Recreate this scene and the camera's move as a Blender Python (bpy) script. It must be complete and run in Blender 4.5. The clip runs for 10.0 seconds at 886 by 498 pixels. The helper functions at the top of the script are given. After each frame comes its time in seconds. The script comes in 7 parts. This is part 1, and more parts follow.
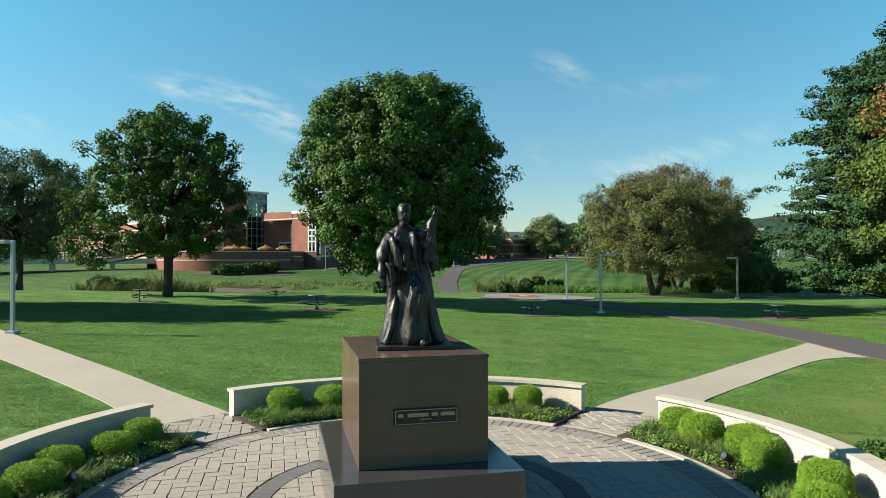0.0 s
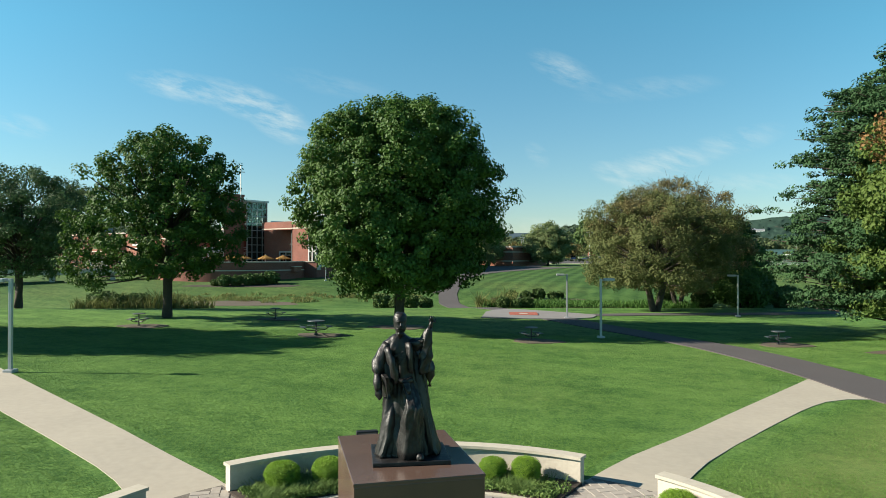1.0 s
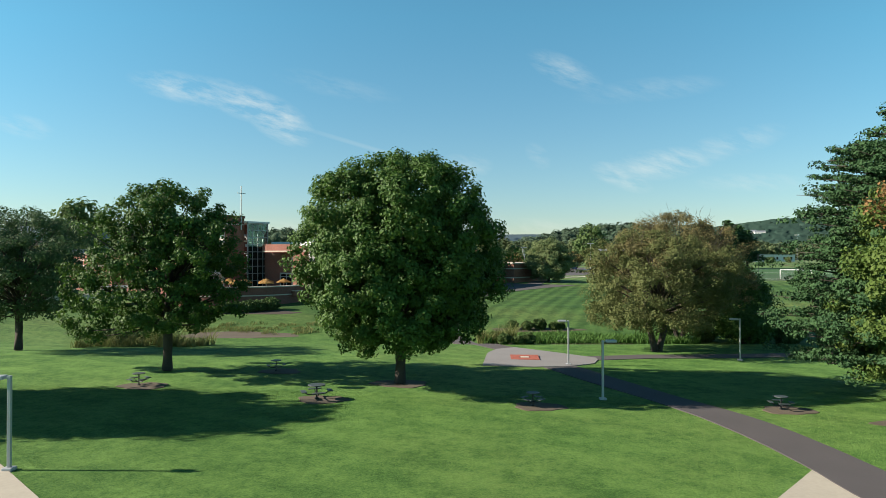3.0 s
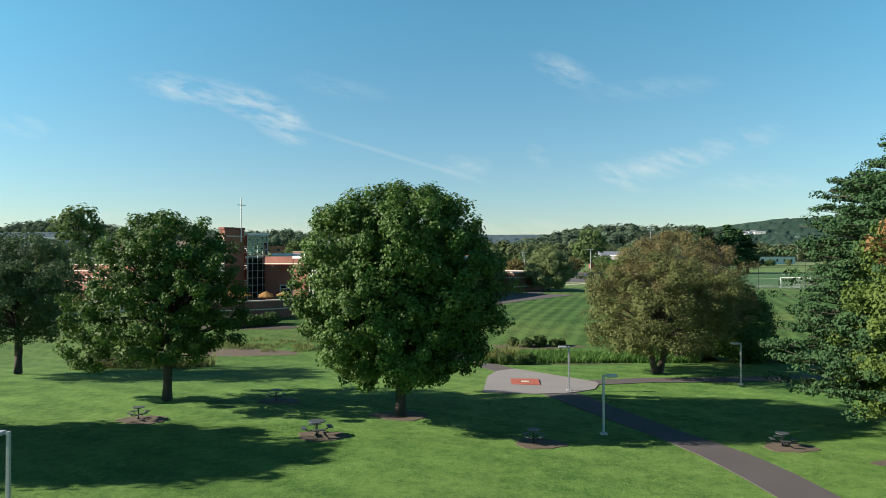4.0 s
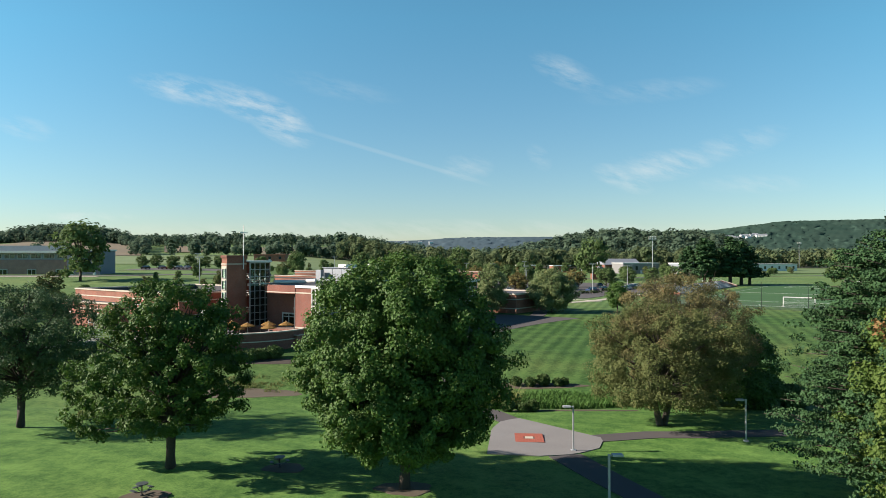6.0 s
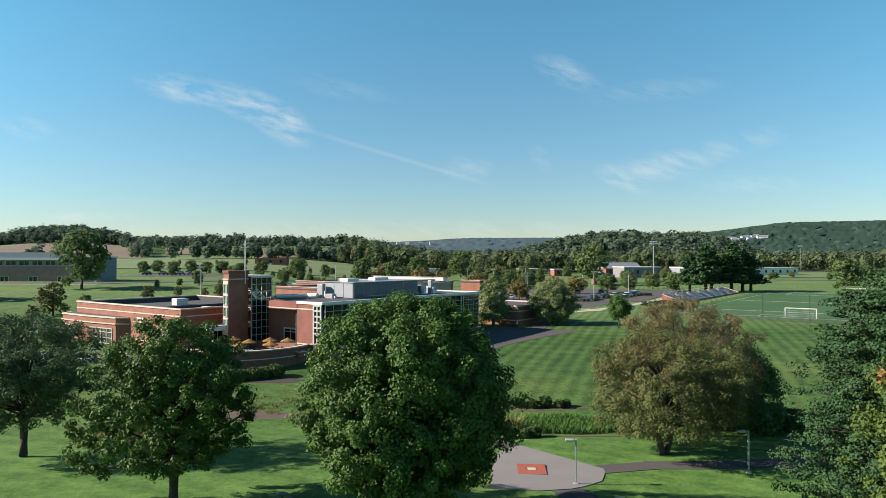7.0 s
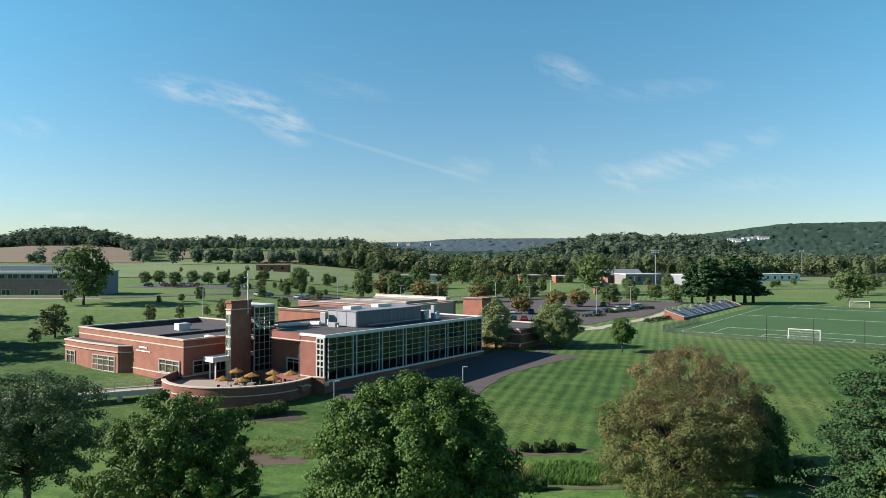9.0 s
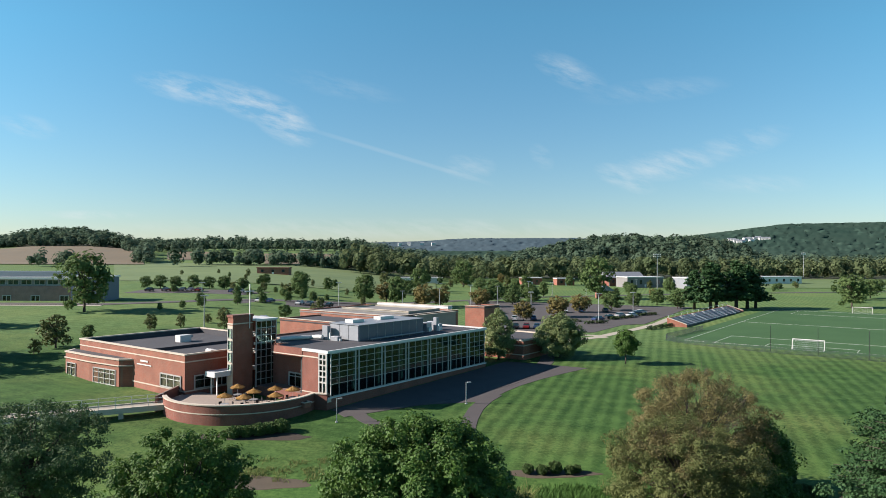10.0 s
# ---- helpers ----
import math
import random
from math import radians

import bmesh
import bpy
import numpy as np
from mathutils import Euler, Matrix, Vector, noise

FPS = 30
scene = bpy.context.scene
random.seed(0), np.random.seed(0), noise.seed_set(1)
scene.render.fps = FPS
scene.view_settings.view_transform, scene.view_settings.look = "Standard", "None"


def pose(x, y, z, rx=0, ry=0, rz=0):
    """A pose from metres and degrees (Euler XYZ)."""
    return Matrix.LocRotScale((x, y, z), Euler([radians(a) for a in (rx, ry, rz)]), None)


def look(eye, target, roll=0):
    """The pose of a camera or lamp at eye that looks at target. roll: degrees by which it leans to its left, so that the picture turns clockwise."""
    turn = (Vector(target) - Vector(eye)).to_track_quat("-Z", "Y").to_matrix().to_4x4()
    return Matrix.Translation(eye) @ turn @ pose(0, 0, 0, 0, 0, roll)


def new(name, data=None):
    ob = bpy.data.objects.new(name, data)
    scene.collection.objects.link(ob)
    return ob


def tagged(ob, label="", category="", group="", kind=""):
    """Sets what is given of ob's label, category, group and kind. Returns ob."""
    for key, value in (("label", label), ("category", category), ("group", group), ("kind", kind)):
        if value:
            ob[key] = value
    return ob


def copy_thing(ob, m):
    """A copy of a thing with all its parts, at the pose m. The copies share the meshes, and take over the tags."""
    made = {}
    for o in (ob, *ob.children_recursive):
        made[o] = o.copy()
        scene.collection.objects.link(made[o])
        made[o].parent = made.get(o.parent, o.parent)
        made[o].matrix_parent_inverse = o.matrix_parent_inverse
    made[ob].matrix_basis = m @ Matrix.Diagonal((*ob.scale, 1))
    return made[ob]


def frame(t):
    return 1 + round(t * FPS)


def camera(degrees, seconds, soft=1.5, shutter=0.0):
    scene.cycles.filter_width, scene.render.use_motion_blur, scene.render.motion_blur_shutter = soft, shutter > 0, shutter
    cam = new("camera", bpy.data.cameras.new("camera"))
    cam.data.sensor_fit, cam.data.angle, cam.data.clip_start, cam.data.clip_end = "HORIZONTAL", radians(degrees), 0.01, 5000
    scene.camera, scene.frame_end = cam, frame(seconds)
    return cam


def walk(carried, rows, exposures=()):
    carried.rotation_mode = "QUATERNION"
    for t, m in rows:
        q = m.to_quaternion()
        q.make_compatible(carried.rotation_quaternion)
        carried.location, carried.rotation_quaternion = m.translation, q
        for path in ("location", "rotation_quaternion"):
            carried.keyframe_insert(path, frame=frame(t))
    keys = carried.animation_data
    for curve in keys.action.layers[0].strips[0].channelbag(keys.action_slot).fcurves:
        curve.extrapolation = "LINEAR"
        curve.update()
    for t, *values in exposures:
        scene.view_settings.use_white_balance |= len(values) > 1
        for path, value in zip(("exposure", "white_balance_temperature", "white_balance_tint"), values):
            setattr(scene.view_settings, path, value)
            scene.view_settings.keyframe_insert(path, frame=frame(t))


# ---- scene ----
cam = camera(66.9, 10.0, soft=0.7)
METRES, EYE, TILT, LEAN, TURN = 19.5, 3.3, 0.5, 0.0, 0.0
ROWS = [
    (0.0, 0.0, 0.0, 0.0, 0.0, 0.0, -0.0),
    (0.5, 0.0012, 0.0014, 0.0303, 0.03, 0.05, 0.01),
    (1.0, 0.0024, 0.0039, 0.0636, 0.05, 0.08, 0.01),
    (1.5, 0.0028, 0.0063, 0.0997, 0.05, 0.11, 0.0),
    (2.0, 0.0028, 0.0079, 0.1391, 0.07, 0.11, 0.0),
    (2.5, 0.0018, 0.0095, 0.1809, 0.1, 0.15, 0.01),
    (4.0, 0.0005, 0.0153, 0.3182, 0.11, 0.15, 0.06),
    (4.5, -0.0005, 0.0183, 0.3629, 0.15, 0.22, 0.06),
    (5.0, -0.0023, 0.0202, 0.4112, 0.18, 0.24, 0.05),
    (5.5, -0.0052, 0.0223, 0.466, 0.2, 0.26, 0.06),
    (7.0, -0.016, 0.0221, 0.6399, 0.28, 0.3, -0.02),
    (7.5, -0.0192, 0.0242, 0.6984, 0.3, 0.31, -0.04),
    (8.0, -0.0233, 0.0273, 0.7572, 0.33, 0.3, -0.04),
    (8.5, -0.029, 0.0311, 0.8164, 0.32, 0.29, -0.06),
    (9.0, -0.0369, 0.0383, 0.8757, 0.35, 0.27, -0.08),
    (9.5, -0.0466, 0.0529, 0.9332, 0.38, 0.24, -0.1),
    (10.0, -0.057, 0.0745, 0.9897, 0.4, 0.21, -0.14),
]
walk(cam, [(t, pose(0, 0, EYE, TILT, LEAN, TURN) @ pose(METRES * x, METRES * y, METRES * z, 90 + pitch, roll, yaw)) for t, x, y, z, yaw, pitch, roll in ROWS],
     [(0.0, 1.27, 7100, 7.0), (2.7, 1.25, 7150, 10.0), (5.5, 1.21, 7100, 14.0), (8.0, 1.18, 6930, 15.5), (10.0, 1.15, 6800, 16.5)])

# ---- light ----
SUN_AZ, SUN_EL = -92.5, 27.5  # degrees from +y towards +x; the sun stands to the side at -x
sun = new("sun", bpy.data.lights.new("sun", "SUN"))
sun.data.energy, sun.data.angle, sun.data.color = 5.0, radians(0.53), (1.0, 0.945, 0.87)
sdir = Vector((math.sin(radians(SUN_AZ)) * math.cos(radians(SUN_EL)), math.cos(radians(SUN_AZ)) * math.cos(radians(SUN_EL)), math.sin(radians(SUN_EL))))
sun.matrix_world = look((0, 0, 60), Vector((0, 0, 60)) - sdir)
world = bpy.data.worlds.new("sky")
scene.world = world
world.use_nodes = True
wn, wl = world.node_tree.nodes, world.node_tree.links
sky = wn.new("ShaderNodeTexSky")
sky.sky_type, sky.sun_disc = "NISHITA", False
sky.sun_elevation, sky.sun_rotation = radians(SUN_EL), radians(SUN_AZ)
sky.air_density, sky.dust_density, sky.ozone_density = 1.0, 0.15, 2.5


def wmath(op, a, b=0.0, c=0.0):
    t = wn.new("ShaderNodeMath")
    t.operation = op
    for k, v in enumerate((a, b, c)):
        if isinstance(v, (int, float)):
            t.inputs[k].default_value = v
        else:
            wl.new(v, t.inputs[k])
    return t.outputs[0]


# thin high cloud: soft streaks, each an oval on the sky broken up by noise, and a vapour trail
wco, wsep = wn.new("ShaderNodeTexCoord"), wn.new("ShaderNodeSeparateXYZ")
wl.new(wco.outputs["Generated"], wsep.inputs[0])
ahead = wmath("MAXIMUM", wsep.outputs[1], 0.02)
wu, wv = wmath("DIVIDE", wsep.outputs[0], ahead), wmath("DIVIDE", wsep.outputs[2], ahead)
wcom = wn.new("ShaderNodeCombineXYZ")
wl.new(wmath("ADD", wmath("MULTIPLY", wu, 11.0), wmath("MULTIPLY", wv, 8.0)), wcom.inputs[0]), wl.new(wmath("ADD", wmath("MULTIPLY", wv, 30.0), wmath("MULTIPLY", wu, 6.0)), wcom.inputs[1])
wisp = wn.new("ShaderNodeTexNoise")
wisp.inputs["Scale"].default_value, wisp.inputs["Detail"].default_value, wisp.inputs["Roughness"].default_value = 1.7, 8, 0.66
wl.new(wcom.outputs[0], wisp.inputs["Vector"])
cloud = None
for u0, v0, ru, rv, slope, strength in ((-0.375, 0.250, 0.105, 0.026, -0.18, 0.75), (-0.300, 0.232, 0.075, 0.030, -0.30, 0.9), (-0.250, 0.206, 0.060, 0.036, -0.45, 1.0), (0.182, 0.277, 0.060, 0.026, -0.4, 0.55), (0.325, 0.138, 0.085, 0.026, 0.12, 0.75), (0.265, 0.118, 0.05, 0.02, -0.3, 0.7), (0.43, 0.168, 0.09, 0.024, 0.25, 0.4), (0.03, 0.135, 0.045, 0.022, 0.0, 0.4), (-0.06, 0.042, 0.52, 0.018, 0.0, 0.45), (-0.54, 0.062, 0.09, 0.008, 0.0, 0.6), (0.46, 0.110, 0.09, 0.016, 0.0, 0.4), (0.14, 0.15, 0.02, 0.02, -0.5, 0.35), (-0.63, 0.195, 0.05, 0.02, -0.2, 0.4), (0.31, 0.250, 0.12, 0.02, 0.1, 0.25), (-0.16, 0.255, 0.10, 0.02, -0.2, 0.2)):
    du = wmath("SUBTRACT", wu, u0)
    dv = wmath("SUBTRACT", wmath("SUBTRACT", wv, v0), wmath("MULTIPLY", du, slope))
    q = wmath("ADD", wmath("POWER", wmath("DIVIDE", du, ru), 2.0), wmath("POWER", wmath("ABSOLUTE", wmath("DIVIDE", dv, rv)), 2.0))
    oval = wmath("MULTIPLY", wmath("MAXIMUM", wmath("SUBTRACT", 1.0, q), 0.0), strength)
    cloud = oval if cloud is None else wmath("MAXIMUM", cloud, oval)
ragged = wn.new("ShaderNodeMapRange")
ragged.inputs[1].default_value, ragged.inputs[2].default_value, ragged.inputs[3].default_value, ragged.inputs[4].default_value = 0.40, 0.74, 0.0, 1.0
wl.new(wisp.outputs["Fac"], ragged.inputs[0])
cloud = wmath("MULTIPLY", cloud, ragged.outputs[0])
tu = wmath("SUBTRACT", wu, -0.07)
trail = wmath("SUBTRACT", wmath("SUBTRACT", wv, 0.150), wmath("MULTIPLY", tu, -0.30))
trail = wmath("MAXIMUM", wmath("SUBTRACT", 1.0, wmath("POWER", wmath("ABSOLUTE", wmath("DIVIDE", trail, 0.0042)), 2.0)), 0.0)
trail = wmath("MULTIPLY", trail, wmath("MAXIMUM", wmath("SUBTRACT", 1.0, wmath("POWER", wmath("ABSOLUTE", wmath("DIVIDE", tu, 0.14)), 4.0)), 0.0))
cloud = wmath("MINIMUM", wmath("ADD", wmath("MULTIPLY", cloud, 0.68), wmath("MULTIPLY", trail, 0.11)), 1.0)
tint = wn.new("ShaderNodeMix")
tint.data_type, tint.blend_type = "RGBA", "MULTIPLY"
tint.inputs[0].default_value = 1.0
grade, height = wn.new("ShaderNodeMix"), wn.new("ShaderNodeMapRange")
grade.data_type = "RGBA"
grade.inputs[6].default_value, grade.inputs[7].default_value = (0.66, 0.725, 0.80, 1), (0.50, 1.07, 1.09, 1)
height.inputs[1].default_value, height.inputs[2].default_value = 0.0, 0.36
wl.new(wv, height.inputs[0]), wl.new(height.outputs[0], grade.inputs[0])
zenith, deep = wn.new("ShaderNodeMapRange"), wn.new("ShaderNodeMix")  # the clear sky deepens towards the zenith
zenith.inputs[1].default_value, zenith.inputs[2].default_value = 0.42, 1.0
deep.data_type = "RGBA"
deep.inputs[7].default_value = (0.055, 0.145, 0.44, 1)
wl.new(wsep.outputs[2], zenith.inputs[0]), wl.new(zenith.outputs[0], deep.inputs[0]), wl.new(grade.outputs[2], deep.inputs[6]), wl.new(deep.outputs[2], tint.inputs[7])
wl.new(sky.outputs[0], tint.inputs[6])
veil = wn.new("ShaderNodeMix")
veil.data_type = "RGBA"
veil.inputs[7].default_value = (5.4, 6.0, 6.1, 1)
wl.new(cloud, veil.inputs[0]), wl.new(tint.outputs[2], veil.inputs[6])
wl.new(veil.outputs[2], wn["Background"].inputs[0])
wn["Background"].inputs[1].default_value = 0.066


# ---- materials ----
def mat(name, c1, c2=None, rough=0.8, scale=8.0, big=0.6, bump=0.0, metal=0.0, spec=0.5, island=0.0, obj=0.0, translucent=0.0, bscale=None):
    """Two colours mixed by noise at two scales, with fine relief; island and obj vary the tone from piece to piece."""
    m = bpy.data.materials.new(name)
    m.use_nodes = True
    n, l = m.node_tree.nodes, m.node_tree.links
    p = n["Principled BSDF"]
    c2 = c2 or tuple(v * 0.8 for v in c1)
    co = n.new("ShaderNodeTexCoord")
    fine, wide = n.new("ShaderNodeTexNoise"), n.new("ShaderNodeTexNoise")
    for tex, s, d in ((fine, scale, 6), (wide, big, 3)):
        tex.inputs["Scale"].default_value, tex.inputs["Detail"].default_value = s, d
        l.new(co.outputs["Object"], tex.inputs["Vector"])
    add = n.new("ShaderNodeMath")
    add.operation = "ADD"
    l.new(fine.outputs["Fac"], add.inputs[0]), l.new(wide.outputs["Fac"], add.inputs[1])
    fac = add.outputs[0]
    for amount, kind, socket in ((island, "ShaderNodeNewGeometry", "Random Per Island"), (obj, "ShaderNodeObjectInfo", "Random")):
        if amount:
            src, mul = n.new(kind), n.new("ShaderNodeMath")
            mul.operation = "MULTIPLY_ADD"
            l.new(src.outputs[socket], mul.inputs[0]), l.new(fac, mul.inputs[2])
            mul.inputs[1].default_value = amount
            fac = mul.outputs[0]
    span = n.new("ShaderNodeMapRange")
    span.inputs[1].default_value, span.inputs[2].default_value = 0.65, 1.35 + island + obj
    l.new(fac, span.inputs[0])
    mix = n.new("ShaderNodeMix")
    mix.data_type = "RGBA"
    mix.inputs[6].default_value, mix.inputs[7].default_value = (*c1, 1), (*c2, 1)
    l.new(span.outputs[0], mix.inputs[0])
    l.new(mix.outputs[2], p.inputs["Base Color"])
    p.inputs["Roughness"].default_value, p.inputs["Metallic"].default_value, p.inputs["Specular IOR Level"].default_value = rough, metal, spec
    if bump:
        b = n.new("ShaderNodeBump")
        b.inputs["Strength"].default_value, b.inputs["Distance"].default_value = min(bump, 1.0), 0.02
        tex = fine
        if bscale:
            tex = n.new("ShaderNodeTexNoise")
            tex.inputs["Scale"].default_value, tex.inputs["Detail"].default_value = bscale, 5
            l.new(co.outputs["Object"], tex.inputs["Vector"])
        l.new(tex.outputs["Fac"], b.inputs["Height"]), l.new(b.outputs[0], p.inputs["Normal"])
    if translucent:
        t, s = n.new("ShaderNodeBsdfTranslucent"), n.new("ShaderNodeMixShader")
        s.inputs[0].default_value = translucent
        l.new(mix.outputs[2], t.inputs[0])
        l.new(p.outputs[0], s.inputs[1]), l.new(t.outputs[0], s.inputs[2])
        l.new(s.outputs[0], n["Material Output"].inputs[0])
    return m


def glass_mat(name, tint, rough=0.04):
    m = bpy.data.materials.new(name)
    m.use_nodes = True
    p = m.node_tree.nodes["Principled BSDF"]
    p.inputs["Base Color"].default_value, p.inputs["Roughness"].default_value = (*tint, 1), rough
    p.inputs["Specular IOR Level"].default_value = 0.9
    return m


def grass_mat():
    """Mown turf: clumped blades, patches, and the stripes that the mower leaves."""
    m = bpy.data.materials.new("grass")
    m.use_nodes = True
    n, l = m.node_tree.nodes, m.node_tree.links
    p = n["Principled BSDF"]
    geo, sep = n.new("ShaderNodeNewGeometry"), n.new("ShaderNodeSeparateXYZ")
    l.new(geo.outputs["Position"], sep.inputs[0])

    def tex(scale, detail, rough=0.6):
        t = n.new("ShaderNodeTexNoise")
        t.inputs["Scale"].default_value, t.inputs["Detail"].default_value, t.inputs["Roughness"].default_value = scale, detail, rough
        l.new(geo.outputs["Position"], t.inputs["Vector"])
        return t.outputs["Fac"]

    def calc(op, a, b, c=None):
        t = n.new("ShaderNodeMath")
        t.operation = op
        for k, v in enumerate((a, b, c)):
            if v is not None:
                if isinstance(v, (int, float)):
                    t.inputs[k].default_value = v
                else:
                    l.new(v, t.inputs[k])
        return t.outputs[0]

    def span(v, a, b, c, d):
        t = n.new("ShaderNodeMapRange")
        for k, q in enumerate((a, b, c, d)):
            t.inputs[k + 1].default_value = q
        l.new(v, t.inputs[0])
        return t.outputs[0]

    blade, clump, patchy, broad = tex(11.0, 8, 0.8), tex(2.0, 5, 0.7), tex(0.35, 4), tex(0.035, 3)
    x, y = sep.outputs[0], sep.outputs[1]

    def stripes(nx, ny, width):
        u = calc("ADD", calc("MULTIPLY", x, nx / width), calc("MULTIPLY", y, ny / width))
        u = calc("ADD", u, calc("MULTIPLY", patchy, 0.25))
        return calc("MULTIPLY", calc("SINE", calc("MULTIPLY", u, math.pi), 0.0), 0.5)

    far = calc("MULTIPLY", span(y, 68, 78, 0, 1), span(x, -4, 3, 0, 1))
    mow = calc("ADD", calc("MULTIPLY", far, calc("ADD", calc("MULTIPLY", stripes(0.951, -0.308, 1.0), calc("MULTIPLY", broad, 0.58)), calc("MULTIPLY", stripes(0.308, 0.951, 2.2), calc("MULTIPLY", broad, 0.22)))), calc("MULTIPLY", stripes(0.45, 0.89, 1.1), calc("MULTIPLY", calc("SUBTRACT", 1.0, far), 0.09)))
    tone = calc("ADD", calc("MULTIPLY", blade, 1.9), calc("MULTIPLY", clump, 0.9))
    tone = calc("ADD", tone, calc("ADD", calc("MULTIPLY", patchy, 0.8), mow))
    fac = span(tone, 1.56, 2.06, 0, 1)
    mix, dry = n.new("ShaderNodeMix"), n.new("ShaderNodeMix")
    mix.data_type = dry.data_type = "RGBA"
    dark, light = n.new("ShaderNodeMix"), n.new("ShaderNodeMix")
    dark.data_type = light.data_type = "RGBA"
    # near tone first, then a darker one that takes over from y 50 to 80
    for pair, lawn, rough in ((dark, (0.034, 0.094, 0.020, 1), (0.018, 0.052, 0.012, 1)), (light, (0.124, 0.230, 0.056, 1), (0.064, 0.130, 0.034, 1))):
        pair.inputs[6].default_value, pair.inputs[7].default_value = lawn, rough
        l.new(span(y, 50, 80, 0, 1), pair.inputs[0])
    # a paler tone blends in from y 125 to 175
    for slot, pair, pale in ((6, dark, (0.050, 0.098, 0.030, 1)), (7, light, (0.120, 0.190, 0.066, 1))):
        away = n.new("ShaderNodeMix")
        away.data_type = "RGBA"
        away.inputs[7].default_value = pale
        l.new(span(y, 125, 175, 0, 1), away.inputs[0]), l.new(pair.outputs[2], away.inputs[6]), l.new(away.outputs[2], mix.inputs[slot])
    dry.inputs[7].default_value = (0.165, 0.195, 0.062, 1)
    l.new(fac, mix.inputs[0]), l.new(mix.outputs[2], dry.inputs[6])
    worn = calc("MULTIPLY", span(broad, 0.48, 0.75, 0, 1), span(clump, 0.35, 0.7, 0.1, 0.9))
    verge = calc("MULTIPLY", calc("MULTIPLY", span(calc("SUBTRACT", x, y), -8.0, -5.5, 0, 0.75), span(y, 24, 30, 1, 0)), span(clump, 0.3, 0.65, 0.3, 1))
    l.new(calc("MAXIMUM", worn, verge), dry.inputs[0])
    l.new(dry.outputs[2], p.inputs["Base Color"])
    p.inputs["Roughness"].default_value, p.inputs["Specular IOR Level"].default_value = 0.9, 0.12
    bp = n.new("ShaderNodeBump")
    bp.inputs["Strength"].default_value, bp.inputs["Distance"].default_value = 0.9, 0.05
    l.new(blade, bp.inputs["Height"]), l.new(bp.outputs[0], p.inputs["Normal"])
    return m


GRASS = grass_mat()
CONCRETE = mat("concrete", (0.350, 0.315, 0.250), (0.290, 0.262, 0.210), 0.9, 6.0, 0.5, 0.15)
WALLCAP = mat("wall_cap", (0.425, 0.388, 0.312), (0.345, 0.315, 0.255), 0.85, 9.0, 0.8, 0.2)
PAVER = mat("paver", (0.310, 0.280, 0.240), (0.230, 0.205, 0.176), 0.9, 20.0, 1.0, 0.3, obj=0.7)
PAVER_DARK = mat("paver_dark", (0.122, 0.115, 0.115), (0.086, 0.083, 0.086), 0.9, 20.0, 1.0, 0.3, obj=0.6)
ASPHALT = mat("asphalt", (0.064, 0.056, 0.056), (0.047, 0.042, 0.042), 0.95, 30.0, 0.4, 0.3)
PADCONC = mat("pad_concrete", (0.180, 0.174, 0.170), (0.148, 0.142, 0.140), 0.95, 8.0, 0.4, 0.2)
STONE = mat("limestone", (0.446, 0.389, 0.317), (0.374, 0.331, 0.274), 0.85, 8.0, 0.6, 0.1)
ROOFGREY = mat("roof_membrane", (0.050, 0.050, 0.056), (0.034, 0.034, 0.040), 0.9, 2.0, 0.15, 0.1)
WHITEMETAL = mat("white_metal", (0.561, 0.552, 0.527), (0.493, 0.484, 0.468), 0.45, 4.0, 0.5)
GREYMETAL = mat("grey_metal", (0.259, 0.274, 0.295), (0.216, 0.230, 0.252), 0.5, 3.0, 0.4, metal=0.3)
GLASS = glass_mat("window_glass", (0.008, 0.024, 0.028))
BRONZE = mat("bronze", (0.046, 0.044, 0.043), (0.014, 0.014, 0.015), 0.46, 14.0, 2.5, 0.4, metal=0.65)
GRANITE = mat("granite", (0.108, 0.068, 0.053), (0.070, 0.044, 0.035), 0.24, 160.0, 2.0, 0.0, spec=0.4)
BARK = mat("bark", (0.061, 0.047, 0.036), (0.032, 0.025, 0.020), 0.95, 12.0, 1.5, 0.9)
LEAF_MAPLE = mat("maple_leaves", (0.024, 0.070, 0.014), (0.080, 0.150, 0.025), 0.6, 1.2, 0.35, island=0.7, translucent=0.25, spec=0.25)
LEAF_OLIVE = mat("olive_leaves", (0.066, 0.090, 0.028), (0.122, 0.132, 0.046), 0.7, 1.0, 0.30, island=0.5, translucent=0.2, spec=0.2)
LEAF_PINE = mat("pine_needles", (0.016, 0.050, 0.019), (0.042, 0.092, 0.030), 0.7, 1.5, 0.4, island=0.5, translucent=0.1, spec=0.2)
LEAF_BOX = mat("boxwood_leaves", (0.130, 0.255, 0.020), (0.235, 0.375, 0.042), 0.6, 6.0, 2.0, island=0.5, translucent=0.2, spec=0.3)
POLE = mat("pole_paint", (0.374, 0.382, 0.389), (0.324, 0.331, 0.338), 0.4, 5.0, 0.6, metal=0.2)


# ---- helpers of this place ----
def link(name, bm, material, smooth=False):
    me = bpy.data.meshes.new(name)
    bm.to_mesh(me)
    bm.free()
    if smooth:
        for f in me.polygons:
            f.use_smooth = True
    me.materials.append(material)
    return new(name, me)


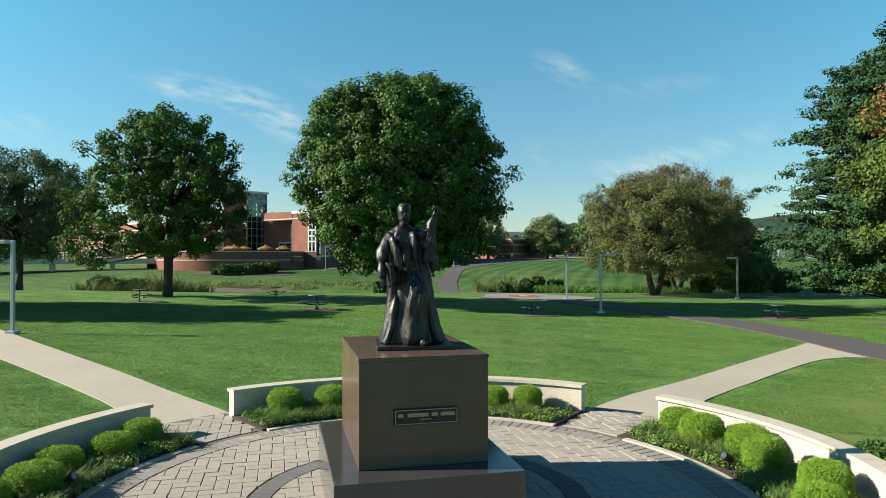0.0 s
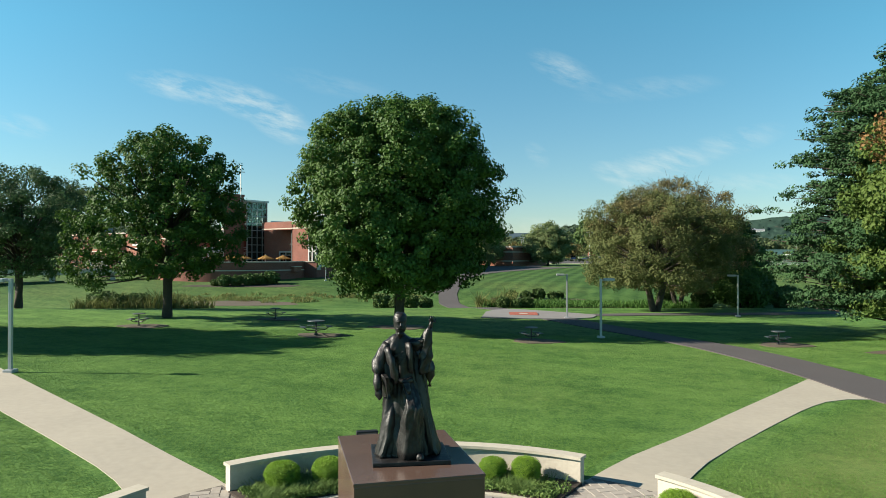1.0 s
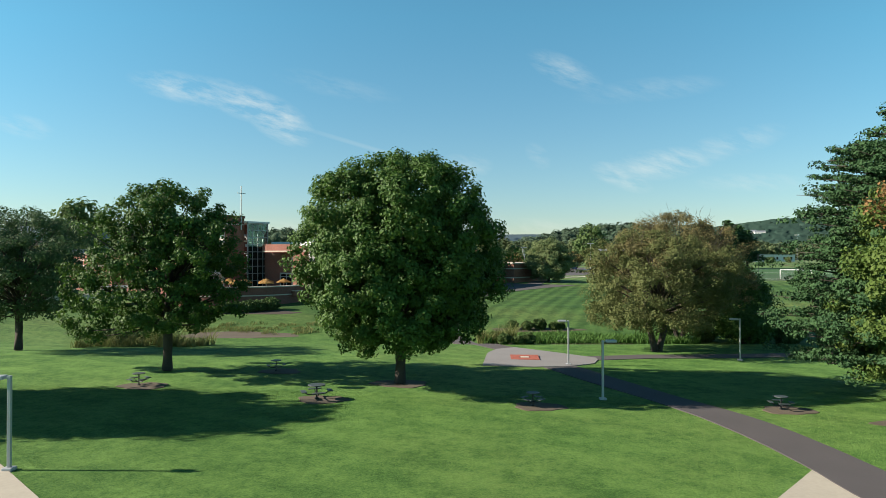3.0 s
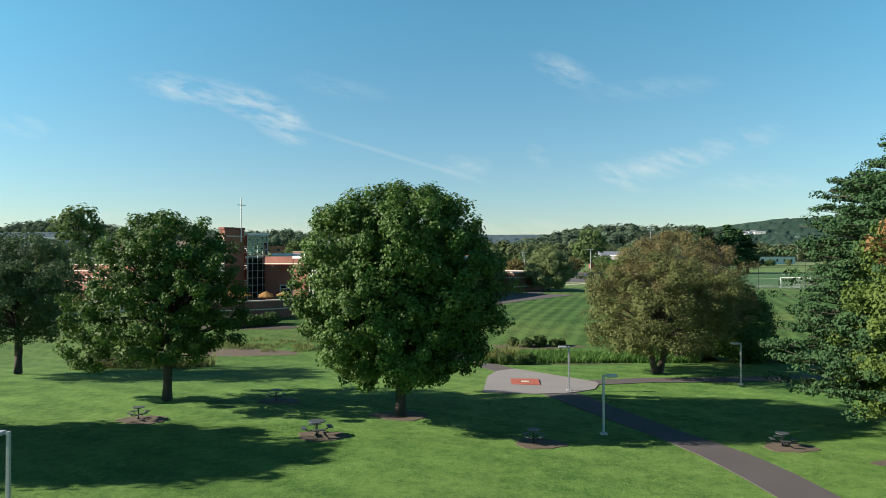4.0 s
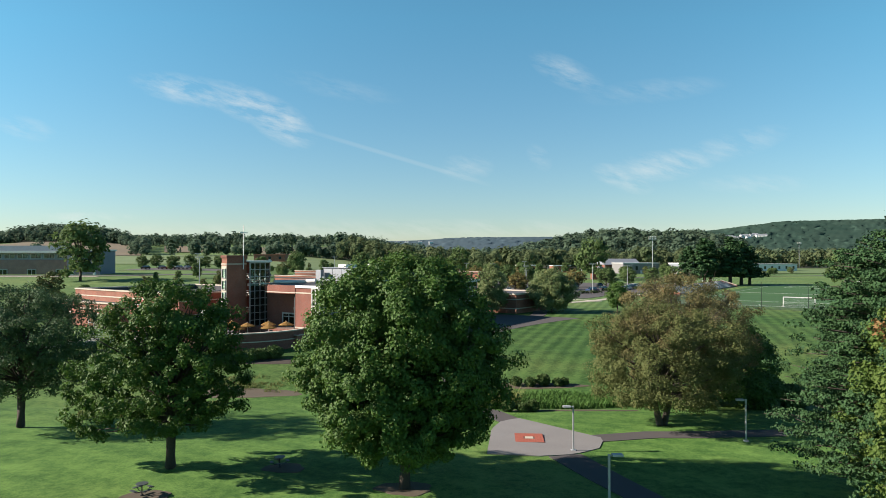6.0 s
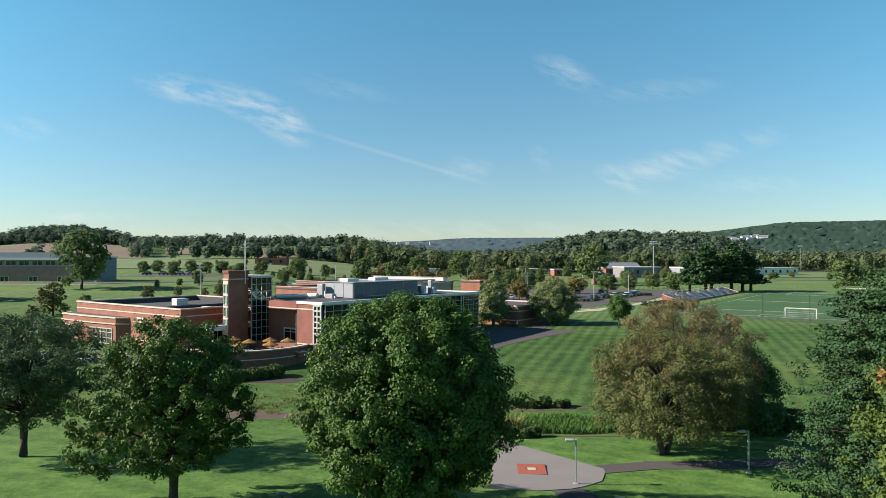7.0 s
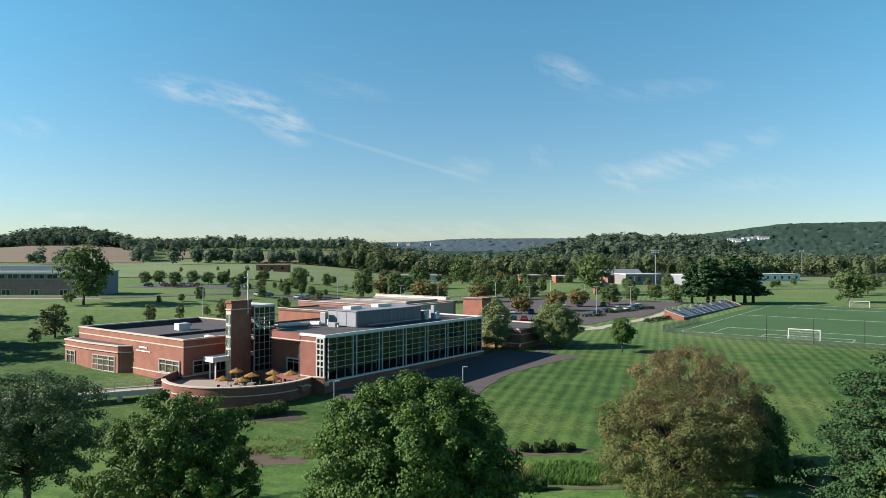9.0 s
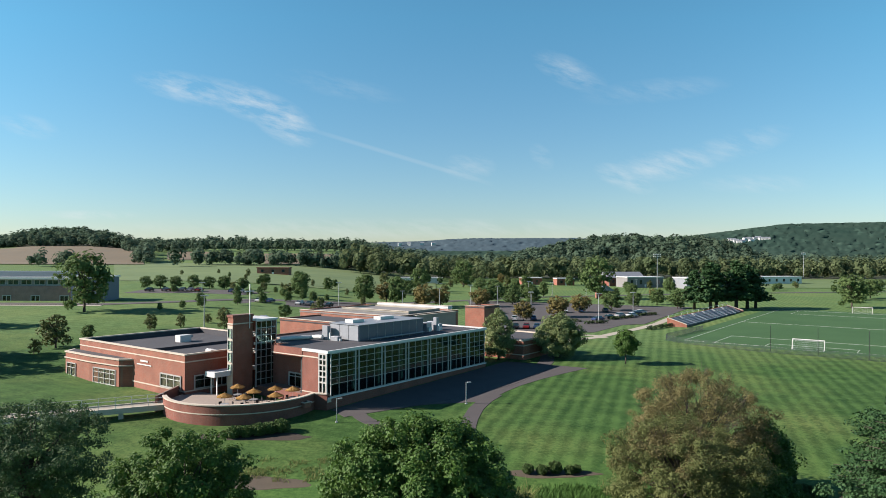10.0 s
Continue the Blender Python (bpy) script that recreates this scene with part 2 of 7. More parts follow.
def raw(name, verts, faces, material, smooth=False):
    """A mesh from number arrays; all faces have the same number of corners."""
    verts, faces = np.asarray(verts, np.float32), np.asarray(faces, np.int32)
    me = bpy.data.meshes.new(name)
    k = faces.shape[1]
    me.vertices.add(len(verts)), me.loops.add(faces.size), me.polygons.add(len(faces))
    me.vertices.foreach_set("co", verts.ravel())
    me.loops.foreach_set("vertex_index", faces.ravel())
    me.polygons.foreach_set("loop_start", np.arange(0, faces.size, k, dtype=np.int32))
    me.polygons.foreach_set("use_smooth", np.full(len(faces), smooth))
    me.update(calc_edges=True)
    me.materials.append(material)
    return new(name, me)


def part(name, bm, material, parent, label="", smooth=False):
    ob = link(name, bm, material, smooth) if isinstance(bm, bmesh.types.BMesh) else bm
    ob.parent = parent
    return tagged(ob, label) if label else ob


def empty(name, m, label, category, group="", kind=""):
    ob = new(name)
    ob.matrix_world = m
    ob.empty_display_size = 0.2
    return tagged(ob, label, category, group, kind)


def box(bm, x0, x1, y0, y1, z0, z1, m=None, bevel=0.0):
    """An axis box between two corners, then moved by m."""
    r = bmesh.ops.create_cube(bm, size=1.0, matrix=Matrix.LocRotScale(((x0 + x1) / 2, (y0 + y1) / 2, (z0 + z1) / 2), None, (x1 - x0, y1 - y0, z1 - z0)))
    vs = r["verts"]
    if bevel:
        es = list({e for v in vs for e in v.link_edges})
        vs = list({v for f in bmesh.ops.bevel(bm, geom=es, offset=bevel, segments=2, affect="EDGES", profile=0.6)["faces"] for v in f.verts} | {v for v in vs if v.is_valid})
    if m is not None:
        bmesh.ops.transform(bm, matrix=m, verts=vs)
    return bm


def boxes(*some, m=None, bevel=0.0):
    bm = bmesh.new()
    for b in some:
        box(bm, *b, m=m, bevel=bevel)
    return bm


def tube(bm, pts, radii, n=8):
    """A tapered tube along points."""
    rings = []
    for i, (p, r) in enumerate(zip(pts, radii)):
        a, b = Vector(pts[max(i - 1, 0)]), Vector(pts[min(i + 1, len(pts) - 1)])
        q = (b - a).to_track_quat("Z", "Y")
        rings.append([bm.verts.new(Vector(p) + q @ Vector((r * math.cos(t), r * math.sin(t), 0))) for t in np.arange(n) * 2 * math.pi / n])
    for a, b in zip(rings, rings[1:]):
        for i in range(n):
            bm.faces.new((a[i], a[(i + 1) % n], b[(i + 1) % n], b[i]))
    bm.faces.new(rings[0][::-1]), bm.faces.new(rings[-1])
    return bm


def ss(v):
    v = np.clip(v, 0.0, 1.0)
    return v * v * (3 - 2 * v)


PLAZA = (-0.28, 7.72)


def ground(x, y):
    """The height of the land."""
    x, y = np.asarray(x, float), np.asarray(y, float)
    near = np.interp(y, [-60, 0, 45, 53, 60, 64, 69, 74, 86, 100, 130, 170, 260], [0.4, 0.4, 0.4, 0.15, -0.1, -0.6, -0.5, 0.0, 1.2, 1.7, 2.5, 2.5, 2.8])
    near = near - 0.02 * np.clip(x, -25, 15) * (1 - ss((y - 45) / 15))
    s = x / np.maximum(y, 30.0)
    left = ss((0.02 - s) / np.interp(y, [300, 700], [0.42, 0.20]))
    far_l = np.interp(y, [112, 150, 200, 260, 500, 640, 900, 1100, 1500, 2500, 6000], [0, 2.6, 5.4, 6.4, 11, 14, 29, 33, 34, 34, 34])
    far_r = np.interp(y, [112, 300, 700, 1200, 2500, 6000], [0, 0.2, 1.5, 6.0, 10.0, 10])
    z = near + left * far_l + (1 - left) * far_r
    z = z + 16 * np.exp(-(((s + 0.575) / 0.075) ** 4)) * np.exp(-(((y - 1200) / 200) ** 2))
    z = z + 30 * np.exp(-(((s - 0.295) / 0.155) ** 4)) * np.exp(-(((y - 1080) / 190) ** 2))
    z = z + np.exp(-(((y - 3600) / 600) ** 2)) * np.interp(s, [-0.9, -0.5, -0.3, -0.15, 0.0, 0.12, 0.3, 0.9], [30, 45, 25, 45, 95, 105, 95, 60])
    z = z + np.exp(-(((y - 2500) / 420) ** 2)) * np.interp(s, [0.1, 0.2, 0.35, 0.5, 0.66, 0.9], [0, 22, 76, 122, 133, 120])
    r = np.hypot(x - PLAZA[0], y - PLAZA[1])
    w = 1 - ss((r - 5.2) / 6)
    return z * (1 - w) + 0.44 * w


def gz(x, y):
    return float(ground(x, y))


def graded(lo, hi, step, reach, grow):
    out, s, v = list(np.arange(lo, hi + step / 2, step)), step, hi
    while v < reach:
        s *= grow
        v += s
        out.append(v)
    s, v = step, lo
    low = []
    while v > -reach:
        s *= grow
        v -= s
        low.append(v)
    return np.array(low[::-1] + out)


def sheet(name, xs, ys, height, material):
    gx, gy = np.meshgrid(xs, ys)
    v = np.stack([gx, gy, height(gx, gy)], -1).reshape(-1, 3)
    i = np.arange(len(xs) * len(ys)).reshape(len(ys), len(xs))
    f = np.stack([i[:-1, :-1], i[:-1, 1:], i[1:, 1:], i[1:, :-1]], -1).reshape(-1, 4)
    return raw(name, v, f, material, True)


def ribbon(name, left, right, material, lift=0.03, thick=0.12, step=1.0):
    """A paved strip between two lines of plan points, draped on the land, with a real edge."""
    def even(line, n):
        line = np.array(line, float)
        d = np.r_[0, np.cumsum(np.hypot(*np.diff(line, axis=0).T))]
        t = np.linspace(0, d[-1], n)
        return np.stack([np.interp(t, d, line[:, 0]), np.interp(t, d, line[:, 1])], -1)
    size = sum(math.dist(a, b) for a, b in zip(left, left[1:]))
    n = max(3, int(size / step))
    a, b = even(left, n), even(right, n)
    bm = bmesh.new()
    rows = []
    for p, q in zip(a, b):
        row = [p + (q - p) * k / 3 for k in range(4)]
        top = [bm.verts.new((x, y, gz(x, y) + lift)) for x, y in row]
        low = [bm.verts.new((x, y, gz(x, y) - thick)) for x, y in (row[0], row[-1])]
        rows.append([low[0], *top, low[1]])
    for r, s in zip(rows, rows[1:]):
        for k in range(5):
            bm.faces.new((r[k], r[k + 1], s[k + 1], s[k]))
    bm.faces.new(rows[0][::-1]), bm.faces.new(rows[-1])
    bmesh.ops.recalc_face_normals(bm, faces=bm.faces)
    return link(name, bm, material)


# ---- trees ----
def leaves(rng, centres, radii, per, size, flat=0.8, hub=None):
    """Quads of leaves scattered in clumps: arrays of corners and faces."""
    centres, radii = np.asarray(centres), np.asarray(radii)
    n = len(centres) * per
    c, r = np.repeat(centres, per, 0), np.repeat(radii, per)
    d = rng.normal(size=(n, 3))
    d /= np.linalg.norm(d, axis=1, keepdims=True)
    p = c + d * (r * rng.uniform(0.25, 1.0, n) ** 0.6)[:, None] * (1, 1, flat)
    nrm = d + rng.normal(scale=0.6, size=(n, 3)) + (0, 0, 0.35)
    if hub is not None:  # leaves turn outwards from the middle of the crown
        out = p - np.asarray(hub)
        nrm = nrm * 0.75 + out / (np.linalg.norm(out, axis=1, keepdims=True) + 1e-6) * 0.5
    nrm /= np.linalg.norm(nrm, axis=1, keepdims=True)
    u = np.cross(nrm, rng.normal(size=(n, 3)))
    u /= np.linalg.norm(u, axis=1, keepdims=True)
    v = np.cross(nrm, u)
    s = size * rng.uniform(0.6, 1.3, n)[:, None]
    quad = np.stack([p - u * s * 0.5, p + v * s * 0.36 + nrm * s * 0.12, p + u * s * 0.55, p - v * s * 0.36 + nrm * s * 0.1], 1)
    return quad.reshape(-1, 3), np.arange(n * 4).reshape(n, 4)


def lobes(rng, n, shape, low, high, radius, shell=0.62):
    """Clump centres in a crown whose radius at height share t is shape(t)."""
    out = []
    while len(out) < n:
        t = rng.uniform(0, 1)
        rim = shape(t) * radius
        if rng.uniform() > (rim / radius) ** 1.2:
            continue
        a = rng.uniform(0, 2 * math.pi)
        wob = 1 + 0.10 * math.sin(3 * a + 5 * t) + 0.08 * math.sin(7 * a - 9 * t)
        q = rim * wob * rng.uniform(shell if t < 0.93 else 0.0, 1.0)
        out.append((q * math.cos(a), q * math.sin(a), low + t * (high - low)))
    return np.array(out)


def tree(x, y, height, radius, low, seed, material, label, clumps=260, per=130, size=0.26, cr=0.9, trunk=0.3, shape=None, stems=1, bark=BARK, extra=(), kind_name="tree", inner=0.25, shell=0.62, limbs=34):
    """A broadleaf tree: forked trunk with limbs, and a crown of leaf clumps round the limb ends."""
    rng = np.random.default_rng(seed)
    shape = shape or (lambda t: (math.sin(math.pi * min(1, (t * 0.86 + 0.14))) ** 0.62))
    top = empty(kind_name, Matrix.Translation((x, y, gz(x, y))), label, "tree")
    cen = lobes(rng, clumps, shape, low, height - cr * 0.6, radius - cr * 0.6, shell)
    core = lobes(rng, int(clumps * inner), shape, low + 0.5, height - 1.6, radius * 0.62, 0.2)
    cen = np.concatenate([cen, core] + ([np.array(extra)] if len(extra) else []))
    bm = bmesh.new()
    fork = low + 0.10 * height
    for s in range(stems):
        a0 = s * 2 * math.pi / stems + 0.5
        off = 0.0 if stems == 1 else trunk * 0.9
        base = Vector((off * math.cos(a0), off * math.sin(a0), -0.15))
        lean = Vector((math.cos(a0), math.sin(a0), 0)) * (0.0 if stems == 1 else 0.35 * fork)
        tube(bm, [base, base + Vector((0, 0, 0.25)), base + lean * 0.4 + Vector((0.03, 0, fork * 0.5)), base + lean + Vector((0, 0, fork + 0.2)), base + lean * 1.3 + Vector((0.2, 0.1, height * 0.55)), base + lean * 1.4 + Vector((0.1, 0.2, height * 0.85))],
             [trunk * 1.55, trunk * 1.08, trunk * 0.92, trunk * 0.85, trunk * 0.45, trunk * 0.1], 10)
    for k in range(limbs):
        c = Vector(cen[rng.integers(len(cen))])
        t = max(0.0, min(1.0, (c.z - low) / (height - low)))
        root = Vector((0.05, 0.05, fork * 0.8 + t * t * height * 0.35))
        mid = root.lerp(c, 0.5) + Vector((rng.normal() * 0.2, rng.normal() * 0.2, -0.15 + 0.3 * t))
        tube(bm, [root, mid, c], [trunk * 0.34, trunk * 0.2, trunk * 0.05], 5)
    part("trunk", bm, bark, top, smooth=True)
    v, f = leaves(rng, cen, cr * rng.uniform(0.65, 1.15, len(cen)), per, size, hub=(0, 0, low + (height - low) * 0.38))
    part("crown", raw("crown", v, f, material), None, top)
    return top


def pine(x, y, height, radius, seed, label, low=1.2, size=0.17, tiers=30, material=None, per=46, boughs=13, full=0.0):
    rng = np.random.default_rng(seed)
    top = empty("pine_tree", Matrix.Translation((x, y, gz(x, y))), label, "tree")
    bm, cen = bmesh.new(), []
    tube(bm, [(0, 0, -0.2), (0.05, 0, height * 0.5), (0, 0.05, height)], [0.34, 0.2, 0.03], 9)
    for k in range(tiers):
        t = k / (tiers - 1)
        z = low + t * (height - low) * 0.97
        reach = (radius * (1 - t ** full) if full else radius * (1 - t) ** 0.55) * (0.88 + 0.12 * math.sin(11 * t)) + 0.35
        for j in range(boughs if t < 0.8 else 6):
            a, r = rng.uniform(0, 2 * math.pi), reach * rng.uniform(0.6, 1.1)
            end = Vector((r * math.cos(a), r * math.sin(a), z + r * rng.uniform(-0.10, 0.14)))
            tube(bm, [(0, 0, z - 0.15 * r), Vector((0, 0, z)).lerp(end, 0.55) - Vector((0, 0, 0.05 * r)), end], [0.055, 0.04, 0.012], 4)
            for q in np.arange(0.3, 1.02, 0.55 / max(r, 1)):
                c = Vector((0, 0, z - 0.05 * r)).lerp(end, q)
                cen.append((c.x + rng.normal() * 0.22 * q * r * 0.4, c.y + rng.normal() * 0.22 * q * r * 0.4, c.z + 0.08))
    part("trunk", bm, BARK, top, smooth=True)
    v, f = leaves(rng, cen, 0.58 * rng.uniform(0.6, 1.2, len(cen)), per, size, 0.45, hub=(0, 0, height * 0.3))
    part("crown", raw("crown", v, f, material or LEAF_PINE), None, top)
    return top


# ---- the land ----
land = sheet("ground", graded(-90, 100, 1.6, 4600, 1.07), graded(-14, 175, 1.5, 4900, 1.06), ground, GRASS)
tagged(land, "mown green lawn rolling away to distant fields and hills", "ground", kind="structure")

# ---- paths ----
def paved(name, left, right, material, label, lift=0.03):
    return tagged(ribbon(name, left, right, material, lift), label, "path", kind="structure")

paved("pavement_right", [(2.55, 12.2), (3.8, 13.8), (7.9, 18.4), (12.3, 23.2), (13.1, 24.1)], [(3.75, 11.2), (5.27, 13.5), (6.6, 15.15), (8.1, 16.8), (10.0, 18.8), (11.2, 19.95), (11.9, 20.4), (12.5, 20.6), (13.3, 20.6)], CONCRETE, "pale concrete footpath across the lawn", 0.016)
paved("pavement_left", [(-3.5, 11.7), (-4.0, 12.3), (-7.94, 16.1), (-15.2, 23.1), (-32, 39.4)], [(-4.6, 10.6), (-6.19, 12.6), (-7.66, 13.9), (-16.6, 21.9), (-33.4, 38.0)], CONCRETE, "pale concrete footpath across the lawn", 0.016)
def line(pts, w):
    pts = np.array(pts, float)
    d = np.gradient(pts, axis=0)
    nrm = np.stack([-d[:, 1], d[:, 0]], -1) / np.hypot(*d.T)[:, None]
    return (pts + nrm * w / 2).tolist(), (pts - nrm * w / 2).tolist()
paved("road_path", [(19.5, 8.0), (15.6, 13.5), (13.7, 17.5), (13.1, 20.0), (12.98, 22.0), (13.05, 24.1), (12.85, 27.0), (12.55, 29.05), (12.05, 31.6), (10.95, 34.9), (8.3, 40.9), (6.7, 45.2)],
      [(21.5, 9.5), (17.8, 14.8), (16.2, 18.8), (15.7, 21.5), (15.57, 23.7), (15.42, 26.4), (15.1, 29.3), (14.6, 31.5), (13.8, 33.6), (12.7, 35.9), (10.4, 41.9), (9.0, 46.0)], ASPHALT, "dark asphalt footpath curving over the lawn", 0.045)
paved("path_east", *line([(10.6, 50.3), (15.4, 51.7), (19, 51.7), (26, 52.3), (36, 54), (60, 58)], 1.9), ASPHALT, "dark asphalt footpath beside the trees", 0.04)
paved("patio", [(2.6, 45.6), (3.4, 52.9), (4.4, 55.9), (6.0, 57.0)], [(6.1, 45.3), (8.5, 45.9), (10.6, 47.6), (11.6, 50.4), (9.3, 53.0)], PADCONC, "grey concrete pad where the paths meet", 0.05)
paved("path_north", *line([(5.2, 56), (2.0, 64), (0.6, 70), (0.5, 76), (1.1, 82.9), (1.85, 89.6), (2.9, 95.0), (4.4, 99.5), (6.2, 103.2)], 2.1), ASPHALT, "dark asphalt footpath towards the brick building", 0.04)

# ---- the plaza round the statue ----
def arc_solid(bm, r0, r1, a0, a1, z0, z1, n=None, cx=0.0, cy=0.0):
    """A curved block between two radii, two bearings in degrees and two heights."""
    n = n or max(2, int(abs(a1 - a0) / 2.5))
    rows = []
    for a in np.radians(np.linspace(a0, a1, n + 1)):
        c, s = math.cos(a), math.sin(a)
        rows.append([bm.verts.new((cx + r * c, cy + r * s, z)) for r, z in ((r0, z0), (r1, z0), (r1, z1), (r0, z1))])
    for p, q in zip(rows, rows[1:]):
        for k in range(4):
            bm.faces.new((p[k], p[(k + 1) % 4], q[(k + 1) % 4], q[k]))
    bm.faces.new(rows[0][::-1]), bm.faces.new(rows[-1])
    bmesh.ops.recalc_face_normals(bm, faces=bm.faces)
    return bm


PX, PY = PLAZA
TOP = 0.52
bm = bmesh.new()
bmesh.ops.create_cone(bm, cap_ends=True, segments=96, radius1=3.9, radius2=3.9, depth=0.4, matrix=Matrix.Translation((0, 0, TOP - 0.012 - 0.2)))
for a0, a1 in ((38.5, 56.5), (130.5, 148.5)):
    arc_solid(bm, 3.8, 5.5, a0, a1, TOP - 0.4, TOP - 0.014)
plaza = link("plaza", bm, mat("joint_sand", (0.170, 0.150, 0.125), (0.065, 0.054, 0.043), 0.95, 40, 2.0, 0.3))
plaza.location = (PX, PY, 0)
tagged(plaza, "round paved plaza of tan and grey pavers", "pavement", kind="structure")
bm = bmesh.new()
for a0, a1 in ((57, 130.5), (148.5, 224), (-44, 38.5)):
    arc_solid(bm, 3.79, 3.90, a0, a1, TOP - 0.1, TOP + 0.02)
part("edging", bm, WALLCAP, plaza, "pale concrete edging of the beds")


def clip(poly, nx, ny, d):
    """The part of a polygon where nx*x + ny*y <= d."""
    out = []
    for (x0, y0), (x1, y1) in zip(poly, poly[1:] + poly[:1]):
        s0, s1 = nx * x0 + ny * y0 - d, nx * x1 + ny * y1 - d
        if s0 <= 0:
            out.append((x0, y0))
        if s0 * s1 < 0:
            k = s0 / (s0 - s1)
            out.append((x0 + k * (x1 - x0), y0 + k * (y1 - y0)))
    return out


def prism(bm, poly, z0, z1, inset=0.006):
    cx, cy = np.mean(poly, axis=0)
    low = [bm.verts.new((x, y, z0)) for x, y in poly]
    mid = [bm.verts.new((x, y, z1 - inset)) for x, y in poly]
    top = [bm.verts.new((x + (cx - x) * 0.05, y + (cy - y) * 0.05, z1)) for x, y in poly]
    n = len(poly)
    for a, b in ((low, mid), (mid, top)):
        for k in range(n):
            bm.faces.new((a[k], a[(k + 1) % n], b[(k + 1) % n], b[k]))
    bm.faces.new(top)
    return bm


PAVER_GREY = mat("paver_grey", (0.225, 0.208, 0.190), (0.165, 0.152, 0.140), 0.9, 20.0, 1.0, 0.3, obj=0.6)
pav_rng = random.Random(5)
polys = []
turn = radians(103.7)
ux, uy = math.cos(turn), math.sin(turn)
W = 0.165
for j in range(-36, 37):
    for i in range(-36, 37):
        k = (i - j) % 4
        if k not in (0, 2):
            continue
        g = 0.0035
        u, v, w, h = (i * W, j * W, 2 * W, W) if k == 0 else (i * W, (j - 1) * W, W, 2 * W)
        rect = [(u + g, v + g), (u + w - g, v + g), (u + w - g, v + h - g), (u + g, v + h - g)]
        rect = [(ux * p - uy * q, uy * p + ux * q) for p, q in rect]
        cx, cy = np.mean(rect, axis=0)
        r, ang = math.hypot(cx, cy), math.degrees(math.atan2(cy, cx))
        gap = 39.5 < ang < 55.5 or 131.5 < ang < 147.5
        if max(abs(cx * uy - cy * ux) - 0.9, abs(cx * ux + cy * uy) - 1.1) < 0 or r > (5.4 if gap else 3.6):
            continue
        nx, ny = cx / r, cy / r
        if r > 3.2 and not gap or 3.2 < r < 3.46:
            rect = clip(rect, nx, ny, 3.43)
        if r > 3.7:
            rect = clip(rect, -nx, -ny, -3.94)
        elif 1.82 < r < 2.2:
            rect = clip(rect, -nx, -ny, -1.97)
        elif 1.4 < r <= 1.82:
            rect = clip(rect, nx, ny, 1.68)
        if len(rect) >= 3:
            polys.append((cy, rect))
polys.sort(key=lambda p: -p[0])
rest = bmesh.new()
for k, (cy, rect) in enumerate(polys):
    h = TOP + pav_rng.uniform(-0.003, 0.004)
    if k < 300:
        part("paver", prism(bmesh.new(), rect, TOP - 0.05, h), PAVER, plaza)
    else:
        prism(rest, rect, TOP - 0.05, h)
tagged(part("pavers", rest, PAVER, plaza), kind="stuff")
for r0, r1, n, a0 in ((1.69, 1.95, 100, 0), (3.45, 3.78, 150, 0)):
    for k in range(n):
        a = 360 / n * k
        if not -25 < (a if a < 200 else a - 360) < 200:
            continue
        t0, t1 = radians(a + 0.12), radians(a + 360 / n - 0.12)
        quad = [(r * math.cos(t), r * math.sin(t)) for r, t in ((r0, t0), (r1, t0), (r1, t1), (r0, t1))]
        cx, cy = np.mean(quad, axis=0)
        if max(abs(cx * uy - cy * ux) - 1.0, abs(cx * ux + cy * uy) - 1.2) > 0:
            part("band_paver", prism(bmesh.new(), quad, TOP - 0.05, TOP + pav_rng.uniform(0.0, 0.004)), PAVER_DARK if r0 < 2 else PAVER_GREY, plaza)

# low curved walls with planting beds in front of them
SOIL = mat("mulch", (0.043, 0.029, 0.020), (0.025, 0.018, 0.013), 0.95, 25, 2.0, 0.8)
WALLBODY = mat("cream_wall", (0.460, 0.420, 0.345), (0.390, 0.355, 0.290), 0.9, 14, 0.7, 0.25)
LEAF_COVER = mat("groundcover_leaves", (0.080, 0.150, 0.034), (0.150, 0.225, 0.060), 0.7, 5.0, 1.0, island=0.5, translucent=0.15, spec=0.25)
for a0, a1 in ((56.7, 131.4), (147.5, 224), (-44, 41)):
    wall = empty("seat_wall", Matrix.Translation((PX, PY, 0)), "low curved cream wall with a flat pale cap", "wall", "plaza walls")
    part("body", arc_solid(bmesh.new(), 5.02, 5.20, a0 + 0.25, a1 - 0.25, 0.1, 0.935), WALLBODY, wall)
    joints = np.linspace(a0, a1, int((a1 - a0) / 14) + 1)
    for p, q in zip(joints, joints[1:]):
        part("cap_stone", arc_solid(bmesh.new(), 4.975, 5.245, p + 0.02, q - 0.02, 0.938, 0.99), WALLCAP, wall)
    bed = link("planting_bed", arc_solid(bmesh.new(), 3.9, 5.04, a0, a1, 0.2, 0.545), SOIL, False)
    bed.location = (PX, PY, 0)
    tagged(bed, "curved bed of dark mulch along the wall", "bed", kind="structure")
    rng = np.random.default_rng(int(a1) + 300)
    n = int((a1 - a0) * 9)
    aa, rr = np.radians(rng.uniform(a0 + 1, a1 - 1, n)), rng.uniform(3.94, 4.85, n)
    keep = np.array([noise.noise((r * math.cos(a) * 1.3, r * math.sin(a) * 1.3, a1)) > -0.55 for a, r in zip(aa, rr)])
    cen = np.stack([PX + rr * np.cos(aa), PY + rr * np.sin(aa), np.full(n, 0.60)], -1)[keep]
    v, f = leaves(rng, cen, rng.uniform(0.08, 0.15, len(cen)), 46, 0.036, 0.6)
    cover = raw("groundcover", v, f, LEAF_COVER)
    tagged(cover, "low green groundcover plants in the bed", "plants", kind="stuff")


